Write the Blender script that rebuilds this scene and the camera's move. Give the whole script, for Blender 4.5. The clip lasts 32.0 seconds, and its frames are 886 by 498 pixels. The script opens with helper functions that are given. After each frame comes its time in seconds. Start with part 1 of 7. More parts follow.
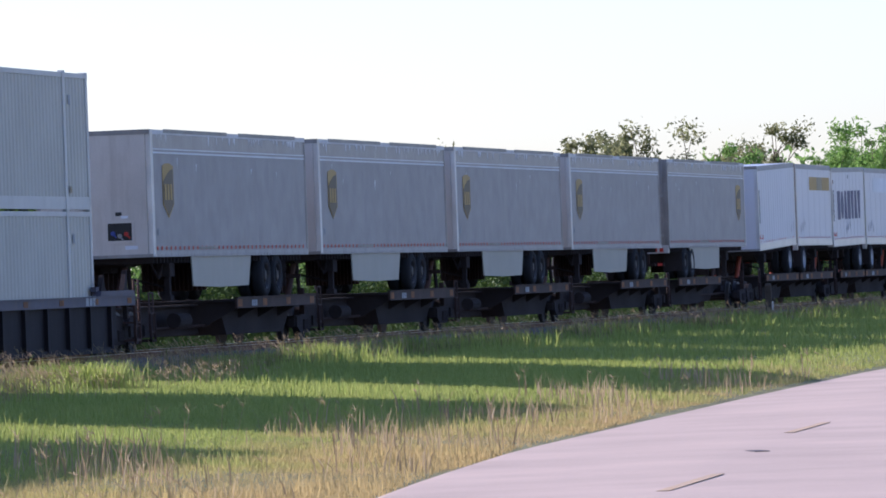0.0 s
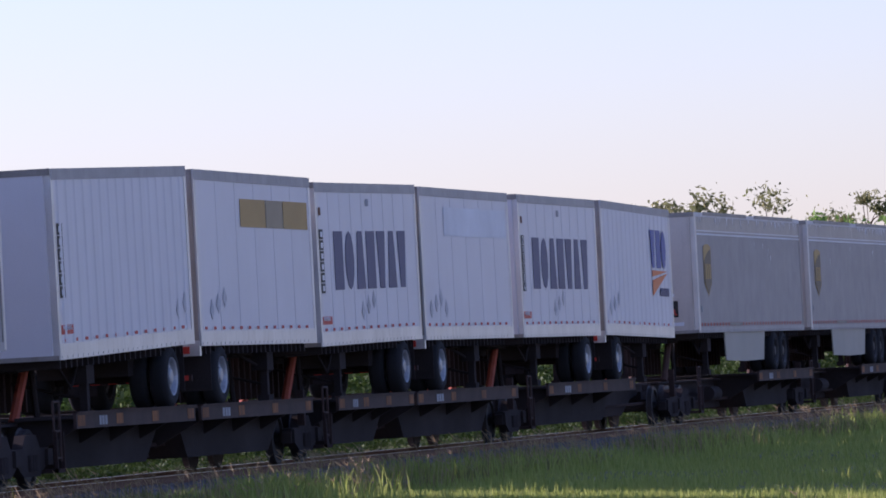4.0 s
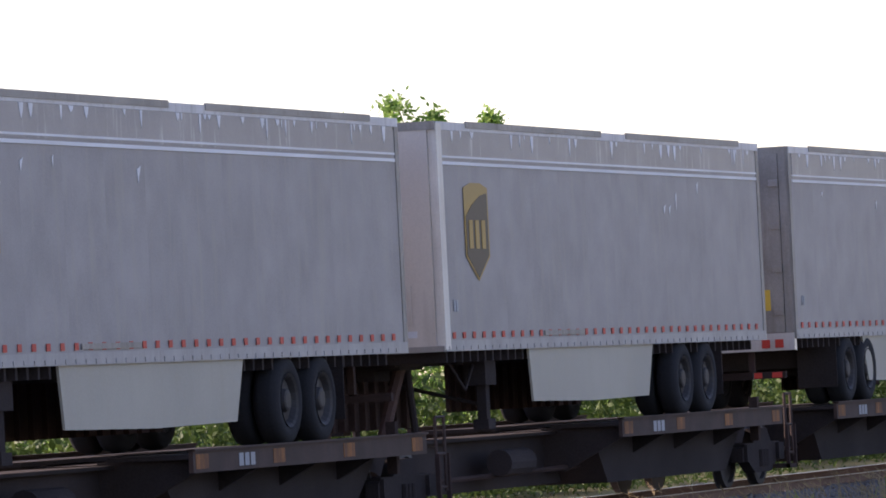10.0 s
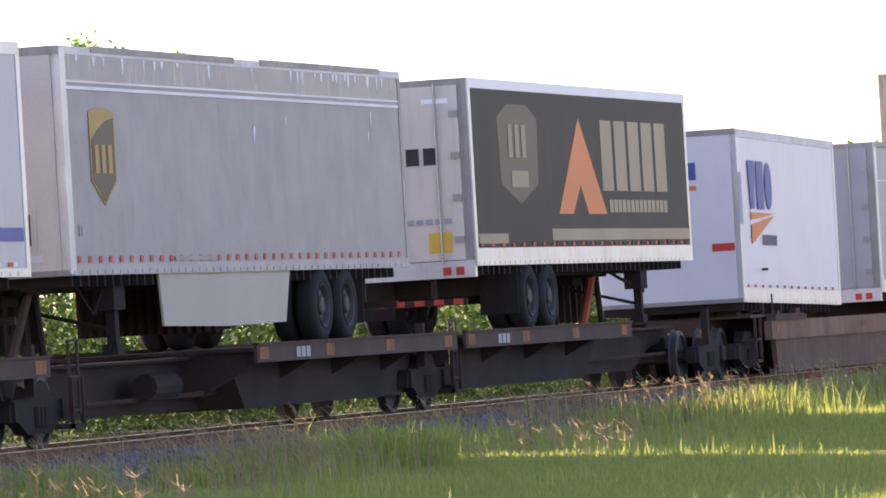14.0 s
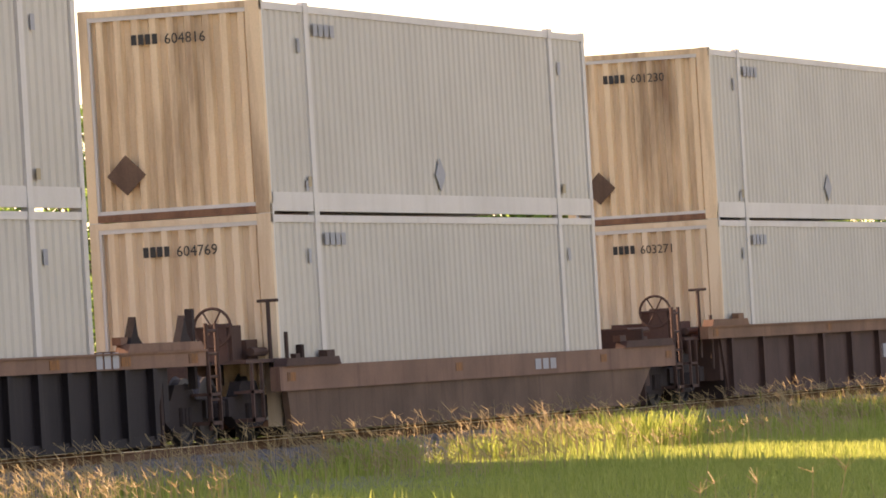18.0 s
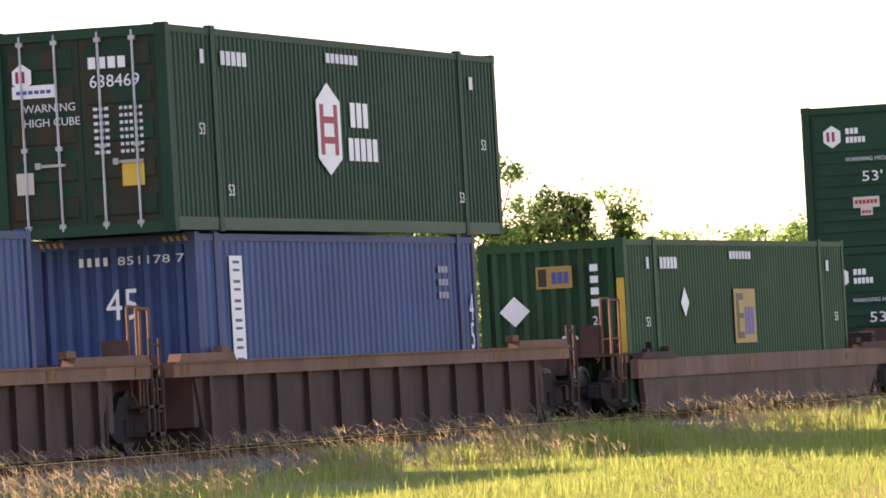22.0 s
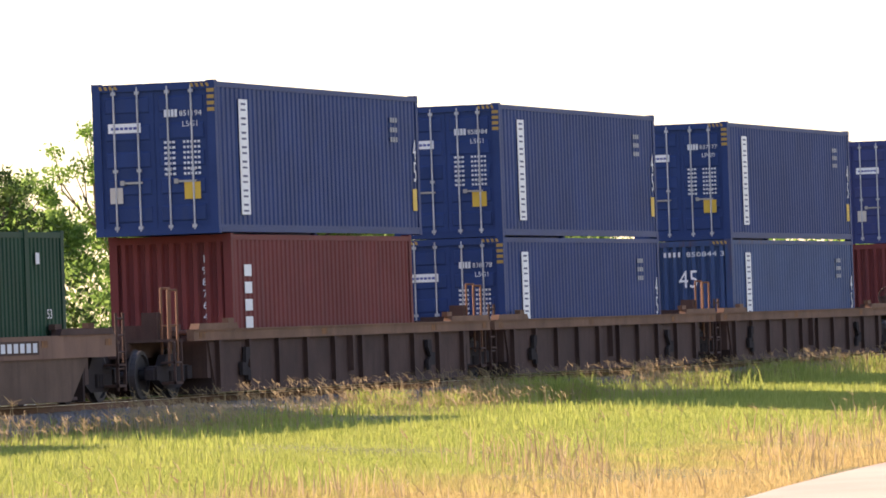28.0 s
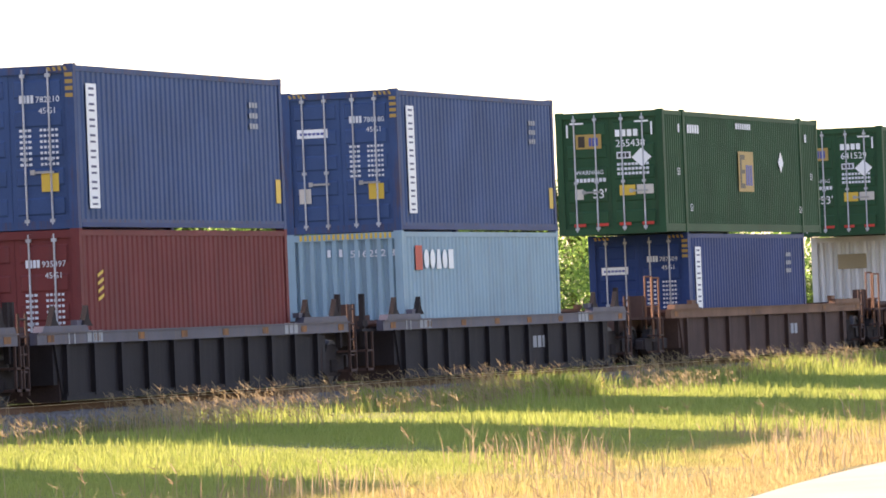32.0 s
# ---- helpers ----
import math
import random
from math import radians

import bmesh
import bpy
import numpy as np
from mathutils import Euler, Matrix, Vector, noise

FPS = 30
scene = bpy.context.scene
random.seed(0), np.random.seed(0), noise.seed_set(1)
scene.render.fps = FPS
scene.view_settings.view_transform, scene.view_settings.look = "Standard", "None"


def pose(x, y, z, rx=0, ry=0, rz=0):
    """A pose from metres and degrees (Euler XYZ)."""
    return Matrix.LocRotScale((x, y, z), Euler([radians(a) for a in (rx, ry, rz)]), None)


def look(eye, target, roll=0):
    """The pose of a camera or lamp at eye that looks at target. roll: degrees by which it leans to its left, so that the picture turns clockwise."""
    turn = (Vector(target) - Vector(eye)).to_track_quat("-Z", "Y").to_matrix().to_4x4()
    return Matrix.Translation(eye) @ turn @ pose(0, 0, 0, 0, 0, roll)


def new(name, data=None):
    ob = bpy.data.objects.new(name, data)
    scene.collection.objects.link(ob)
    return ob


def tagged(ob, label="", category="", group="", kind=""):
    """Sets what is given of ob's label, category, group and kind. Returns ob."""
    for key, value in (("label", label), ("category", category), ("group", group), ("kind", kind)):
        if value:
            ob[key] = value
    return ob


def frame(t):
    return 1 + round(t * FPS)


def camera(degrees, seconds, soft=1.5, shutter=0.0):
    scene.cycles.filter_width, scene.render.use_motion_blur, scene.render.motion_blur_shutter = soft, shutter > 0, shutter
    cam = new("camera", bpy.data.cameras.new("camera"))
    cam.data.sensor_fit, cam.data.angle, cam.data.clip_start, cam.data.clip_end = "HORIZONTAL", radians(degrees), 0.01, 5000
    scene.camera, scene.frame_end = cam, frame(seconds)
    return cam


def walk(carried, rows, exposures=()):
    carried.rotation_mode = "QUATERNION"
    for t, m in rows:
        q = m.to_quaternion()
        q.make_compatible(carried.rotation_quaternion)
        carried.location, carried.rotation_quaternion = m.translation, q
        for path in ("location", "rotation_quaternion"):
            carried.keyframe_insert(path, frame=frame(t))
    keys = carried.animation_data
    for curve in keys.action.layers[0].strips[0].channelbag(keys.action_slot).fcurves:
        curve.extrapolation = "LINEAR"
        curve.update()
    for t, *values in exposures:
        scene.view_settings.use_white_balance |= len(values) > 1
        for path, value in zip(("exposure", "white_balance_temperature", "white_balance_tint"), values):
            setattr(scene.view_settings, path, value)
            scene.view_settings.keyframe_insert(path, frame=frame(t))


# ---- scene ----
cam = camera(7.4144, 32.0, soft=1.75)
# seconds, eye, then pan from the track, tilt and roll in degrees
PATH = [
    (0.0, -20.734, -3.959, 1.525, 11.5487, 0.2462, 2.105),
    (0.5, -18.499, -3.423, 1.436, 11.6274, 0.3152, 2.338),
    (1.0, -16.857, -3.157, 1.426, 11.7507, 0.3008, 2.271),
    (1.5, -12.808, -2.355, 1.373, 11.5512, 0.3753, 2.262),
    (2.0, 2.358, 0.410, 1.169, 11.6802, 0.5119, 2.822),
    (2.5, 6.525, 1.148, 1.116, 11.8201, 0.5411, 3.432),
    (3.0, 18.556, 3.151, 1.056, 11.8770, 0.6767, 3.961),
    (3.5, 25.077, 5.007, 1.255, 11.8042, 0.8208, 3.527),
    (4.0, 25.933, 4.939, 1.510, 12.0015, 1.0718, 2.980),
    (4.5, 24.970, 4.931, 1.495, 12.3694, 1.0635, 2.974),
    (5.0, 23.571, 5.102, 1.539, 13.4721, 1.0364, 3.002),
    (5.5, 22.114, 5.547, 1.632, 15.1516, 0.9906, 3.064),
    (6.0, 20.799, 5.966, 1.680, 16.7995, 0.9863, 3.218),
    (6.5, 20.091, 6.330, 1.740, 17.7606, 1.0197, 3.295),
    (7.0, 19.603, 6.336, 1.788, 18.0494, 1.1117, 3.377),
    (7.5, 20.783, 6.592, 1.818, 17.7431, 1.1295, 3.199),
    (8.0, 21.925, 6.915, 1.848, 17.6502, 1.1039, 3.035),
    (8.5, 23.134, 7.350, 1.896, 17.6706, 1.1146, 2.910),
    (9.0, 24.051, 7.640, 1.925, 17.6636, 1.1085, 2.709),
    (9.5, 23.987, 7.578, 1.919, 17.5756, 1.1061, 2.934),
    (10.0, 24.125, 7.448, 1.900, 17.2896, 1.0818, 2.845),
    (10.5, 23.764, 7.046, 1.845, 16.7862, 1.0515, 2.782),
    (11.0, 22.912, 6.773, 1.789, 16.7700, 1.0601, 2.773),
    (11.5, 22.526, 6.626, 1.774, 16.6971, 1.0495, 2.786),
    (12.0, 22.777, 5.964, 1.644, 15.7599, 0.9366, 2.949),
    (12.5, 22.796, 5.794, 1.498, 15.5176, 0.8543, 3.074),
    (13.0, 23.280, 5.823, 1.478, 15.2329, 0.8041, 3.036),
    (13.5, 23.481, 5.878, 1.477, 15.2462, 0.7848, 3.043),
    (14.0, 23.695, 6.033, 1.314, 15.1908, 0.6713, 3.344),
    (14.5, 23.813, 6.176, 1.247, 15.2117, 0.6286, 3.533),
    (15.0, 22.175, 5.747, 1.319, 15.4407, 0.7309, 3.412),
    (15.5, 20.853, 5.402, 1.456, 15.6962, 0.8001, 3.186),
    (16.0, 20.478, 5.429, 1.453, 16.0393, 0.8680, 3.143),
    (16.5, 20.601, 5.628, 1.375, 16.4871, 0.9053, 3.199),
    (17.0, 19.804, 5.552, 1.290, 16.8738, 0.9120, 3.234),
    (17.5, 16.485, 4.681, 1.125, 17.0312, 0.9622, 3.357),
    (18.0, 10.252, 2.912, 1.031, 16.9294, 0.9678, 3.348),
    (18.5, 5.017, 1.421, 0.965, 16.8060, 0.9774, 3.230),
    (19.0, 4.892, 1.381, 0.965, 16.7556, 1.0200, 3.117),
    (19.5, 5.459, 1.540, 0.971, 16.7359, 1.0437, 3.191),
    (20.0, 5.654, 1.588, 0.973, 16.6736, 1.0369, 3.233),
    (20.5, 5.509, 1.545, 0.973, 16.6590, 1.0660, 3.224),
    (21.0, 5.361, 1.495, 0.984, 16.6650, 1.0821, 3.201),
    (21.5, 5.207, 1.454, 0.983, 16.6803, 1.0944, 3.194),
    (22.0, 5.051, 1.412, 0.981, 16.7025, 1.0847, 3.189),
    (22.5, 4.893, 1.378, 0.966, 16.7251, 1.0553, 3.193),
    (23.0, 4.731, 1.333, 0.965, 16.7367, 1.0712, 3.436),
    (23.5, 4.755, 1.339, 0.966, 16.7288, 1.0752, 3.394),
    (24.0, 4.900, 1.380, 0.967, 16.7226, 1.0824, 3.373),
    (24.5, 4.420, 1.239, 0.962, 16.6602, 1.0717, 3.209),
    (25.0, 0.659, 0.175, 0.920, 16.5654, 1.0631, 3.061),
    (25.5, -12.990, -3.430, 0.992, 16.4040, 0.8912, 2.464),
    (26.0, -22.046, -5.621, 1.114, 16.2004, 0.7679, 2.119),
    (26.5, -26.778, -6.753, 1.286, 16.0726, 0.6682, 1.976),
    (27.0, -28.661, -7.201, 1.271, 16.0035, 0.6654, 2.138),
    (27.5, -29.536, -7.408, 1.263, 15.9723, 0.6655, 2.172),
    (28.0, -29.663, -7.443, 1.262, 15.9775, 0.6670, 2.056),
    (28.5, -29.801, -7.462, 1.258, 15.9487, 0.6732, 2.141),
    (29.0, -30.298, -7.523, 1.255, 15.8294, 0.6530, 2.167),
    (29.5, -29.137, -7.249, 1.260, 15.8665, 0.6811, 2.180),
    (30.0, -26.602, -6.591, 1.267, 15.8335, 0.7393, 2.174),
    (30.5, -25.820, -6.409, 1.281, 15.8644, 0.7005, 2.215),
    (31.0, -25.975, -6.460, 1.281, 15.8901, 0.6955, 2.253),
    (31.5, -26.752, -6.731, 1.291, 16.0390, 0.6428, 2.256),
    (32.0, -28.218, -7.101, 1.283, 16.0295, 0.6278, 2.318),
]
EXPOSURES = [(0.0, 0.77, 5300, 29), (2.0, 0.78, 5250, 30), (3.0, 0.86, 5600, 34), (4.0, 0.46, 5500, 42), (4.5, 0.46, 5500, 42), (7.0, 1.2, 6300, 35), (11.0, 1.17, 6400, 35), (12.0, 1.1, 6450, 35), (13.0, 1.46, 6600, 36), (15.0, 1.95, 7300, 35), (17.5, 1.8, 9200, 34), (18.5, 1.65, 8900, 34), (19.0, 1.45, 8400, 34), (20.0, 1.1, 7300, 33), (21.0, 1.5, 7600, 36), (22.0, 1.72, 7800, 35), (23.0, 1.72, 7700, 34), (24.0, 1.82, 7700, 34), (25.0, 1.33, 7300, 34), (28.0, 1.5, 7400, 30), (29.0, 1.82, 7200, 31), (30.0, 1.82, 7000, 31), (31.0, 1.85, 7150, 31), (32.0, 1.88, 7400, 30)]
SKY_STRENGTH, SUN_STRENGTH = 0.115, 5.0
TRACK_Y = 33.25   # centre line of the track
RAIL_Z = 0.15     # top of the rails


def train_shift(t):
    """Metres that the train has run by t seconds, from where it stands at 16 s."""
    u = t - 16
    return 22.0837 * u + 0.07857 * u ** 2 / 2 - 0.000697 * u ** 3 / 6


def view(row):
    t, x, y, z, pan, tilt, roll = row
    a, b = radians(pan), radians(tilt)
    way = Vector((math.cos(a) * math.cos(b), math.sin(a) * math.cos(b), math.sin(b)))
    return t, look((x, y, z), Vector((x, y, z)) + way * 50, -roll)


walk(cam, [view(r) for r in PATH], exposures=EXPOSURES)

# ---- light ----
SUN_AZ, SUN_EL = 80.0, 23.0
world = bpy.data.worlds.new("sky")
scene.world = world
world.use_nodes = True
wn, wl = world.node_tree.nodes, world.node_tree.links
sky = wn.new("ShaderNodeTexSky")
sky.sky_type = "NISHITA"
sky.sun_disc = False
sky.sun_elevation = radians(SUN_EL)
sky.sun_rotation = radians(90 - SUN_AZ)
sky.air_density, sky.dust_density, sky.ozone_density = 1.0, 0.5, 2.0
wn["Background"].inputs[1].default_value = SKY_STRENGTH
wl.new(sky.outputs[0], wn["Background"].inputs[0])
sun = new("sun", bpy.data.lights.new("sun", "SUN"))
sun.data.energy, sun.data.angle, sun.data.color = SUN_STRENGTH, radians(0.6), (1.0, 0.88, 0.68)
sa, se = radians(SUN_AZ), radians(SUN_EL)
sun.matrix_world = look((0, 0, 60), Vector((0, 0, 60)) - Vector((math.cos(sa) * math.cos(se), math.sin(sa) * math.cos(se), math.sin(se))) * 10)


# ---- materials ----
def material(name, color, rough=0.6, metal=0.0, vary=0.15, streak=0.0, streak_color=(0.1, 0.06, 0.04), scale=1.0, bump=0.1, grain=40.0, low=0.0, spec=0.3, trans=0.0):
    m = bpy.data.materials.new(name)
    m.use_nodes = True
    n, l = m.node_tree.nodes, m.node_tree.links
    b = n["Principled BSDF"]
    b.inputs["Roughness"].default_value, b.inputs["Metallic"].default_value = rough, metal
    b.inputs["Specular IOR Level"].default_value = spec
    tc, info = n.new("ShaderNodeTexCoord"), n.new("ShaderNodeObjectInfo")
    shift = n.new("ShaderNodeVectorMath")
    shift.operation = "MULTIPLY_ADD"
    shift.inputs[1].default_value = (1, 1, 1)
    rnd = n.new("ShaderNodeVectorMath")
    rnd.operation = "SCALE"
    rnd.inputs[0].default_value = (37, 11, 5)
    l.new(info.outputs["Random"], rnd.inputs[3])
    l.new(tc.outputs["Object"], shift.inputs[0])
    l.new(rnd.outputs[0], shift.inputs[2])
    big, fine = n.new("ShaderNodeTexNoise"), n.new("ShaderNodeTexNoise")
    big.inputs["Scale"].default_value, big.inputs["Detail"].default_value = 0.7 * scale, 5
    fine.inputs["Scale"].default_value, fine.inputs["Detail"].default_value = grain, 3
    l.new(shift.outputs[0], big.inputs[0])
    l.new(shift.outputs[0], fine.inputs[0])
    add = n.new("ShaderNodeMath")
    add.operation = "MULTIPLY_ADD"
    add.inputs[1].default_value = 0.45
    l.new(fine.outputs[0], add.inputs[0])
    l.new(big.outputs[0], add.inputs[2])
    ramp = n.new("ShaderNodeMapRange")
    ramp.inputs[1].default_value, ramp.inputs[2].default_value = 0.45, 1.0
    ramp.inputs[3].default_value, ramp.inputs[4].default_value = 1 - vary, 1 + vary
    l.new(add.outputs[0], ramp.inputs[0])
    mul = n.new("ShaderNodeVectorMath")
    mul.operation = "SCALE"
    mul.inputs[0].default_value = color
    l.new(ramp.outputs[0], mul.inputs[3])
    out = mul.outputs[0]
    if streak:
        stretch = n.new("ShaderNodeVectorMath")
        stretch.operation = "MULTIPLY"
        stretch.inputs[1].default_value = (3.4 * scale, 3.4 * scale, 0.35 * scale)
        l.new(shift.outputs[0], stretch.inputs[0])
        s = n.new("ShaderNodeTexNoise")
        s.inputs["Scale"].default_value, s.inputs["Detail"].default_value, s.inputs["Roughness"].default_value = 1.0, 6, 0.65
        l.new(stretch.outputs[0], s.inputs[0])
        r = n.new("ShaderNodeMapRange")
        r.inputs[1].default_value, r.inputs[2].default_value = 0.5 - low, 0.78 - low
        r.inputs[4].default_value = streak
        l.new(s.outputs[0], r.inputs[0])
        mix = n.new("ShaderNodeMix")
        mix.data_type = "RGBA"
        mix.inputs[7].default_value = (*streak_color, 1)
        l.new(r.outputs[0], mix.inputs[0])
        l.new(out, mix.inputs[6])
        out = mix.outputs[2]
    l.new(out, b.inputs["Base Color"])
    if bump:
        bp = n.new("ShaderNodeBump")
        bp.inputs["Strength"].default_value, bp.inputs["Distance"].default_value = bump, 0.02
        l.new(fine.outputs[0], bp.inputs["Height"])
        l.new(bp.outputs[0], b.inputs["Normal"])
    if trans:
        t = n.new("ShaderNodeBsdfTranslucent")
        l.new(out, t.inputs[0])
        ms = n.new("ShaderNodeMixShader")
        ms.inputs[0].default_value = trans
        l.new(b.outputs[0], ms.inputs[1])
        l.new(t.outputs[0], ms.inputs[2])
        l.new(ms.outputs[0], n["Material Output"].inputs[0])
    return m


def leaf_material(name, a, b_, c, noise_scale, trans=0.45, dry=None):
    """Blades and leaves: each one its own tone between a and b_, in patches towards c."""
    m = bpy.data.materials.new(name)
    m.use_nodes = True
    n, l = m.node_tree.nodes, m.node_tree.links
    bs = n["Principled BSDF"]
    bs.inputs["Roughness"].default_value = 0.6
    bs.inputs["Specular IOR Level"].default_value = 0.15
    geo, tc = n.new("ShaderNodeNewGeometry"), n.new("ShaderNodeTexCoord")
    mix = n.new("ShaderNodeMix")
    mix.data_type = "RGBA"
    mix.inputs[6].default_value, mix.inputs[7].default_value = (*a, 1), (*b_, 1)
    l.new(geo.outputs["Random Per Island"], mix.inputs[0])
    no = n.new("ShaderNodeTexNoise")
    no.inputs["Scale"].default_value, no.inputs["Detail"].default_value = noise_scale, 4
    l.new(tc.outputs["Object"], no.inputs[0])
    r = n.new("ShaderNodeMapRange")
    r.inputs[1].default_value, r.inputs[2].default_value, r.inputs[4].default_value = 0.48, 0.7, 0.85
    l.new(no.outputs[0], r.inputs[0])
    mix2 = n.new("ShaderNodeMix")
    mix2.data_type = "RGBA"
    mix2.inputs[7].default_value = (*c, 1)
    l.new(r.outputs[0], mix2.inputs[0])
    l.new(mix.outputs[2], mix2.inputs[6])
    out = mix2.outputs[2]
    if dry:
        # the verge along the road is dry and straw-coloured
        sep = n.new("ShaderNodeSeparateXYZ")
        l.new(tc.outputs["Object"], sep.inputs[0])
        wob = n.new("ShaderNodeMath")
        wob.operation = "MULTIPLY_ADD"
        wob.inputs[1].default_value = 9.0
        l.new(no.outputs[0], wob.inputs[0])
        l.new(sep.outputs[1], wob.inputs[2])
        rr = n.new("ShaderNodeMapRange")
        rr.inputs[1].default_value, rr.inputs[2].default_value = 19.2, 22.6
        rr.inputs[3].default_value, rr.inputs[4].default_value = 0.8, 0.0
        l.new(wob.outputs[0], rr.inputs[0])
        mix3 = n.new("ShaderNodeMix")
        mix3.data_type = "RGBA"
        mix3.inputs[7].default_value = (*dry, 1)
        l.new(rr.outputs[0], mix3.inputs[0])
        l.new(out, mix3.inputs[6])
        out = mix3.outputs[2]
    l.new(out, bs.inputs["Base Color"])
    t = n.new("ShaderNodeBsdfTranslucent")
    l.new(out, t.inputs[0])
    ms = n.new("ShaderNodeMixShader")
    ms.inputs[0].default_value = trans
    l.new(bs.outputs[0], ms.inputs[1])
    l.new(t.outputs[0], ms.inputs[2])
    l.new(ms.outputs[0], n["Material Output"].inputs[0])
    return m


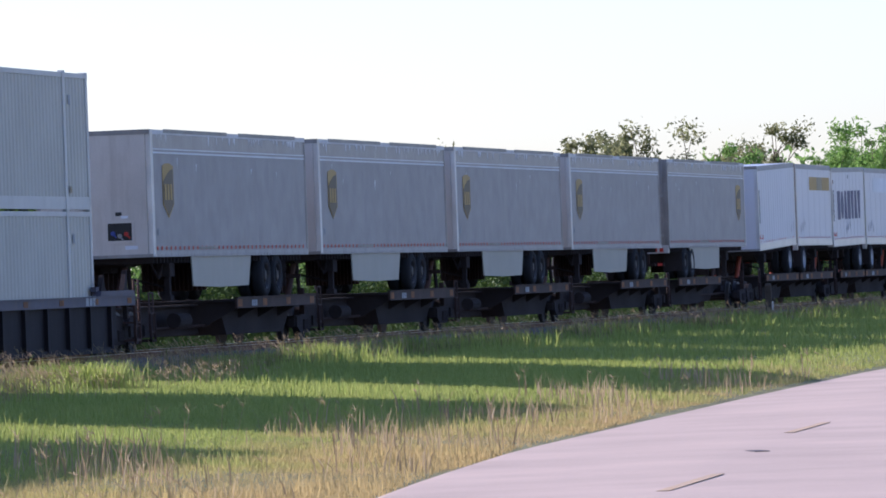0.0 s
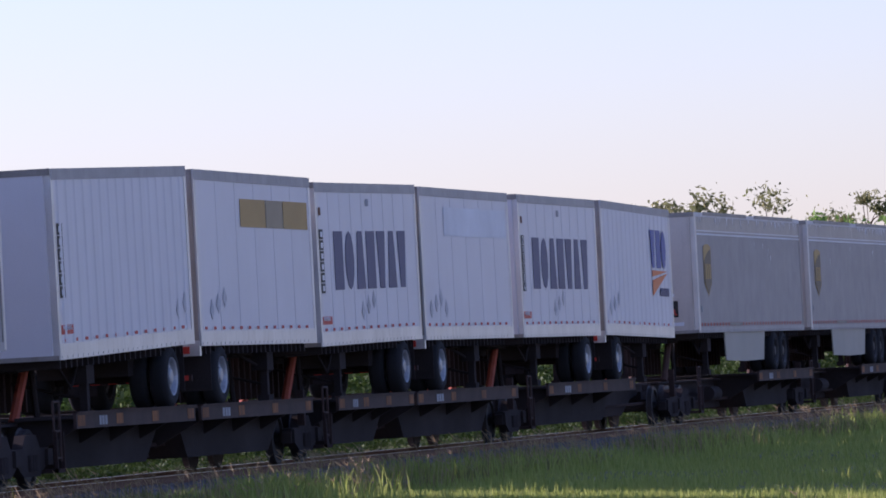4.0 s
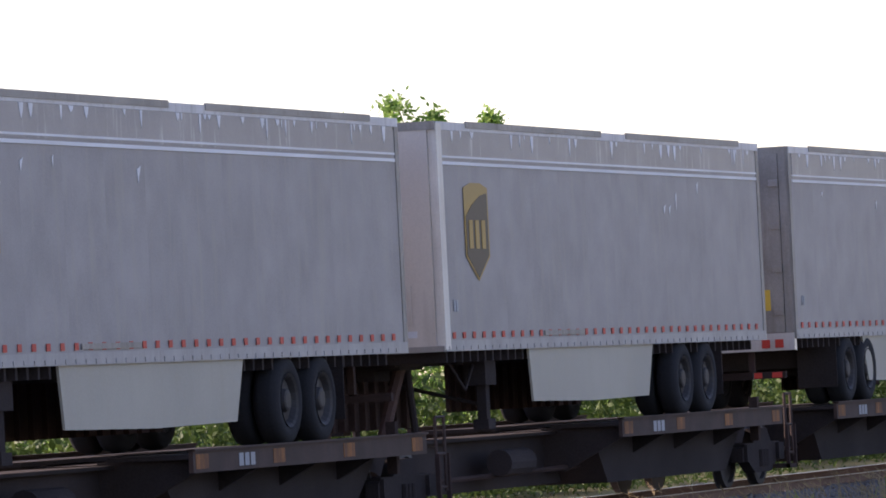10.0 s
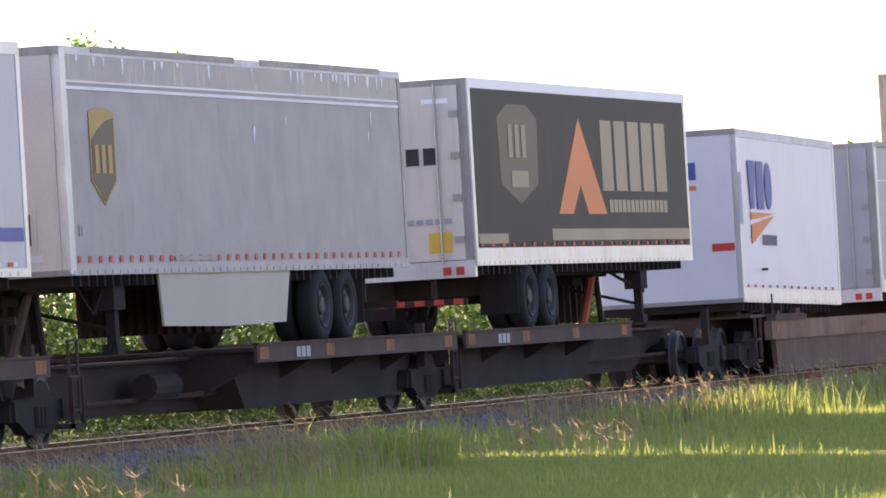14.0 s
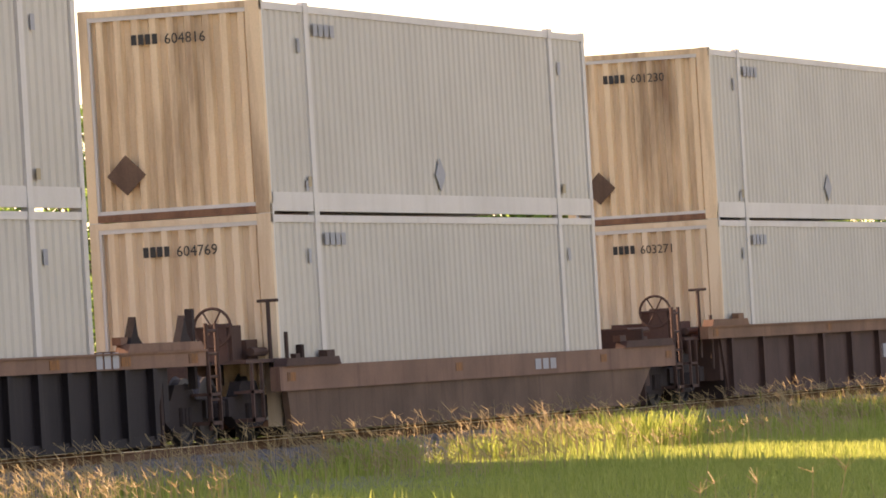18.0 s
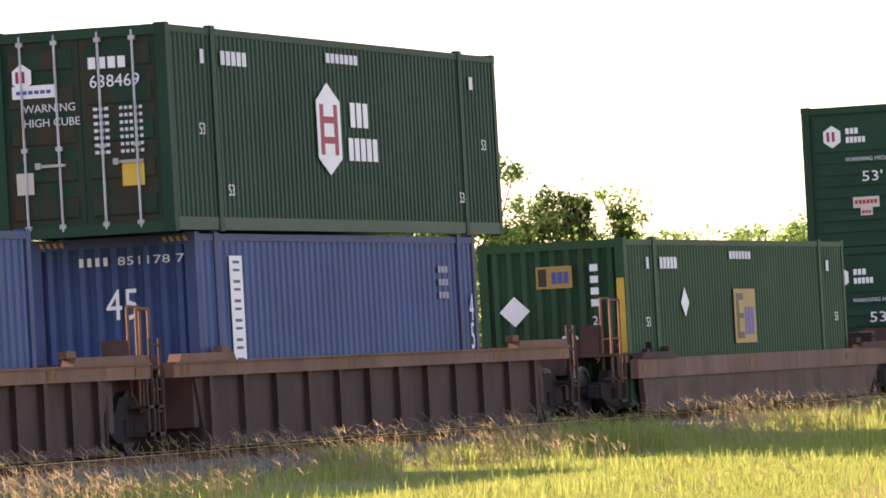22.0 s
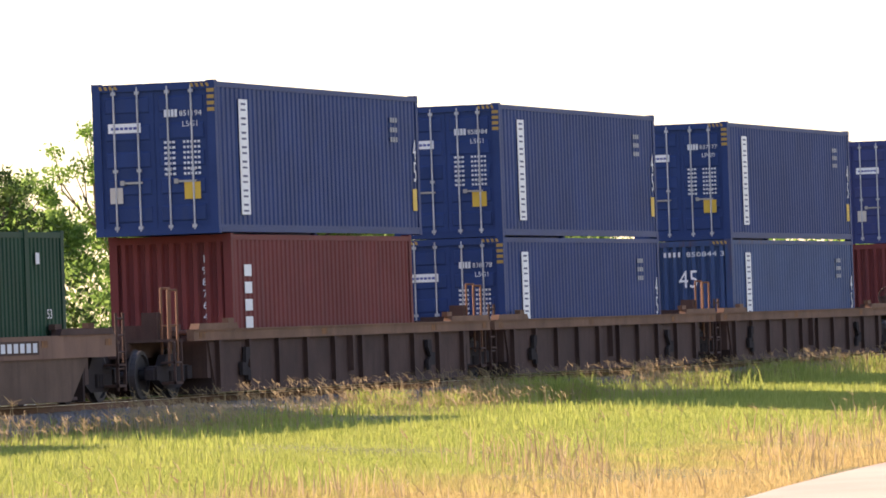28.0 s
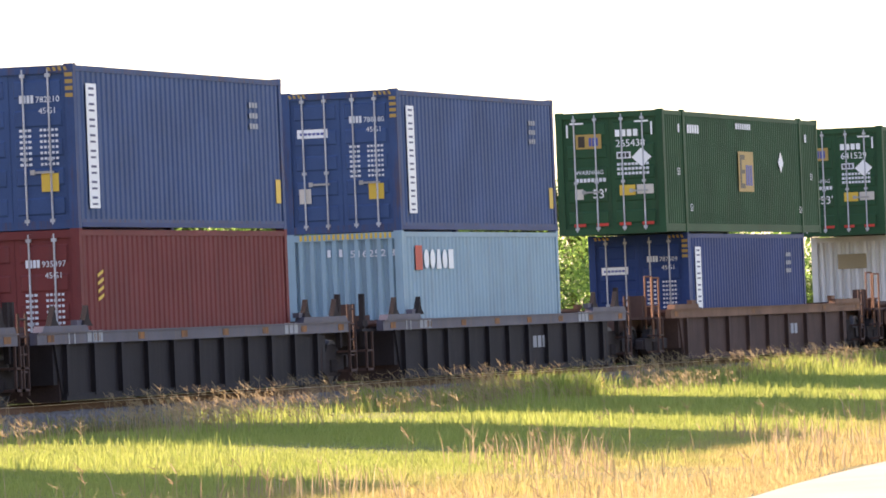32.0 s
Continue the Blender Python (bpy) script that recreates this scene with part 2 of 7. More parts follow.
M = {
    "soil": material("soil", (0.17, 0.165, 0.07), 0.95, vary=0.4, scale=0.6, bump=0.5, grain=18),
    "ballast": material("ballast", (0.175, 0.16, 0.16), 0.95, vary=0.45, scale=3, bump=0.8, grain=26),
    "stone": material("stone", (0.20, 0.18, 0.165), 0.95, vary=0.3, bump=0.3),
    "asphalt": material("asphalt", (0.50, 0.385, 0.305), 0.92, vary=0.14, scale=0.5, bump=0.35, grain=30),
    "road_paint": material("road_paint", (0.52, 0.35, 0.18), 0.85, vary=0.3, streak=0.95, streak_color=(0.46, 0.37, 0.31), scale=5, low=0.1),
    "patch": material("patch", (0.10, 0.09, 0.085), 0.9, vary=0.3),
    "tie": material("tie", (0.10, 0.075, 0.055), 0.9, vary=0.35, bump=0.4, grain=20),
    "rail": material("rail", (0.17, 0.09, 0.055), 0.75, 0.3, vary=0.3),
    "rail_top": material("rail_top", (0.62, 0.60, 0.58), 0.28, 1.0, vary=0.1),
    "grey_box": material("grey_box", (0.475, 0.45, 0.395), 0.5, vary=0.08, streak=0.25, streak_color=(0.36, 0.33, 0.28)),
    "grey_rail": material("grey_rail", (0.55, 0.53, 0.50), 0.5, vary=0.1, streak=0.3, streak_color=(0.3, 0.27, 0.22)),
    "cream_end": material("cream_end", (0.72, 0.54, 0.35), 0.6, vary=0.14, streak=0.9, streak_color=(0.15, 0.065, 0.03), low=0.035, scale=0.62),
    "cream_pale": material("cream_pale", (0.68, 0.54, 0.38), 0.6, vary=0.1, streak=0.6, streak_color=(0.32, 0.16, 0.07), low=0.02, scale=0.9),
    "blue_rust": material("blue_rust", (0.042, 0.078, 0.175), 0.55, vary=0.18, streak=0.85, streak_color=(0.11, 0.06, 0.05), scale=2.4, low=0.03, spec=0.12),
    "blue_box": material("blue_box", (0.044, 0.083, 0.185), 0.5, vary=0.18, streak=0.5, streak_color=(0.06, 0.10, 0.19), spec=0.12),
    "navy_box": material("navy_box", (0.025, 0.052, 0.155), 0.5, vary=0.18, streak=0.5, streak_color=(0.035, 0.055, 0.12), spec=0.12),
    "violet_box": material("violet_box", (0.045, 0.06, 0.17), 0.5, vary=0.14, streak=0.35, streak_color=(0.10, 0.09, 0.17), spec=0.12),
    "pale_blue_box": material("pale_blue_box", (0.24, 0.36, 0.43), 0.5, vary=0.1, streak=0.4, streak_color=(0.20, 0.22, 0.22), spec=0.12),
    "red_box": material("red_box", (0.175, 0.042, 0.04), 0.6, vary=0.18, streak=0.6, streak_color=(0.125, 0.055, 0.055), spec=0.12),
    "green_box": material("green_box", (0.015, 0.054, 0.033), 0.55, vary=0.2, streak=0.4, streak_color=(0.03, 0.045, 0.03), spec=0.12),
    "green_rail": material("green_rail", (0.03, 0.075, 0.055), 0.5, vary=0.15, streak=0.4, streak_color=(0.03, 0.06, 0.045), spec=0.12),
    "silver_box": material("silver_box", (0.60, 0.60, 0.60), 0.4, 0.2, vary=0.1, streak=0.3, streak_color=(0.35, 0.33, 0.30)),
    "trailer_grey": material("trailer_grey", (0.285, 0.27, 0.275), 0.5, 0.1, vary=0.16, streak=0.75, streak_color=(0.34, 0.315, 0.28), scale=2.2),
    "trailer_band": material("trailer_band", (0.25, 0.238, 0.25), 0.4, 0.2, vary=0.15, streak=0.9, streak_color=(0.74, 0.73, 0.74), scale=2.6, low=-0.07),
    "pup_grey": material("pup_grey", (0.37, 0.37, 0.37), 0.5, 0.1, vary=0.1, streak=0.4, streak_color=(0.30, 0.29, 0.27)),
    "scuff_ink": material("scuff_ink", (0.47, 0.46, 0.47), 0.6, vary=0.25, streak=0.6, streak_color=(0.60, 0.59, 0.60), scale=6),
    "trailer_white": material("trailer_white", (0.63, 0.615, 0.64), 0.4, vary=0.05, streak=0.3, streak_color=(0.56, 0.55, 0.54)),
    "trailer_dark": material("trailer_dark", (0.235, 0.217, 0.21), 0.42, 0.15, vary=0.1, streak=0.5, streak_color=(0.33, 0.31, 0.295)),
    "trailer_silver": material("trailer_silver", (0.35, 0.365, 0.41), 0.4, 0.3, vary=0.07, streak=0.5, streak_color=(0.52, 0.54, 0.58)),
    "trailer_black": material("trailer_black", (0.020, 0.020, 0.018), 0.55, vary=0.2, streak=0.35, streak_color=(0.05, 0.047, 0.04), spec=0.2),
    "alu": material("alu", (0.62, 0.62, 0.62), 0.38, 0.5, vary=0.12, streak=0.5, streak_color=(0.36, 0.34, 0.30), scale=2),
    "dirty_alu": material("dirty_alu", (0.30, 0.28, 0.26), 0.55, 0.3, vary=0.25, streak=0.5, streak_color=(0.13, 0.10, 0.07), scale=2),
    "nose": material("nose", (0.57, 0.515, 0.46), 0.45, 0.1, vary=0.12, streak=0.5, streak_color=(0.31, 0.26, 0.205)),
    "rust_foot": material("rust_foot", (0.22, 0.11, 0.065), 0.8, vary=0.3, streak=0.8, streak_color=(0.08, 0.04, 0.03), scale=2, low=0.05),
    "rail_grey": material("rail_grey", (0.34, 0.33, 0.335), 0.5, 0.2, vary=0.15, streak=0.6, streak_color=(0.22, 0.20, 0.19), scale=3),
    "pale_rail": material("pale_rail", (0.58, 0.57, 0.58), 0.5, vary=0.15, streak=0.7, streak_color=(0.30, 0.27, 0.25), scale=3),
    "rod": material("rod", (0.42, 0.43, 0.46), 0.5, 0.2, vary=0.25, streak=0.6, streak_color=(0.2, 0.13, 0.09), scale=3),
    "green_rust": material("green_rust", (0.013, 0.048, 0.03), 0.6, vary=0.2, streak=0.95, streak_color=(0.075, 0.03, 0.02), scale=0.9, low=0.06, spec=0.12),
    "pale_post": material("pale_post", (0.70, 0.65, 0.58), 0.5, vary=0.15, streak=0.5, streak_color=(0.40, 0.34, 0.28), scale=2),
    "skirt": material("skirt", (0.40, 0.37, 0.31), 0.6, vary=0.1, streak=0.5, streak_color=(0.38, 0.34, 0.26)),
    "brown_side": material("brown_side", (0.128, 0.078, 0.054), 0.85, vary=0.35, streak=0.6, streak_color=(0.055, 0.030, 0.024), scale=1.5, bump=0.2),
    "brown_car": material("brown_car", (0.080, 0.045, 0.036), 0.85, vary=0.35, streak=0.7, streak_color=(0.040, 0.020, 0.019), scale=1.5, bump=0.2),
    "brown_sill": material("brown_sill", (0.195, 0.103, 0.064), 0.8, vary=0.3, streak=0.6, streak_color=(0.10, 0.055, 0.035), scale=1.2, bump=0.2),
    "grey_sill": material("grey_sill", (0.20, 0.112, 0.078), 0.8, vary=0.3, streak=0.75, streak_color=(0.105, 0.05, 0.038), scale=1.2),
    "blue_sill": material("blue_sill", (0.085, 0.08, 0.108), 0.6, vary=0.25, streak=0.5, streak_color=(0.16, 0.11, 0.08), scale=1.4),
    "black_car": material("black_car", (0.017, 0.013, 0.015), 0.8, vary=0.4, streak=0.5, streak_color=(0.042, 0.034, 0.034), scale=1.5),
    "grime": material("grime", (0.036, 0.029, 0.029), 0.9, vary=0.4, bump=0.3, spec=0.15),
    "brown_grime": material("brown_grime", (0.045, 0.029, 0.026), 0.9, vary=0.4, bump=0.3, spec=0.15),
    "deck_edge": material("deck_edge", (0.06, 0.037, 0.031), 0.75, vary=0.35, streak=0.6, streak_color=(0.035, 0.028, 0.028), scale=2.5),
    "orange": material("orange", (0.27, 0.11, 0.035), 0.75, vary=0.45, streak=0.9, streak_color=(0.085, 0.048, 0.036), scale=3, low=0.1),
    "yellow": material("yellow", (0.66, 0.42, 0.06), 0.5, vary=0.12),
    "red_iron": material("red_iron", (0.34, 0.075, 0.04), 0.7, vary=0.3, streak=0.6, streak_color=(0.10, 0.04, 0.03), scale=3),
    "post_orange": material("post_orange", (0.18, 0.08, 0.042), 0.6, vary=0.25, streak=0.5, streak_color=(0.2, 0.1, 0.06), scale=3),
    "tyre": material("tyre", (0.025, 0.025, 0.028), 0.9, vary=0.3, bump=0.2, spec=0.2),
    "rim": material("rim", (0.36, 0.37, 0.39), 0.45, 0.4, vary=0.2, streak=0.4),
    "rim_dark": material("rim_dark", (0.04, 0.036, 0.036), 0.6, 0.1, vary=0.3),
    "steel": material("steel", (0.35, 0.34, 0.33), 0.45, 0.7, vary=0.2),
    "white": material("white", (0.80, 0.80, 0.80), 0.5, vary=0.06),
    "faded_white": material("faded_white", (0.66, 0.67, 0.70), 0.5, vary=0.15),
    "navy_ink": material("navy_ink", (0.06, 0.065, 0.15), 0.5, vary=0.1),
    "blue_ink": material("blue_ink", (0.07, 0.09, 0.30), 0.5, vary=0.12),
    "black_ink": material("black_ink", (0.03, 0.03, 0.03), 0.5, vary=0.2),
    "grey_ink": material("grey_ink", (0.30, 0.31, 0.33), 0.6, vary=0.2),
    "crimson_ink": material("crimson_ink", (0.36, 0.022, 0.05), 0.5, vary=0.1),
    "emp_green": material("emp_green", (0.024, 0.075, 0.036), 0.55, vary=0.2, streak=0.45, streak_color=(0.05, 0.06, 0.035), spec=0.12),
    "red_ink": material("red_ink", (0.50, 0.05, 0.035), 0.5, vary=0.1),
    "green_ink": material("green_ink", (0.012, 0.075, 0.035), 0.5, vary=0.1),
    "orange_ink": material("orange_ink", (0.68, 0.19, 0.055), 0.5, vary=0.1),
    "brown_ink": material("brown_ink", (0.045, 0.030, 0.022), 0.45, vary=0.12),
    "gold_ink": material("gold_ink", (0.33, 0.21, 0.05), 0.45, vary=0.12),
    "ochre": material("ochre", (0.40, 0.25, 0.07), 0.5, vary=0.15),
    "scrawl": material("scrawl", (0.235, 0.19, 0.17), 0.75, vary=0.35, streak=0.9, streak_color=(0.15, 0.095, 0.075), scale=4, low=0.06),
    "tan_ink": material("tan_ink", (0.30, 0.24, 0.15), 0.5, vary=0.15),
    "bark": material("bark", (0.16, 0.12, 0.085), 0.9, vary=0.3, bump=0.5, grain=14),
    "grass": leaf_material("grass", (0.24, 0.31, 0.06), (0.42, 0.45, 0.125), (0.34, 0.37, 0.095), 0.6, 0.5, dry=(0.55, 0.38, 0.18)),
    "weed": leaf_material("weed", (0.16, 0.19, 0.05), (0.30, 0.25, 0.10), (0.20, 0.15, 0.07), 0.5, 0.4),
    "seed": leaf_material("seed", (0.38, 0.28, 0.15), (0.50, 0.38, 0.22), (0.30, 0.20, 0.11), 0.5, 0.35),
    "leaf": leaf_material("leaf", (0.105, 0.215, 0.04), (0.26, 0.38, 0.10), (0.16, 0.28, 0.06), 0.5, 0.58),
    "leaf_dark": leaf_material("leaf_dark", (0.04, 0.08, 0.016), (0.085, 0.13, 0.03), (0.06, 0.10, 0.022), 0.8, 0.2),
    "leaf_brown": leaf_material("leaf_brown", (0.16, 0.18, 0.07), (0.27, 0.26, 0.12), (0.20, 0.20, 0.09), 0.8, 0.6),
}


# ---- mesh helpers ----
def box(bm, x0, x1, y0, y1, z0, z1):
    v = [bm.verts.new(p) for p in ((x0, y0, z0), (x1, y0, z0), (x1, y1, z0), (x0, y1, z0), (x0, y0, z1), (x1, y0, z1), (x1, y1, z1), (x0, y1, z1))]
    for f in ((3, 2, 1, 0), (4, 5, 6, 7), (0, 1, 5, 4), (1, 2, 6, 5), (2, 3, 7, 6), (3, 0, 4, 7)):
        bm.faces.new([v[i] for i in f])


def prism(bm, pts, y0, y1):
    """A flat outline in x and z, given thickness from y0 to y1."""
    a, b = [bm.verts.new((x, y0, z)) for x, z in pts], [bm.verts.new((x, y1, z)) for x, z in pts]
    bm.faces.new(a)
    bm.faces.new(b[::-1])
    for i in range(len(pts)):
        j = (i + 1) % len(pts)
        bm.faces.new((a[j], a[i], b[i], b[j]))


def prism_end(bm, pts, x0, x1):
    """The same for an outline in y and z, from x0 to x1."""
    a, b = [bm.verts.new((x0, y, z)) for y, z in pts], [bm.verts.new((x1, y, z)) for y, z in pts]
    bm.faces.new(a)
    bm.faces.new(b[::-1])
    for i in range(len(pts)):
        j = (i + 1) % len(pts)
        bm.faces.new((a[j], a[i], b[i], b[j]))


def tube(bm, a, b, r, n=8):
    a, b = Vector(a), Vector(b)
    q = (b - a).to_track_quat("Z", "Y")
    ring = [[bm.verts.new(p + q @ Vector((math.cos(k * 2 * math.pi / n) * r, math.sin(k * 2 * math.pi / n) * r, 0))) for k in range(n)] for p in (a, b)]
    for k in range(n):
        bm.faces.new((ring[0][k], ring[0][(k + 1) % n], ring[1][(k + 1) % n], ring[1][k]))
    bm.faces.new(ring[0][::-1])
    bm.faces.new(ring[1])


def lathe_y(bm, profile, cx, cz, n=20):
    """A body turned about an axis along y; profile rows are radius and y."""
    rings = [[bm.verts.new((cx + math.cos(k * 2 * math.pi / n) * r, y, cz + math.sin(k * 2 * math.pi / n) * r)) for k in range(n)] for r, y in profile]
    for a, b in zip(rings, rings[1:]):
        for k in range(n):
            bm.faces.new((a[k], a[(k + 1) % n], b[(k + 1) % n], b[k]))
    bm.faces.new(rings[0])
    bm.faces.new(rings[-1][::-1])


def lathe_ring(bm, profile, n=20):
    """A closed ring about an axis along y, open in the middle."""
    rings = [[bm.verts.new((math.cos(k * 2 * math.pi / n) * r, y, math.sin(k * 2 * math.pi / n) * r)) for k in range(n)] for r, y in profile]
    for a, b in zip(rings, rings[1:] + rings[:1]):
        for k in range(n):
            bm.faces.new((a[k], a[(k + 1) % n], b[(k + 1) % n], b[k]))


def upright_rib(bm, x, w, y, d, z0, z1):
    """A pressed rib with sloping flanks on a wall that faces -y."""
    lo, hi = ([bm.verts.new(p) for p in ((x - w, y, z), (x - w * 0.45, y - d, z), (x + w * 0.45, y - d, z), (x + w, y, z))] for z in (z0, z1))
    for k in range(3):
        bm.faces.new((lo[k], lo[k + 1], hi[k + 1], hi[k]))


def corrugated(bm, length, z0, z1, pitch, depth, put):
    """A ribbed sheet; put(u, out, z) gives the place of a point u along it."""
    count = max(1, round(length / pitch))
    pitch = length / count
    us = [(0.0, 0.0)]
    for k in range(count):
        us += [(k + 0.12, 0.0), (k + 0.28, 1.0), (k + 0.62, 1.0), (k + 0.78, 0.0)]
    us.append((count, 0.0))
    rows = [[bm.verts.new(put(u * pitch, o * depth, z)) for u, o in us] for z in (z0, z1)]
    for k in range(len(us) - 1):
        bm.faces.new((rows[0][k], rows[0][k + 1], rows[1][k + 1], rows[1][k]))


def mesh_of(name, build):
    bm = bmesh.new()
    build(bm)
    me = bpy.data.meshes.new(name)
    bm.to_mesh(me)
    bm.free()
    return me


def part(name, build, mat, parent, label="", at=None, smooth=False):
    """ONE mesh object under a thing or part. build is a function of a bmesh, or a mesh that is shared."""
    me = build if isinstance(build, bpy.types.Mesh) else mesh_of(name, build)
    if not me.materials:
        me.materials.append(M[mat])
        if smooth:
            me.shade_smooth()
    ob = new(name, me)
    ob.parent = parent
    if at is not None:
        ob.matrix_basis = at
    if label:
        ob["label"] = label
    if name in ("marking", "reflective_tape", "bumper_tape", "scuff", "hazard_strip", "hinge", "floor_frame", "lettering", "name_mark", "bottom_tape"):
        ob["kind"] = "stuff"
    return ob


SHARED = {}


def shared(key, build, mat, smooth=False):
    key = (key, mat)
    if key not in SHARED:
        me = mesh_of(key[0], build)
        me.materials.append(M[mat])
        if smooth:
            me.shade_smooth()
        SHARED[key] = me
    return SHARED[key]


def text_mesh(words, size):
    key = ("text", words, size)
    if key not in SHARED:
        cu = bpy.data.curves.new("words", "FONT")
        cu.body, cu.size, cu.extrude = words, size, 0.002
        cu.resolution_u = 2
        ob = bpy.data.objects.new("words", cu)
        scene.collection.objects.link(ob)
        SHARED[key] = bpy.data.meshes.new_from_object(ob.evaluated_get(bpy.context.evaluated_depsgraph_get()))
        bpy.data.objects.remove(ob)
    return SHARED[key].copy()


def side_text(words, size, x, z, mat, parent, y, name="lettering", wide=1.0):
    """Writing on the near long side."""
    me = text_mesh(words, size)
    me.materials.clear()
    me.materials.append(M[mat])
    return part(name, me, mat, parent, at=Matrix.Translation((x, y, z)) @ pose(0, 0, 0, 90, 0, 0) @ Matrix.Diagonal((wide, 1, 1, 1)))


def end_text(words, size, y, z, mat, parent, x=-0.01, name="lettering", wide=1.0):
    """Writing on the end that faces the way of travel."""
    me = text_mesh(words, size)
    me.materials.clear()
    me.materials.append(M[mat])
    return part(name, me, mat, parent, at=Matrix.Translation((x, y, z)) @ pose(0, 0, 0, 90, 0, -90) @ Matrix.Diagonal((wide, 1, 1, 1)))


def side_bars(bm, x0, x1, z0, z1, count, y, gap=0.25, lean=0.0):
    """A row of plain upright bars in place of a name."""
    step = (x1 - x0) / count
    for k in range(count):
        a, b = x0 + k * step, x0 + (k + 1 - gap) * step
        prism(bm, [(a, z0), (b, z0), (b + lean, z1), (a + lean, z1)], y - 0.004, y)


def end_bars(bm, y0, y1, z0, z1, count, x, gap=0.25):
    step = (y1 - y0) / count
    for k in range(count):
        box(bm, x - 0.004, x, y0 + k * step, y0 + (k + 1 - gap) * step, z0, z1)


TRAIN = []


def riding(ob, x, z, ry=0.0):
    """Notes a thing that rides on the train, with its place on it."""
    TRAIN.append((ob, x, z, ry))
    return ob


# ---- containers ----
def door_leaf(bm, y0, y1, z0, z1, x):
    """A steel door with pressed horizontal ribs."""
    box(bm, x, x + 0.04, y0, y1, z0, z1)


def door_panel(bm, w, h):
    """One pressed field of a door, with bevelled edges."""
    a = [bm.verts.new((0.002, y, z)) for y, z in ((0, 0), (w, 0), (w, h), (0, h))]
    b = [bm.verts.new((-0.022, y, z)) for y, z in ((0.02, 0.035), (w - 0.02, 0.035), (w - 0.02, h - 0.035), (0.02, h - 0.035))]
    bm.faces.new(b[::-1])
    for i in range(4):
        bm.faces.new((a[i], b[i], b[(i + 1) % 4], a[(i + 1) % 4]))


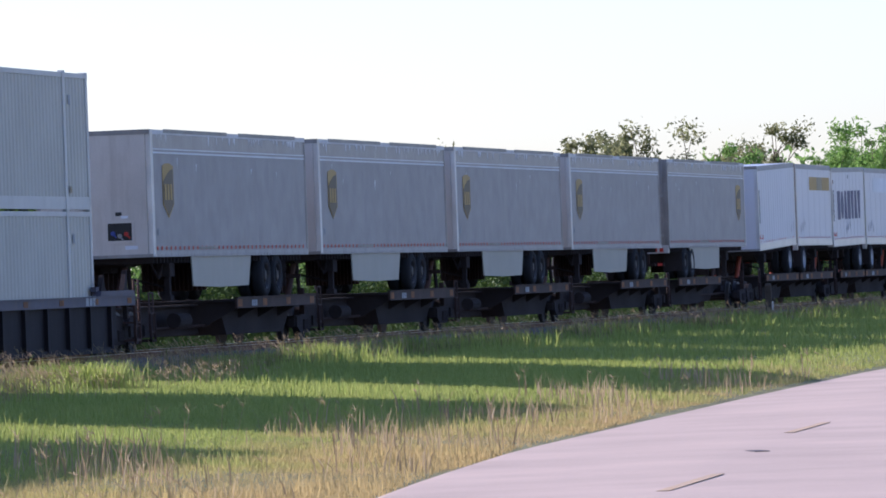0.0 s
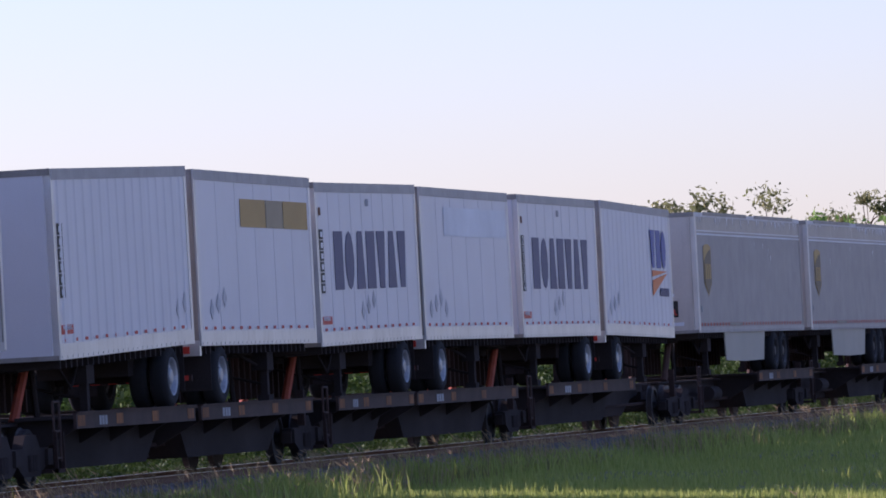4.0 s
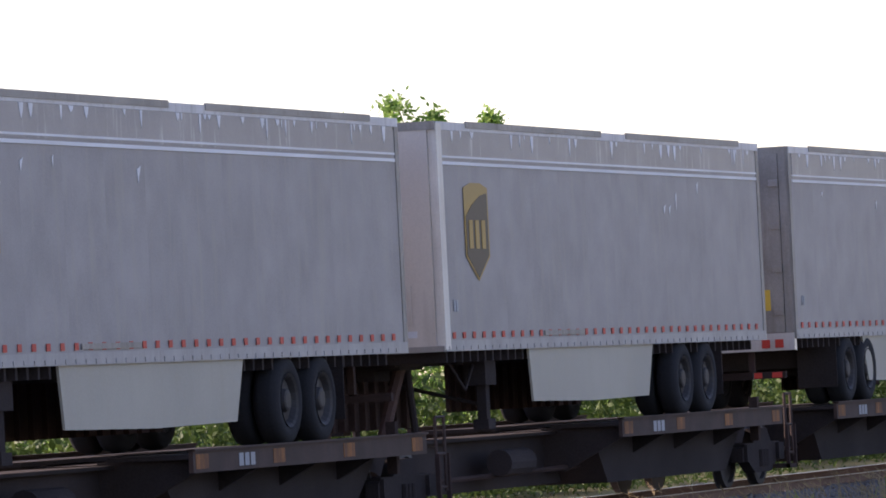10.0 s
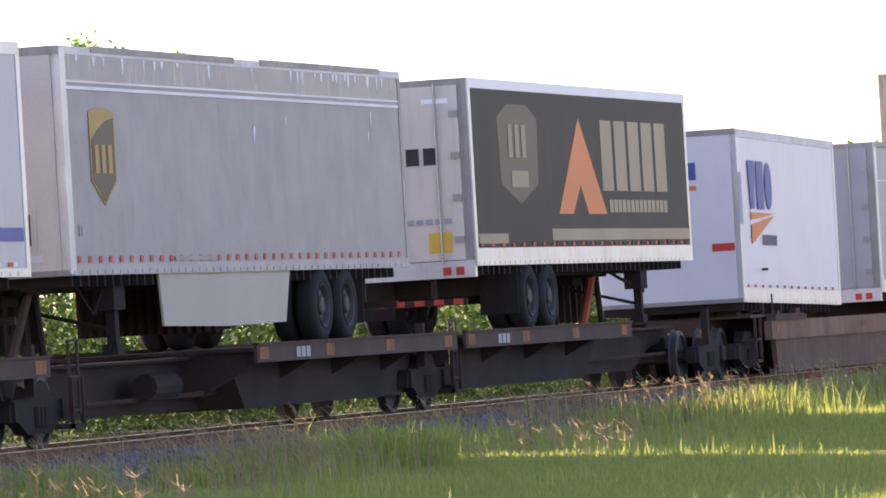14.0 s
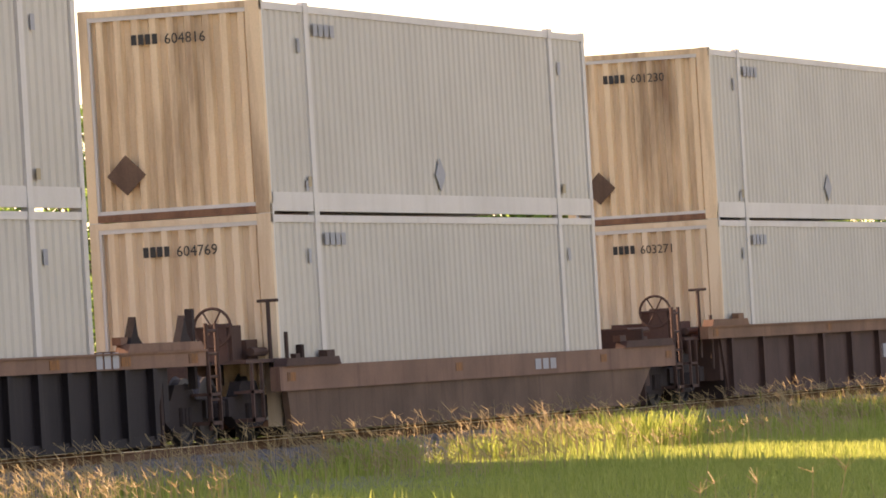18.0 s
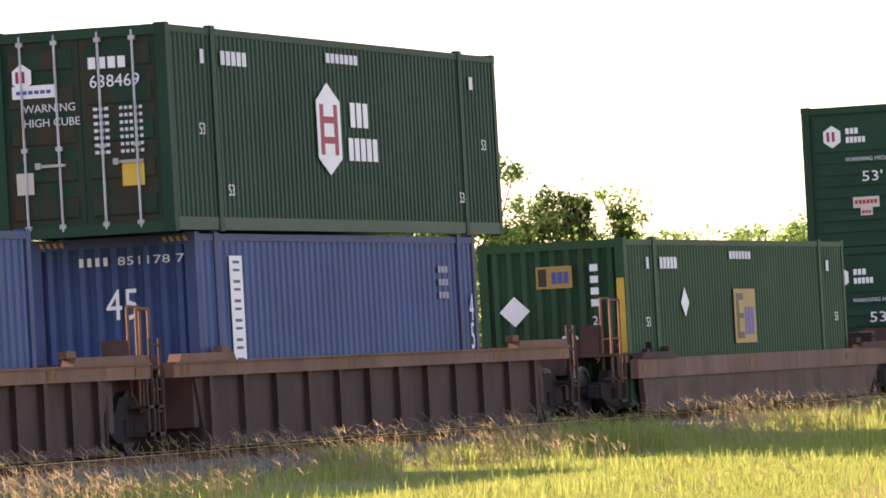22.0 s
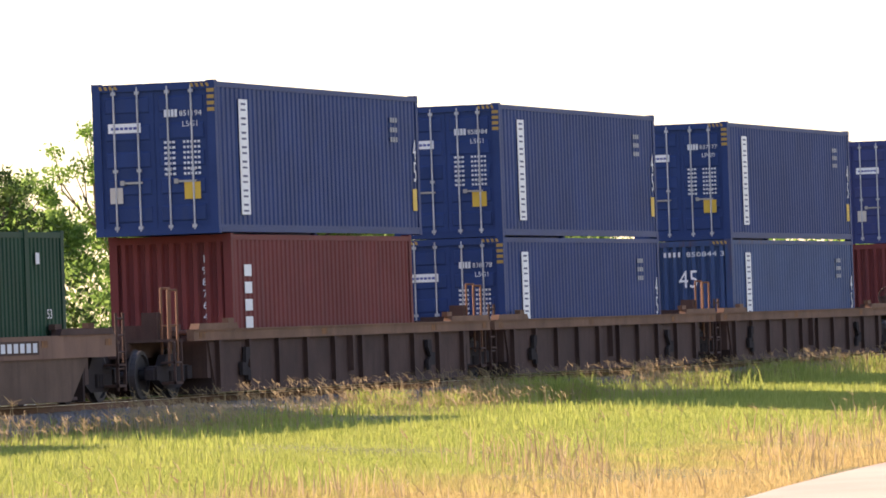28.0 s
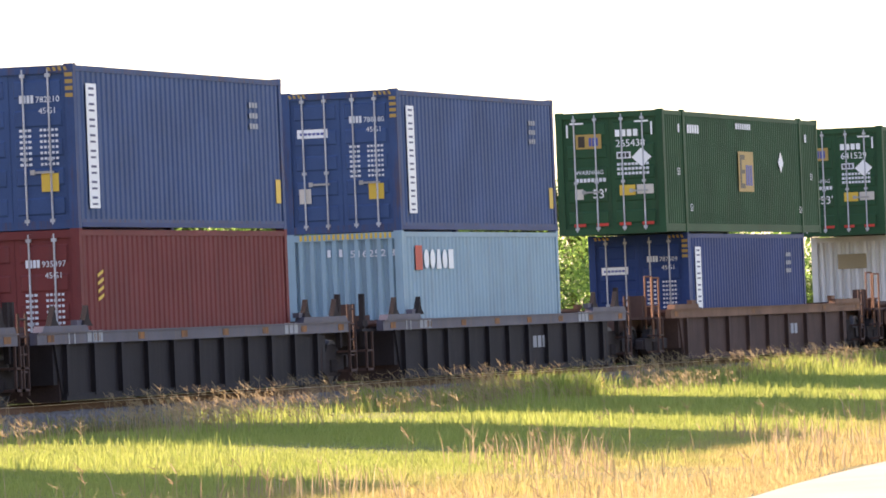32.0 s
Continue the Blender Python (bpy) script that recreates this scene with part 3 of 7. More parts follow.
def container(name, label, L, W, H, side, frame, end, end_mat, posts=(), side_pitch=0.278, rail=0.16, group=""):
    root = tagged(new(name), label, "container", group)
    h = W / 2
    part("body", lambda bm: box(bm, 0.1 if end == "ribbed" else 0.06, L - 0.06, -h + 0.05, h - 0.05, 0.13, H - 0.04), side, root)
    for s, n in ((-1, "side_panel"), (1, "side_panel")):
        part(n, lambda bm: corrugated(bm, L - 0.3, rail, H - 0.1, side_pitch, 0.024, lambda u, o, z: (0.15 + u, s * (h - 0.036 + o), z)), side, root)
        part("top_rail", lambda bm: box(bm, 0.12, L - 0.12, s * h, s * (h - 0.06), H - 0.11, H - 0.01), frame, root)
        part("bottom_rail", lambda bm: box(bm, 0.12, L - 0.12, s * h, s * (h - 0.07), 0.02, rail), frame, root)
    for x in (0.0, L - 0.16):
        for s in (-1, 1):
            part("corner_post", shared(f"corner_post_{H}", lambda bm: (box(bm, 0, 0.16, -0.08, 0.08, 0.1, H - 0.1), box(bm, -0.005, 0.165, -0.085, 0.085, 0, 0.12), box(bm, -0.005, 0.165, -0.085, 0.085, H - 0.12, H + 0.02)), frame), frame, root, at=pose(x, s * (h - 0.08), 0))
    for x in posts:
        for s in (-1, 1):
            part("lifting_post", shared(f"lifting_post_{H}", lambda bm: (box(bm, -0.09, 0.09, -0.045, 0.045, 0.02, H - 0.02), box(bm, -0.1, 0.1, -0.05, 0.05, 0, 0.12), box(bm, -0.1, 0.1, -0.05, 0.05, H - 0.12, H + 0.03)), frame), frame, root, at=pose(x, s * (h - 0.03), 0))
    part("roof", lambda bm: corrugated(bm, L - 0.3, -h + 0.1, h - 0.1, 0.5, 0.02, lambda u, o, y: (0.15 + u, y, H - 0.05 + o)), frame, root)
    part("end_panel", lambda bm: corrugated(bm, W - 0.3, 0.15, H - 0.12, 0.29, 0.04, lambda u, o, z: (L - 0.06 + o, -h + 0.15 + u, z)), end_mat, root)
    part("end_header", lambda bm: box(bm, 0.0, 0.1, -h + 0.16, h - 0.16, H - 0.14, H), frame, root)
    part("end_sill", lambda bm: box(bm, 0.0, 0.1, -h + 0.16, h - 0.16, 0.0, 0.15), frame, root)
    if end == "ribbed":
        part("end_panel", lambda bm: corrugated(bm, W - 0.3, 0.15, H - 0.14, 0.25, 0.075, lambda u, o, z: (0.085 - o, -h + 0.15 + u, z)), end_mat, root)
    elif end == "pressed":
        ep = part("end_panel", lambda bm: box(bm, 0.05, 0.08, -h + 0.16, h - 0.16, 0.15, H - 0.14), end_mat, root)
        part("upper_field", lambda bm: box(bm, 0.02, 0.052, -h + 0.24, h - 0.24, 1.95, H - 0.2), end_mat, ep)
        for k in range(7):
            part("pressed_rib", shared(f"pressed_rib_{W}", lambda bm: prism_end(bm, [(-h + 0.24, 0.0), (h - 0.24, 0.0), (h - 0.26, 0.12), (-h + 0.26, 0.12)], 0.0, 0.037), end_mat), end_mat, ep, at=pose(0.015, 0, 0.3 + k * 0.235))
    else:
        for y0, y1 in ((-h + 0.16, -0.01), (0.01, h - 0.16)):
            d = part("door", lambda bm: door_leaf(bm, y0, y1, 0.15, H - 0.14, 0.05), end_mat, root)
            dw, dh = y1 - y0 - 0.16, (H - 0.29) / 5
            for k in range(5):
                part("door_panel", shared(f"door_panel_{W}_{H}", lambda bm: door_panel(bm, dw, dh * 0.62), end_mat), end_mat, d, at=pose(0.05, y0 + 0.08, 0.15 + dh * (k + 0.18)))
            for k in (0.3, 0.75):
                y = y0 + (y1 - y0) * k
                part("lock_rod", shared(f"lock_rod_{H}", lambda bm: (tube(bm, (0, 0, 0.08), (0, 0, H - 0.06), 0.019), [box(bm, -0.02, 0.03, -0.045, 0.045, z, z + 0.06) for z in (0.12, 1.2, H - 0.2)]), "rod"), "rod", d, "grey lock rod", at=pose(0.01, y, 0))
            part("door_handle", shared("door_handle", lambda bm: (box(bm, 0, 0.03, 0, 0.42, 0, 0.04), box(bm, -0.01, 0.035, 0.36, 0.44, -0.02, 0.07)), "steel"), "steel", d, at=pose(-0.02, y0 + 0.25, 0.98))
    return root


def door_marks(root, h, mat="faded_white", number="", kind="", plate=True):
    """Rows of small unreadable writing on the doors, and the coloured stickers."""
    if plate:
        part("marking", lambda bm: end_bars(bm, h - 0.3, h - 0.95, 1.95, 2.13, 1, 0.024, 0.0), "white", root, "white owner's plate on a door")
        part("marking", lambda bm: end_bars(bm, h - 0.36, h - 0.89, 2.01, 2.06, 6, 0.02), "blue_ink", root)
    if number:
        part("marking", lambda bm: end_bars(bm, -0.2, -0.48, 2.22, 2.36, 4, 0.024), mat, root)
        end_text(number, 0.15, -0.5, 2.23, mat, root, 0.022)
    if kind:
        end_text(kind, 0.15, -0.55, 2.03, mat, root, 0.022)
    def lines(bm):
        for k in range(7):
            end_bars(bm, -0.18, -0.42, 1.72 - k * 0.1, 1.765 - k * 0.1, 3, 0.024)
            end_bars(bm, -0.56, -0.92, 1.72 - k * 0.1, 1.765 - k * 0.1, 5, 0.024, 0.35)
    part("marking", lines, mat, root)
    part("sticker", lambda bm: box(bm, 0.016, 0.024, -0.88, -0.56, 0.66, 0.98), "yellow", root, "yellow warning sticker")
    part("sticker", lambda bm: box(bm, 0.016, 0.024, h - 0.55, h - 0.3, 0.62, 0.92), "nose", root)


def side_name(root, h, z0=0.35, z1=2.55, x=0.62, mat="white", ink="navy_ink", count=8):
    """The owner's name upright on the side: a white strip with plain blocks."""
    y = -h - 0.012
    part("name_strip", lambda bm: box(bm, x, x + 0.56, y - 0.004, y, z0, z1), mat, root, "white strip with an owner's name in plain blocks")
    def blocks(bm):
        step = (z1 - z0) / count
        for k in range(count):
            a = z0 + (k + 0.2) * step
            box(bm, x + 0.14, x + 0.42, y - 0.009, y - 0.005, a, a + step * 0.13)
            box(bm, x + 0.14, x + 0.42, y - 0.009, y - 0.005, a + step * 0.4, a + step * 0.55)
    part("name_mark", blocks, ink, root)


def grey_box(x, z, number, rust, pale=False, L=16.15):
    r = container("container", "light grey ribbed long container with a %s end" % ("rust-stained cream" if rust else "cream"), L, 2.59, 2.87, "grey_box", "grey_rail", "ribbed", "cream_pale" if pale else "cream_end", (2.0, L - 2.0), 0.27, 0.28, "grey containers")
    for y0, y1 in ((-1.3, -1.1), (1.17, 1.3)):
        part("end_post", lambda bm: box(bm, -0.012, 0.09, y0, y1, 0.0, 2.88), "cream_pale" if pale else "cream_end", r, "cream painted corner post")
    part("end_beam", lambda bm: box(bm, -0.01, 0.1, -1.1, 1.17, 2.79, 2.88), "cream_pale" if pale else "cream_end", r)
    part("end_beam", lambda bm: box(bm, -0.01, 0.1, -1.1, 1.17, 0.0, 0.1), "rust_foot", r, "rusted bottom beam")
    part("marking", lambda bm: end_bars(bm, 0.55, 0.15, 2.38, 2.52, 4, 0.008), "black_ink", r)
    end_text(number, 0.21, 0.08, 2.37, "black_ink", r, 0.008, wide=0.95)
    part("placard", lambda bm: prism_end(bm, [(0.72, 0.55), (1.0, 0.27), (0.72, 0.0), (0.44, 0.27)], 0.0, 0.015), "brown_side" if rust else "cream_pale", r, "diamond placard holder", at=pose(-0.02, 0, 0.35))
    part("placard", lambda bm: prism(bm, [(7.7, 0.58), (7.95, 0.34), (8.2, 0.58), (7.95, 0.82)], -1.31, -1.30), "grey_ink", r, "diamond placard holder")
    part("marking", lambda bm: (side_bars(bm, 2.3, 3.3, 2.45, 2.62, 4, -1.305), side_bars(bm, 1.6, 1.75, 0.3, 0.45, 1, -1.305), side_bars(bm, 1.55, 1.7, 2.2, 2.4, 1, -1.305), side_bars(bm, L - 1.65, L - 1.45, 2.2, 2.4, 1, -1.305)), "grey_ink", r)
    part("marking", lambda bm: (side_bars(bm, 1.7, 1.9, 0.36, 0.5, 1, -1.31), side_bars(bm, L - 1.75, L - 1.55, 0.36, 0.5, 1, -1.31)), "tan_ink", r)
    return riding(r, x, z)


def blue_box(x, z, L, side, end, number="", kind="", big45=False, posts=(), corner=False, name_mat="white"):
    r = container("container", "%s corrugated steel shipping container with white writing" % ("dark blue" if side == "navy_box" else "blue"), L, 2.44, 2.87, side, "blue_rust" if side == "blue_box" else side, end, side, posts, group="blue containers")
    h = 1.22
    if end == "doors":
        door_marks(r, h, number=number, kind=kind)
        part("hazard_strip", lambda bm: [box(bm, -0.012, -0.006, -h + 0.01, -h + 0.15, 2.3 + k * 0.12, 2.37 + k * 0.12) for k in range(4)], "ochre", r, "faded warning bars on the corner post")
    else:
        part("marking", lambda bm: end_bars(bm, 0.5, 0.02, 2.48, 2.6, 4, 0.008, 0.5), "faded_white", r)
        end_text(number, 0.17, -0.06, 2.48, "faded_white", r, 0.006, wide=1.55)
        if big45:
            end_text("45", 0.62, 0.14, 1.72, "white", r, 0.006, wide=0.82)
    side_name(r, h, x=0.62 if L < 13 else 1.42, mat=name_mat)
    if L > 13:
        side_text("4", 0.6, L - 0.52, 1.55, "faded_white", r, -h - 0.014, wide=0.8)
        side_text("5", 0.6, L - 0.52, 1.1, "faded_white", r, -h - 0.014, wide=0.8)
    for yy in (-h + 0.1, h - 0.52):
        part("hazard_strip", lambda bm: [prism_end(bm, [(yy + k * 0.1, 2.77), (yy + k * 0.1 + 0.05, 2.77), (yy + k * 0.1 + 0.08, 2.84), (yy + k * 0.1 + 0.03, 2.84)], -0.012, -0.006) for k in range(4)], "ochre", r)
    part("lower_field", lambda bm: box(bm, 0.2, L - 0.2, -h - 0.004, -h, 0.02, 0.1), "rail_grey" if side == "silver_box" else "navy_box", r)
    part("marking", lambda bm: [side_bars(bm, L - 2.1, L - 1.55, 2.3 - k * 0.2, 2.4 - k * 0.2, 3, -h - 0.006) for k in range(3)], "grey_ink", r)
    if corner:
        part("corner_mark", lambda bm: side_bars(bm, L - 0.6, L - 0.3, 0.5, 0.95, 1, -h - 0.006, 0.0), "yellow", r, "yellow corner mark")
    return riding(r, x, z)


def red_box(x, z, L, end, number="", mark=""):
    r = container("container", "red-brown corrugated steel shipping container", L, 2.44, 2.87, "red_box", "red_box", end, "red_box", group="red containers")
    h = 1.22
    if end == "doors":
        door_marks(r, h, number=number, kind="45G1", plate=False)
        part("emblem", lambda bm: box(bm, 0.016, 0.024, 0.34, 0.82, 1.6, 2.06), "navy_ink", r, "navy square emblem with a yellow bar")
        part("emblem_bar", lambda bm: (end_bars(bm, 0.78, 0.38, 1.74, 1.84, 3, 0.014), end_bars(bm, 0.74, 0.42, 1.9, 1.98, 1, 0.014, 0.0)), "yellow", r)
    else:
        for k, c in enumerate(number):
            end_text(c, 0.2, -0.62, 2.35 - k * 0.22, "faded_white", r, 0.015)
    if mark == "name":
        part("name_mark", lambda bm: [side_bars(bm, 0.75, 1.2, 0.75 + k * 0.33, 0.97 + k * 0.33, 1, -h - 0.006, 0.0) for k in range(5)], "white", r)
    if mark == "square":
        part("emblem", lambda bm: side_bars(bm, 0.7, 1.7, 1.65, 2.5, 1, -h - 0.006, 0.0), "faded_white", r, "pale square emblem")
        part("emblem_bar", lambda bm: (side_bars(bm, 0.8, 1.6, 1.72, 1.88, 4, -h - 0.011), side_bars(bm, 0.8, 1.6, 2.2, 2.42, 1, -h - 0.011, 0.0)), "blue_ink", r)
    if mark == "hazard":
        part("hazard_strip", lambda bm: [prism(bm, [(0.9, 1.6 + k * 0.14), (1.2, 1.68 + k * 0.14), (1.2, 1.74 + k * 0.14), (0.9, 1.66 + k * 0.14)], -h - 0.01, -h - 0.006) for k in range(4)], "yellow", r)
    part("marking", lambda bm: side_bars(bm, L - 0.8, L - 0.5, 0.5, 1.0, 1, -h - 0.006, 0.0), "brown_ink", r)
    return riding(r, x, z)


def green_box(x, z, brand, end, number, label, end_mat="green_box"):
    paint = "green_box" if brand == "hex" else "emp_green"
    r = container("container", label, 16.15, 2.59, 2.87, paint, paint, end, end_mat if brand == "hex" else paint, (2.0, 14.15), 0.2, 0.2, "green containers")
    for b in (o for o in list(r.children) if o.name.startswith("bottom_rail") or o.name.startswith("lifting_post")):
        if brand == "hex" and b.name.startswith("bottom"):
            b.data = b.data.copy()
            b.data.materials[0] = M["green_rail"]
    h, y = 1.295, -1.31
    marks = lambda bm: (side_bars(bm, 7.2, 8.8, 2.52, 2.66, 7, y), side_bars(bm, 2.3, 3.5, 2.35, 2.55, 5, y), side_bars(bm, 14.6, 14.85, 2.3, 2.5, 1, y), side_bars(bm, 1.4, 1.6, 2.35, 2.55, 1, y))
    part("marking", marks, "faded_white", r)
    for xx, zz in ((1.2, 1.35), (2.35, 0.5), (13.75, 0.5), (15.1, 1.35)):
        side_text("53", 0.24, xx, zz, "faded_white", r, y, wide=1.2)
    if brand == "hex":
        # a white elongated hexagon with red bars beside the white name blocks
        part("emblem", lambda bm: prism(bm, [(6.6, 1.1), (7.15, 0.85), (7.75, 1.1), (7.75, 1.95), (7.15, 2.22), (6.6, 1.95)], y - 0.004, y), "white", r, "white hexagon emblem with red bars")
        part("emblem_bar", lambda bm: (side_bars(bm, 6.75, 6.92, 1.15, 1.9, 1, y - 0.005, 0.0), side_bars(bm, 7.42, 7.59, 1.15, 1.9, 1, y - 0.005, 0.0), side_bars(bm, 6.92, 7.42, 1.32, 1.42, 1, y - 0.005, 0.0), side_bars(bm, 6.92, 7.42, 1.62, 1.72, 1, y - 0.005, 0.0)), "crimson_ink", r)
        part("name_mark", lambda bm: (side_bars(bm, 8.25, 9.2, 1.58, 1.95, 3, y), side_bars(bm, 8.1, 9.6, 1.08, 1.42, 5, y)), "white", r)
        if end == "pressed":
            part("emblem", lambda bm: prism_end(bm, [(0.85, 2.15), (0.67, 2.03), (0.49, 2.15), (0.49, 2.37), (0.67, 2.49), (0.85, 2.37)], 0.008, 0.016), "white", r)
            part("emblem_bar", lambda bm: (end_bars(bm, 0.78, 0.56, 2.16, 2.36, 2, 0.006, 0.5),), "crimson_ink", r)
            part("name_mark", lambda bm: (end_bars(bm, 0.38, 0.1, 2.3, 2.42, 3, 0.015), end_bars(bm, 0.38, -0.04, 2.12, 2.24, 5, 0.015)), "white", r)
            end_text("WARNING HIGH CUBE", 0.12, 0.42, 1.74, "faded_white", r, 0.008)
            end_text("53'", 0.3, 0.1, 1.32, "white", r, 0.008, wide=1.3)
            if z > 2:
                part("notice", lambda bm: (box(bm, 0.0, 0.012, -0.25, 0.3, 0.78, 1.0), box(bm, 0.0, 0.012, -0.1, 0.15, 0.62, 0.78)), "nose", r, "pale notice plate")
                part("marking", lambda bm: (end_bars(bm, 0.26, -0.22, 0.86, 0.94, 6, -0.001), end_bars(bm, 0.12, -0.08, 0.66, 0.72, 3, -0.001)), "red_ink", r)
            for k, c in enumerate(number):
                end_text(c, 0.17, -h + 0.17, 2.2 - k * 0.19, "white", r, -0.012)
        else:
            door_marks(r, h)
            part("marking", lambda bm: end_bars(bm, -0.14, -0.72, 2.3, 2.46, 4, 0.02), "white", r)
            end_text(number, 0.25, -0.14, 2.04, "white", r, 0.016)
            part("emblem", lambda bm: prism_end(bm, [(0.98, 2.16), (0.84, 2.06), (0.70, 2.16), (0.70, 2.34), (0.84, 2.44), (0.98, 2.34)], 0.008, 0.016), "white", r)
            part("emblem_bar", lambda bm: end_bars(bm, 0.93, 0.75, 2.17, 2.33, 2, 0.006, 0.5), "crimson_ink", r)
            end_text("WARNING", 0.16, 0.85, 1.75, "faded_white", r, 0.02)
            end_text("HIGH CUBE", 0.16, 0.85, 1.55, "faded_white", r, 0.02)
    else:
        dx_ = 3.6 if end == "ribbed" else 11.6
        # an ochre panel with dark and blue blocks, and a white diamond
        part("emblem", lambda bm: side_bars(bm, 7.35, 8.9, 1.0, 1.98, 1, y, 0.0), "ochre", r, "ochre panel with dark and blue blocks")
        part("emblem_bar", lambda bm: (side_bars(bm, 7.5, 7.68, 1.08, 1.9, 1, y - 0.005, 0.0), side_bars(bm, 7.68, 8.0, 1.08, 1.2, 1, y - 0.005, 0.0), side_bars(bm, 7.68, 8.0, 1.44, 1.54, 1, y - 0.005, 0.0), side_bars(bm, 7.68, 8.0, 1.78, 1.9, 1, y - 0.005, 0.0)), "brown_ink", r)
        part("emblem_bar", lambda bm: side_bars(bm, 8.1, 8.8, 1.15, 1.65, 3, y - 0.005), "blue_ink", r)
        part("placard", lambda bm: prism(bm, [(dx_, 1.75), (dx_ + 0.28, 1.5), (dx_ + 0.56, 1.75), (dx_ + 0.28, 2.02)], y - 0.004, y), "white", r, "white diamond placard")
        if end == "ribbed":
            part("emblem", lambda bm: box(bm, 0.0, 0.008, -0.36, 0.28, 2.08, 2.46), "ochre", r)
            part("emblem_bar", lambda bm: end_bars(bm, 0.24, 0.06, 2.12, 2.42, 1, -0.002, 0.2), "brown_ink", r)
            part("emblem_bar", lambda bm: end_bars(bm, 0.0, -0.32, 2.16, 2.36, 3, -0.002), "blue_ink", r)
            part("placard", lambda bm: prism_end(bm, [(0.96, 1.72), (0.69, 1.98), (0.42, 1.72), (0.69, 1.46)], 0.0, 0.008), "white", r, "white diamond placard")
            part("marking", lambda bm: [end_bars(bm, -0.68, -0.82, 2.34 - k * 0.2, 2.46 - k * 0.2, 1, 0.0, 0.0) for k in range(4)], "white", r)
            for k, c in enumerate(number):
                end_text(c, 0.22, -0.68, 1.42 - k * 0.22, "white", r, 0.0)
            part("hazard_strip", lambda bm: box(bm, -0.006, 0.0, -h + 0.02, -h + 0.15, 0.75, 2.2), "yellow", r, "yellow strip on the corner post")
            end_text("53'", 0.35, -0.1, 1.02, "white", r, 0.0)
        else:
            part("emblem", lambda bm: box(bm, 0.016, 0.024, 0.2, 0.82, 2.02, 2.36), "ochre", r)
            part("emblem_bar", lambda bm: end_bars(bm, 0.76, 0.56, 2.06, 2.32, 1, 0.015, 0.2), "brown_ink", r)
            part("emblem_bar", lambda bm: end_bars(bm, 0.5, 0.26, 2.08, 2.28, 3, 0.015), "blue_ink", r)
            part("marking", lambda bm: end_bars(bm, -0.14, -0.72, 2.28, 2.44, 4, 0.02), "white", r)
            end_text(number, 0.24, -0.14, 2.04, "white", r, 0.016)
            part("sticker", lambda bm: box(bm, 0.014, 0.022, -0.5, -0.16, 1.76, 1.92), "faded_white", r)
            part("marking", lambda bm: end_bars(bm, -0.19, -0.48, 1.79, 1.89, 3, 0.012), "black_ink", r)
            part("marking", lambda bm: [end_bars(bm, -0.16, -0.95, 1.6 - k * 0.11, 1.66 - k * 0.11, 9, 0.02) for k in range(3)], "faded_white", r)
            part("placard", lambda bm: prism_end(bm, [(-0.52, 1.78), (-0.76, 2.0), (-1.0, 1.78), (-0.76, 1.56)], 0.008, 0.014), "white", r, "white diamond placard")
            part("sticker", lambda bm: box(bm, 0.014, 0.022, -0.58, -0.2, 0.9, 1.14), "yellow", r, "yellow warning sticker")
            part("sticker", lambda bm: box(bm, 0.014, 0.022, -1.02, -0.62, 0.92, 1.14), "nose", r)
            end_text("WARNING", 0.14, 0.85, 1.42, "faded_white", r, 0.016)
            part("marking", lambda bm: end_bars(bm, 0.85, 0.1, 1.24, 1.33, 8, 0.02), "faded_white", r)
            end_text("53'", 0.3, 0.46, 0.86, "white", r, 0.016)
            part("sticker", lambda bm: box(bm, 0.014, 0.022, 0.68, 0.88, 0.84, 1.08), "nose", r)
            for ya, yb, za, zb in ((0.62, 0.95, 2.6, 2.64), (-0.95, -0.62, 2.6, 2.64), (1.0, 1.04, 2.3, 2.6), (-1.04, -1.0, 2.3, 2.6)):
                part("reflective_tape", lambda bm: box(bm, 0.012, 0.02, ya, yb, za, zb), "white", r)
            part("bottom_tape", lambda bm: [box(bm, 0.012, 0.02, -1.0 + k * 0.55, -0.72 + k * 0.55, 0.2, 0.27) for k in range(4)], "red_ink", r)
    return riding(r, x, z)


def small_box(x, z, L, side, end, label, marks):
    r = container("container", label, L, 2.44, 2.87, side, side, end, side)
    marks(r)
    return riding(r, x, z)


# ---- road trailers ----
def wheel(parent, x, y, z, r=0.5, rim="rim", name="wheel"):
    """A tyre on its rim; the hub faces the near side."""
    w = part(name, shared("tyre", lambda bm: lathe_ring(bm, [(0.30, -0.12), (0.33, -0.145), (0.42, -0.15), (0.48, -0.12), (0.5, -0.06), (0.5, 0.06), (0.48, 0.12), (0.42, 0.15), (0.30, 0.14)], 24), "tyre", True), "tyre", parent, at=pose(x, y, z) @ Matrix.Diagonal((r / 0.5, 1, r / 0.5, 1)))
    part("rim", shared("rim", lambda bm: lathe_y(bm, [(0.09, -0.13), (0.12, -0.12), (0.14, -0.08), (0.24, -0.07), (0.275, -0.13), (0.305, -0.15), (0.305, 0.1), (0.1, 0.1)], 0, 0), rim), rim, w, at=pose(0, 0, 0))
    return w


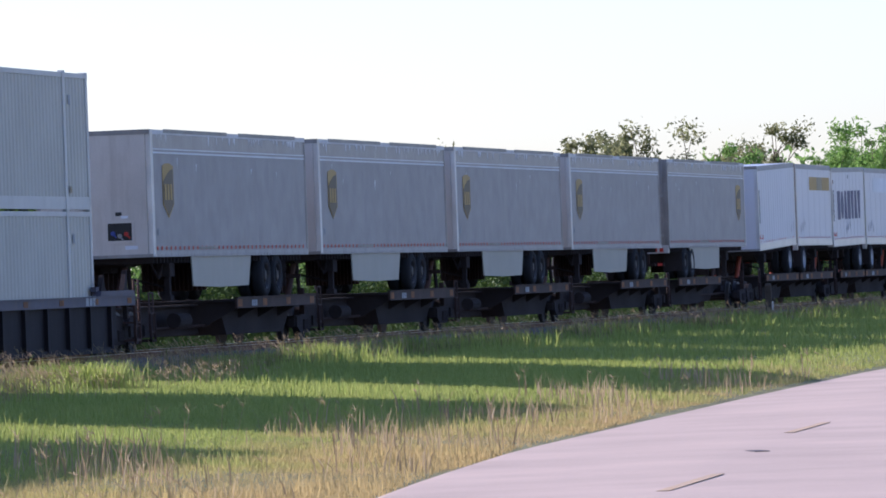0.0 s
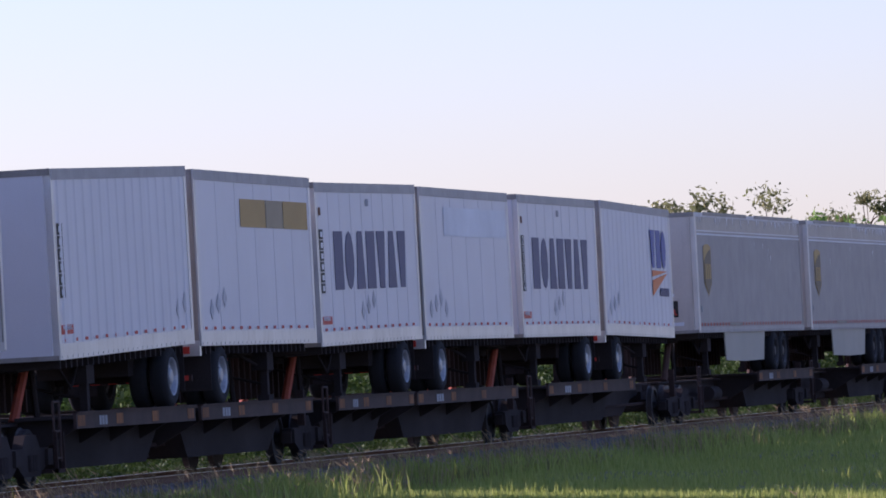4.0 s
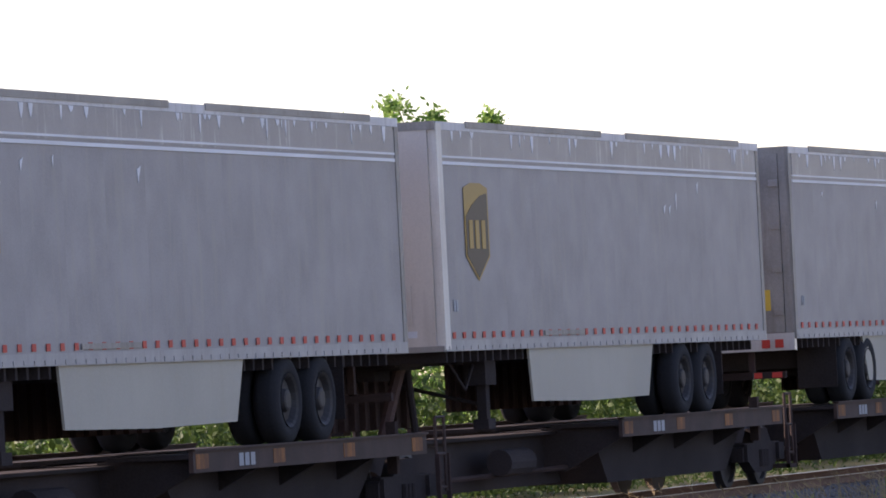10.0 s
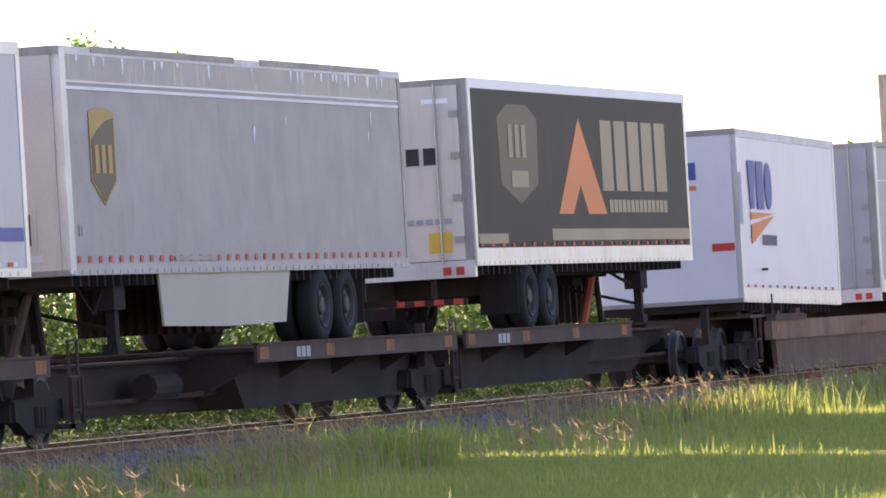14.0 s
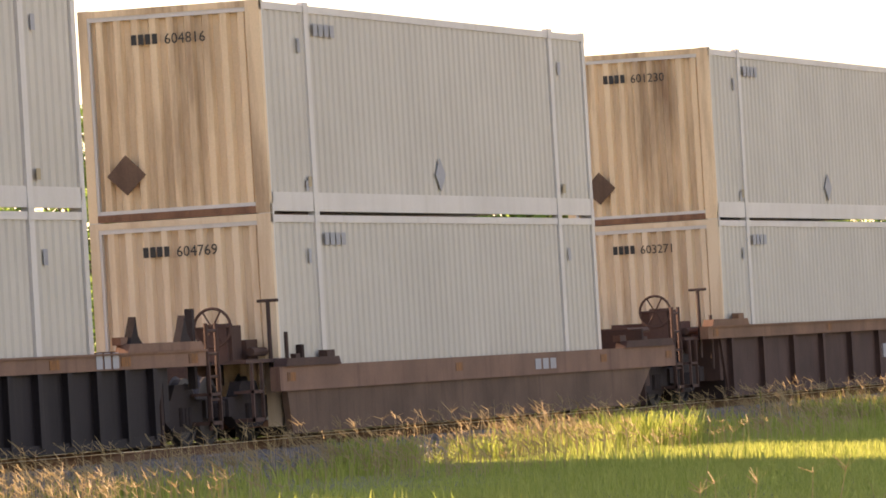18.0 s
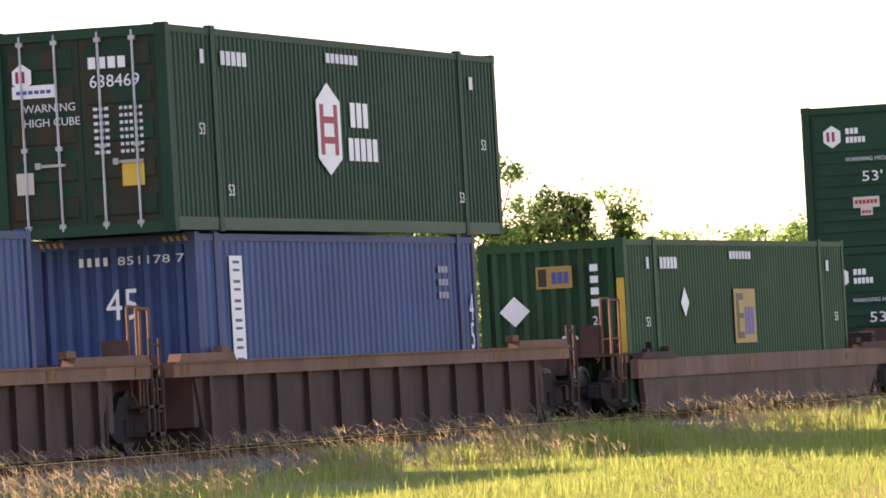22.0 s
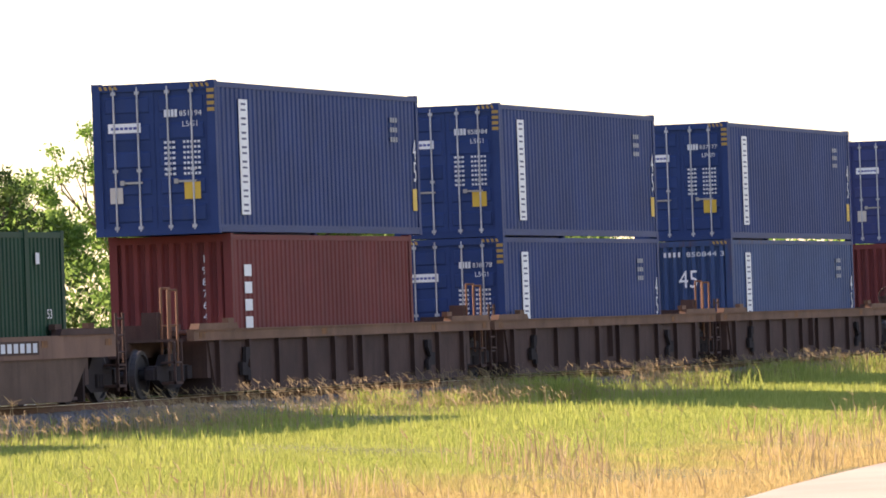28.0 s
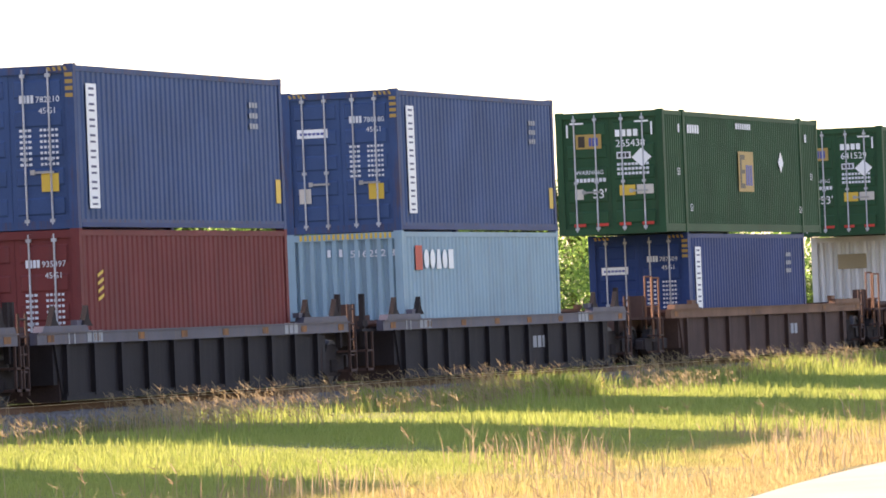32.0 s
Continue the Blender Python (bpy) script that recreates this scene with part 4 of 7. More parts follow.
def trailer(name, label, L, side, top=3.76, low=0.98, rev=False, axles=2, skirt=True, ribs=0, nose="nose", rim="rim_dark", tape=True, group="", wheels=True, band=False, low_rail=0.13, skirt_box=(3.6, 9.4), skirt_low=0.3, doors="dirty_alu", top_mat="dirty_alu", top_rail=0.15):
    """A box trailer whose nose leads, or with rev its doors."""
    root = tagged(new(name), label, "trailer", group)
    h = 1.295
    fx = (lambda x: L - x) if rev else (lambda x: x)
    sp = lambda a, b: (min(fx(a), fx(b)), max(fx(a), fx(b)))
    part("body", lambda bm: box(bm, 0.03, L - 0.03, -h + 0.02, h - 0.02, low + 0.02, top - 0.03), side, root)
    for s in (-1, 1):
        count = ribs or 12
        step = (L - 0.3) / count
        if s > 0:
            part("side_panel", lambda bm: box(bm, 0.15, L - 0.15, h, h - 0.03, low + low_rail, top - 0.14), side, root)
        else:
            me = shared(f"side_panel_{count}_{L}_{top}_{low}_{low_rail}", lambda bm: (box(bm, 0.0, step, -h, -h + 0.03, low + low_rail, top - 0.14), (upright_rib(bm, step / 2, 0.1, -h, 0.016, low + low_rail, top - top_rail) if ribs >= 16 else box(bm, step - 0.032, step + 0.028, -h - 0.004, -h + 0.002, low + low_rail, top - 0.14)) if ribs else None), side)
            for k in range(count):
                part("side_panel", me, side, root, at=pose(0.15 + k * step, 0, 0))
        part("bottom_rail", lambda bm: (box(bm, 0.02, L - 0.02, s * (h + 0.012), s * (h - 0.03), low, low + low_rail), [box(bm, k * 0.3 + 0.1, k * 0.3 + 0.13, s * (h + 0.02), s * h, low + 0.01, low + 0.06) for k in range(int(L / 0.3) - 1)]), "rail_grey" if band else "alu", root)
        part("top_rail", lambda bm: box(bm, 0.02, L - 0.02, s * (h + 0.012), s * (h - 0.03), top - top_rail, top), top_mat, root)
        if band:
            part("upper_band", lambda bm: box(bm, 0.2, L - 0.2, s * (h + 0.008), s * h, top - 0.46, top - 0.102), "trailer_band", root, "weathered band of peeling paint under the roof")
            part("moulding", lambda bm: box(bm, 0.18, L - 0.18, s * (h + 0.016), s * h, top - 0.52, top - 0.48), "faded_white", root, "pale moulding")
            part("moulding", lambda bm: box(bm, 0.18, L - 0.18, s * (h + 0.016), s * h, top - 0.435, top - 0.41), "faded_white", root)
        for x in (0.0, L - 0.14):
            part("corner_post", lambda bm: box(bm, x, x + 0.14, s * (h + 0.008), s * (h - 0.15), low, top), "alu" if not band else "dirty_alu", root)
    part("roof", lambda bm: [box(bm, k * L / 8 + 0.01, (k + 1) * L / 8 - 0.01, -h + 0.02, h - 0.02, top - 0.03, top - 0.005) for k in range(8)], "alu", root)
    if tape:
        if not band:
            part("reflective_tape", lambda bm: side_bars(bm, 0.2, L - 0.2, low + low_rail + 0.02, low + low_rail + 0.075, int(L / 0.62), -h - 0.004, 0.45), "faded_white", root)
        part("reflective_tape", lambda bm: side_bars(bm, 0.3, L - 0.2, low + low_rail + 0.022, low + low_rail + (0.1 if band else 0.073), int(L / (0.42 if band else 0.62)), -h - 0.009, 0.72), "red_ink", root, "red reflective patches")
    if rev:
        for y0, y1 in ((-h + 0.15, -0.01), (0.01, h - 0.15)):
            d = part("door", lambda bm: (box(bm, -0.03, 0.03, y0, y1, low + 0.1, top - 0.1),), doors, root)
            part("lock_rod", lambda bm: tube(bm, (-0.05, y0 + 0.35, low + 0.05), (-0.05, y0 + 0.35, top - 0.08), 0.018), "steel", d)
            part("hinge", lambda bm: [box(bm, -0.06, -0.03, (y0 if y0 < -0.5 else y1 - 0.14), (y0 + 0.14 if y0 < -0.5 else y1), low + 0.35 + k * 0.62, low + 0.45 + k * 0.62) for k in range(4)], "steel", d)
        part("door_frame", lambda bm: (box(bm, -0.02, 0.04, -h + 0.02, -h + 0.14, low, top), box(bm, -0.02, 0.04, h - 0.14, h - 0.02, low, top), box(bm, -0.02, 0.04, -h + 0.14, h - 0.14, top - 0.1, top)), "dirty_alu", root)
        part("rear_sill", lambda bm: box(bm, -0.03, 0.1, -h + 0.02, h - 0.02, low - 0.16, low + 0.09), "alu", root)
        part("tail_light", lambda bm: [lathe_box(bm, y, low - 0.06) for y in (-1.05, -0.85, 0.85, 1.05)], "red_ink", root)
    else:
        part("nose_panel", lambda bm: box(bm, -0.04, 0.03, -h + 0.1, h - 0.1, low + 0.06, top - 0.08), nose, root)
        part("nose_header", lambda bm: box(bm, -0.05, 0.02, -h, h, top - 0.1, top + 0.004), "dirty_alu", root)
        part("nose_sill", lambda bm: box(bm, -0.05, 0.02, -h, h, low, low + 0.07), "dirty_alu", root)
    a, b = sp(L - 0.12, L - 0.04)
    part("bumper", lambda bm: (box(bm, a, b, -1.1, 1.1, 0.42, 0.52), [box(bm, a, b, y - 0.04, y + 0.04, 0.5, low) for y in (-0.6, 0.6)]), "brown_grime", root)
    part("bumper_tape", lambda bm: [box(bm, a - 0.006 if rev else b, a if rev else b + 0.006, -1.05 + k * 0.3, -0.9 + k * 0.3, 0.43, 0.51) for k in range(7)], "red_ink", root)
    for y in (-0.5, 0.5):
        part("frame_rail", lambda bm: box(bm, *sp(0.3, L - 0.2), y - 0.05, y + 0.05, low - 0.16, low), "grime", root)
    if wheels:
        for y in (-0.95, 0.95):
            part("landing_leg", lambda bm: (box(bm, *sp(2.5, 2.65), y - 0.06, y + 0.06, 0.12, low), box(bm, *sp(2.42, 2.73), y - 0.1, y + 0.1, 0.0, 0.13)), "grime", root)
            part("landing_brace", lambda bm: tube(bm, (fx(2.58), y, 0.55), (fx(3.6), y * 0.55, low), 0.03), "grime", root)
        part("cross_brace", lambda bm: tube(bm, (fx(2.58), -0.95, 0.3), (fx(2.58), 0.95, 0.8), 0.025), "grime", root)
    xs = [L - 4.4, L - 3.18] if axles == 2 else [L - 1.45]
    for x in xs:
        if not wheels and low < 0.3:
            break
        part("axle", lambda bm: tube(bm, (fx(x), -1.0, 0.5), (fx(x), 1.0, 0.5), 0.07), "grime", root)
        for y in (-1.13, -0.8):
            wheel(root, fx(x), y, 0.5, rim=rim)
        for y in (1.13, 0.8):
            wheel(root, fx(x), y, 0.5, rim="rim_dark")
    for y in (-0.97, 0.97):
        part("mudflap", lambda bm: box(bm, *sp(xs[-1] + 0.75, xs[-1] + 0.77), y - 0.3, y + 0.3, 0.25, low), "grime", root)
    part("suspension", lambda bm: (box(bm, *sp(xs[0] - 0.8, xs[-1] + 0.7), -0.75, 0.75, 0.55, low - 0.05),), "grime", root)
    if skirt:
        c, d = sp(*skirt_box)
        for s in (-1,):
            part("side_skirt", lambda bm: (prism(bm, [(c, low + 0.02), (d, low + 0.02), (d - (0.3 if not rev else 0.12), skirt_low), ((c + d) / 2, skirt_low - 0.02), (c + (0.12 if not rev else 0.3), skirt_low + 0.02)], s * (h - 0.03), s * (h - 0.06)),), "skirt", root, "dull white side skirt panel")
    part("floor_frame", lambda bm: [box(bm, 0.2 + k * 0.32, 0.26 + k * 0.32, -h + 0.06, h - 0.06, low - 0.13, low + 0.01) for k in range(int((L - 0.5) / 0.32))], "grime", root, "dark steel floor beams")
    if wheels:
        part("air_line", lambda bm: (tube(bm, (fx(1.6), -0.8, low - 0.1), (fx(2.0), -0.9, 0.5), 0.02, 6), tube(bm, (fx(2.0), -0.9, 0.5), (fx(2.5), -0.9, low - 0.05), 0.02, 6)), "grime", root)
        part("gear_box", lambda bm: box(bm, *sp(2.35, 2.8), -1.06, -0.78, 0.55, 0.95), "grime", root)
    return root


def lathe_box(bm, y, z):
    box(bm, -0.05, -0.02, y - 0.06, y + 0.06, z - 0.06, z + 0.06)


def shield(root, x, z0, z1, w, y=-1.303):
    """A plain tall shield: brown field, gold top and rim."""
    m = (z1 - z0)
    part("emblem", lambda bm: prism(bm, [(x - w, z0 + m * 0.25), (x, z0), (x + w, z0 + m * 0.25), (x + w, z1 - m * 0.05), (x + w * 0.4, z1), (x - w * 0.4, z1), (x - w, z1 - m * 0.05)], y - 0.004, y), "gold_ink", root, "tall gold and brown shield emblem")
    part("emblem_field", lambda bm: prism(bm, [(x - w * 0.9, z0 + m * 0.26), (x, z0 + m * 0.03), (x + w * 0.9, z0 + m * 0.26), (x + w * 0.9, z1 - m * 0.1), (x + w * 0.3, z1 - m * 0.13), (x - w * 0.4, z1 - m * 0.23), (x - w * 0.9, z1 - m * 0.34)], y - 0.008, y - 0.004), "brown_ink", root)
    part("emblem_bar", lambda bm: side_bars(bm, x - w * 0.7, x + w * 0.85, z0 + m * 0.33, z0 + m * 0.62, 3, y - 0.009, 0.4), "gold_ink", root)


def shield_trailer(x, rev=False, number=False):
    L = 15.3
    r = trailer("road_trailer", "weathered grey box trailer with a gold and brown shield", L, "trailer_grey", rev=rev, band=True, group="grey shield trailers", skirt_box=(5.4, 11.2) if rev else (3.6, 9.4), top_mat="pale_rail", top_rail=0.1)
    shield(r, 1.5 if not rev else L - 1.35, 1.83, 3.03, 0.5)
    if rev:
        part("sticker", lambda bm: box(bm, -0.036, -0.03, -0.35, -0.95, 1.4, 1.7), "yellow", r, "yellow sticker on a door")
    else:
        part("hatch_frame", lambda bm: (box(bm, -0.058, -0.04, -0.9, -0.84, 1.3, 1.8), box(bm, -0.058, -0.04, -0.3, -0.24, 1.3, 1.8), box(bm, -0.058, -0.04, -0.84, -0.3, 1.3, 1.36), box(bm, -0.058, -0.04, -0.84, -0.3, 1.74, 1.8)), "nose", r, "pale frame of a service hatch")
        h_ = part("nose_hatch", lambda bm: box(bm, -0.046, -0.04, -0.84, -0.3, 1.36, 1.74), "black_ink", r, "dark open service hatch in the nose")
        for hy, hz, ink in ((-0.72, 1.5, "red_ink"), (-0.57, 1.46, "steel"), (-0.42, 1.52, "blue_ink")):
            part("hose_coupling", lambda bm: (tube(bm, (-0.046, hy, hz), (-0.1, hy, hz), 0.05, 8), tube(bm, (-0.1, hy, hz), (-0.09, hy - 0.08, hz - 0.09), 0.02, 6)), ink, h_)
        part("sticker", lambda bm: (box(bm, -0.048, -0.04, -0.62, -0.48, 1.9, 1.98),), "black_ink", r)
        part("sticker", lambda bm: (box(bm, -0.048, -0.04, -0.76, -0.6, 1.84, 1.9),), "faded_white", r)
        part("sticker", lambda bm: (box(bm, -0.048, -0.04, -0.96, -0.68, 1.16, 1.24),), "faded_white", r)
    part("marking", lambda bm: (side_bars(bm, 0.4, 0.6, 1.46, 1.6, 2, -1.302),), "grey_ink", r)
    rng = random.Random(int(x * 10))
    part("scuff", lambda bm: [prism(bm, [(a, c), (a + 0.05 + 0.08 * rng.random(), c + 0.04), (a + 0.03, c - 0.06 - 0.16 * rng.random())], -1.303, -1.299) for a, c in ((rng.uniform(1.5, L - 1.5), rng.uniform(2.75, 3.15)) for _ in range(4))], "faded_white", r)
    def drips(bm):
        a = 0.6
        while a < L - 0.5:
            w, d = rng.uniform(0.03, 0.16), rng.uniform(0.05, 0.24)
            prism(bm, [(a, 3.655), (a + w, 3.655), (a + w * 0.8, 3.655 - d * 0.6), (a + w * 0.45, 3.655 - d), (a + w * 0.15, 3.655 - d * 0.5)], -1.3075, -1.303)
            a += w + rng.expovariate(1 / (0.75 if a < L * 0.55 else 0.3))
    part("scuff", drips, "faded_white", r, "white peeling drips under the roof rail")
    part("worn_post", lambda bm: box(bm, -0.012 if not rev else L - 0.1, 0.2 if not rev else L + 0.012, -1.309, -1.2, 1.0, 3.74), "pale_post", r, "pale worn front corner post")
    part("marking", lambda bm: side_bars(bm, 6.0 if rev else 4.2, 7.6 if rev else 6.0, 1.14, 1.2, 1, -1.309, 0.0), "dirty_alu", r)
    part("inner_wall", lambda bm: (box(bm, 4.2, 10.2, 0.0, 0.05, 0.22, 0.98), [box(bm, 4.3 + k * 0.42, 4.38 + k * 0.42, -0.06, 0.01, 0.22, 0.98) for k in range(14)]), "brown_grime", r, "ribbed dark brown frame under the floor")
    if number:
        end_text("7059", 0.26, 0.85, 3.3, "black_ink", r, -0.045)
    part("roof_patch", lambda bm: (box(bm, 1.2, 7.2, -1.32, -1.3, 3.7, 3.78), box(bm, 8.4, 14.2, -1.32, -1.3, 3.7, 3.78)), "dirty_alu", r, "bent dark roof edge strip")
    return riding(r, x, 1.24)


def pup(x, rev, paint, label, marks, ribs=10, z=1.24, low=0.98, top=3.86, L=8.3, wheels=True, rim="rim", ry=0.0, top_rail=0.17, top_mat="rail_grey"):
    r = trailer("road_trailer", label, L, paint, top=top, low=low, rev=rev, axles=1, skirt=False, ribs=ribs, nose=paint, rim=rim, group="short white trailers", wheels=wheels, doors=paint, low_rail=0.24, top_rail=top_rail, top_mat=top_mat)
    marks(r, L)
    return riding(r, x, z, ry)


# ---- rail cars ----
def bogie(parent, x):
    """A two-axle truck under a car's end."""
    b = part("truck", shared("truck_bolster", lambda bm: (box(bm, -0.2, 0.2, -0.95, 0.95, 0.35, 0.62), box(bm, -0.3, 0.3, -0.4, 0.4, 0.6, 0.8)), "grime"), "grime", parent, at=pose(x, 0, RAIL_Z))
    def frame_(bm):
        prism(bm, [(-1.1, 0.55), (-0.95, 0.62), (-0.5, 0.62), (-0.3, 0.82), (0.3, 0.82), (0.5, 0.62), (0.95, 0.62), (1.1, 0.55), (1.1, 0.36), (0.8, 0.36), (0.45, 0.2), (-0.45, 0.2), (-0.8, 0.36), (-1.1, 0.36)], -0.08, 0.08)
        for k in (-0.14, 0.0, 0.14):
            tube(bm, (k, -0.09, 0.28), (k, -0.09, 0.52), 0.05)
        for k in (-0.89, 0.89):
            box(bm, k - 0.14, k + 0.14, -0.13, 0.13, 0.36, 0.6)
    for s in (-1, 1):
        part("side_frame", shared("truck_side", frame_, "grime"), "grime", b, at=pose(0, s * 1.02, 0) @ Matrix.Diagonal((1, -s, 1, 1)))
    for dx in (-0.89, 0.89):
        w = part("wheelset", shared("wheelset", lambda bm: (lathe_y(bm, [(0.48, -0.70), (0.45, -0.72), (0.45, -0.82), (0.38, -0.83), (0.37, -0.78), (0.1, -0.77), (0.1, -0.7)], 0, 0, 24), lathe_y(bm, [(0.48, 0.70), (0.45, 0.72), (0.45, 0.82), (0.38, 0.83), (0.37, 0.78), (0.1, 0.77), (0.1, 0.7)], 0, 0, 24), tube(bm, (0, -1.0, 0), (0, 1.0, 0), 0.08)), "rim_dark"), "rim_dark", b, at=pose(dx, 0, 0.455))
    return b


def well_car(x0, x1, style, paint, sill, ribs=10, marks="", left_truck=True, right_truck=True, gear="", label="", high=False):
    """One unit of a well car from sill end to sill end."""
    n = x1 - x0
    top, mid = (1.41, 1.2) if style == "ribbed" else (1.38, 0.98) if high else (1.13, 0.80)
    r = tagged(new("well_car"), label or "%s %s sided railway well car" % ({"brown_car": "rust-brown", "black_car": "dark blue-grey"}[paint], {"ribbed": "ribbed", "smooth": "smooth"}[style]), "railcar", "well cars")
    for s in (-1, 1):
        yo, yi = s * 1.5, s * 1.36
        if style == "ribbed":
            part("side_sill", lambda bm: (box(bm, 0, n, yo, yi, 1.2, 1.41), box(bm, 0, n, s * 1.53, s * 1.49, 1.385, 1.412)), sill, r, "painted top chord with scuffs")
            part("side_plate", lambda bm: prism(bm, [(1.5, 0.3), (n - 1.9, 0.3), (n - 1.35, 1.2), (1.15, 1.2)], s * 1.40, s * 1.36), paint, r)
            part("bottom_chord", lambda bm: box(bm, 1.5, n - 1.9, s * 1.47, yi, 0.22, 0.34), paint, r)
            rib = shared("rib", lambda bm: (box(bm, -0.05, 0.05, -0.06, 0.06, 0.3, 1.2), box(bm, -0.08, 0.08, -0.065, -0.05, 0.3, 1.2)), paint)
            for k in range(ribs):
                part("rib", rib, paint, r, at=pose(1.6 + (n - 3.6) * k / (ribs - 1), s * 1.43, 0) @ Matrix.Diagonal((1, -s, 1, 1)))
        else:
            part("side_sill", lambda bm: (box(bm, 0, n, yo, yi, mid, top),), sill, r, "faded painted upper side with scuffs")
            part("side_plate", lambda bm: prism(bm, [(0.55, 0.22), (n - 2.4, 0.22), (n - 1.4, mid), (0.4, mid)], s * 1.46, s * 1.37), "brown_side", r)
        for a, b in ((0.15, 2.6), (n - 3.1, n - 0.15)):
            part("container_guide", lambda bm: (prism(bm, [(a, top), (b, top), (b - 0.1, top + 0.11), (a + 0.1, top + 0.11)], s * 1.54, s * 1.36), box(bm, (b - 0.35) if a < 1 else a, b if a < 1 else a + 0.35, s * 1.45, s * 1.33, top + 0.1, top + 0.2)), sill if style == "ribbed" else "brown_car", r)
    for k in range(6):
        part("cross_member", shared("cross_member", lambda bm: box(bm, 0, 0.6, -1.36, 1.36, 0.24, 0.30), paint), paint, r, at=pose(1.8 + k * (n - 4.2) / 5, 0, 0))
    for a, b in ((-1.0, 1.25), (n - 1.25, n + 1.0)):
        part("end_platform", lambda bm: (box(bm, a, b, -0.5, 0.5, 0.92, 1.22), box(bm, a + 0.2, b - 0.2, -1.3, 1.3, 1.2, 1.25), box(bm, (a if a > 0 else b) - 0.1, (a if a > 0 else b) + 0.1, -1.36, 1.36, 0.5, 1.3)), paint, r)
        part("bulkhead", lambda bm: box(bm, (a - 0.25) if a > 0 else (b + 0.15), (a - 0.15) if a > 0 else (b + 0.25), -1.37, 1.37, 0.2, 1.42), "brown_grime", r, "dark end wall of the well")
    a, e = -0.75, n + 0.75
    if gear != "wheel" and paint != "black_car":
        for k, (px, py, top_) in enumerate(((a, -1.25, 2.16), (a + 0.5, -0.95, 2.2))):
            part("handrail", lambda bm: (tube(bm, (px, py, 0.75), (px + 0.03, py, top_), 0.025), tube(bm, (px + 0.2, py - 0.1, 0.75), (px + 0.24, py - 0.1, top_), 0.025), tube(bm, (px + 0.03, py, top_ - 0.01), (px + 0.24, py - 0.1, top_ - 0.01), 0.022), tube(bm, (px + 0.02, py, 1.5), (px + 0.22, py - 0.1, 1.5), 0.018)), "post_orange", r, "rusty orange grab rail")
    for px in (a - 0.1, e - 0.35):
        part("step", lambda bm: (box(bm, px, px + 0.45, -1.4, -1.12, 0.42, 0.47), box(bm, px, px + 0.04, -1.4, -1.36, 0.42, 1.2), box(bm, px + 0.41, px + 0.45, -1.4, -1.36, 0.42, 1.2), box(bm, px, px + 0.45, -1.4, -1.12, 0.8, 0.84)), "brown_car", r, "steel side step")
    part("coupler", lambda bm: (box(bm, -1.5, -0.8, -0.16, 0.16, 0.72, 0.98), prism(bm, [(-1.75, 0.7), (-1.45, 0.66), (-1.45, 1.02), (-1.75, 0.98)], -0.24, 0.24)), "grime", r)
    part("air_hose", lambda bm: (tube(bm, (-0.9, -0.5, 0.85), (-1.2, -0.55, 0.45), 0.035, 6), tube(bm, (-1.2, -0.55, 0.45), (-1.5, -0.45, 0.5), 0.035, 6)), "grime", r)
    part("brake_valve", lambda bm: (box(bm, 0.15, 0.75, -1.0, 0.2, 1.25, 1.52),), "brown_car", r, "rusty brake gear on the end platform")
    part("brake_pipe", lambda bm: tube(bm, (0.0, -1.1, 1.35), (1.3, -1.1, 1.35), 0.06, 8), "brown_car", r)
    part("air_reservoir", lambda bm: box(bm, n - 0.9, n - 0.2, -0.9, 0.6, 1.25, 1.45), "brown_car", r)
    part("brake_pipe", lambda bm: tube(bm, (n - 1.3, -1.05, 1.4), (n, -1.05, 1.4), 0.05, 8), "brown_car", r)
    part("brake_cylinder", lambda bm: box(bm, -0.35, -0.1, -0.9, -0.6, 1.2, 1.75), "brown_car", r)
    part("ladder", lambda bm: (tube(bm, (e - 0.3, -1.36, 0.35), (e - 0.3, -1.36, 1.75), 0.03), tube(bm, (e + 0.1, -1.36, 0.35), (e + 0.1, -1.36, 1.75), 0.03), [tube(bm, (e - 0.3, -1.36, z), (e + 0.1, -1.36, z), 0.02) for z in (0.45, 0.75, 1.05, 1.35, 1.65)]), "brown_car", r)
    if gear == "wheel":
        def ring(bm):
            n_, loops = 20, []
            for k in range(n_):
                p = k * 2 * math.pi / n_
                loops.append([bm.verts.new((-0.35 + math.cos(q) * 0.022, -0.7 + (0.26 + math.sin(q) * 0.022) * math.cos(p), 1.7 + (0.26 + math.sin(q) * 0.022) * math.sin(p))) for q in (0, 1.257, 2.513, 3.77, 5.027)])
            for k in range(n_):
                a_, b_ = loops[k], loops[(k + 1) % n_]
                for q in range(5):
                    bm.faces.new((a_[q], a_[(q + 1) % 5], b_[(q + 1) % 5], b_[q]))
        bw = part("brake_wheel", ring, "brown_car", r, "spoked hand brake wheel")
        for k in range(6):
            p = k * math.pi / 3
            part("spoke", lambda bm: tube(bm, (-0.35, -0.7, 1.7), (-0.35, -0.7 + 0.26 * math.cos(p), 1.7 + 0.26 * math.sin(p)), 0.014, 5), "brown_car", bw)
        part("brake_box", lambda bm: box(bm, -0.3, 0.1, -0.95, -0.45, 1.25, 1.72), "brown_car", r)
        part("handrail", lambda bm: (tube(bm, (0.4, -1.25, 0.9), (0.4, -1.25, 2.05), 0.03), tube(bm, (0.4, -1.4, 2.03), (0.4, -1.1, 2.03), 0.022), tube(bm, (0.95, -1.3, 0.7), (0.95, -1.3, 1.6), 0.03)), "deck_edge", r)
    if left_truck:
        bogie(r, -0.15)
    if right_truck:
        bogie(r, n + 0.15)
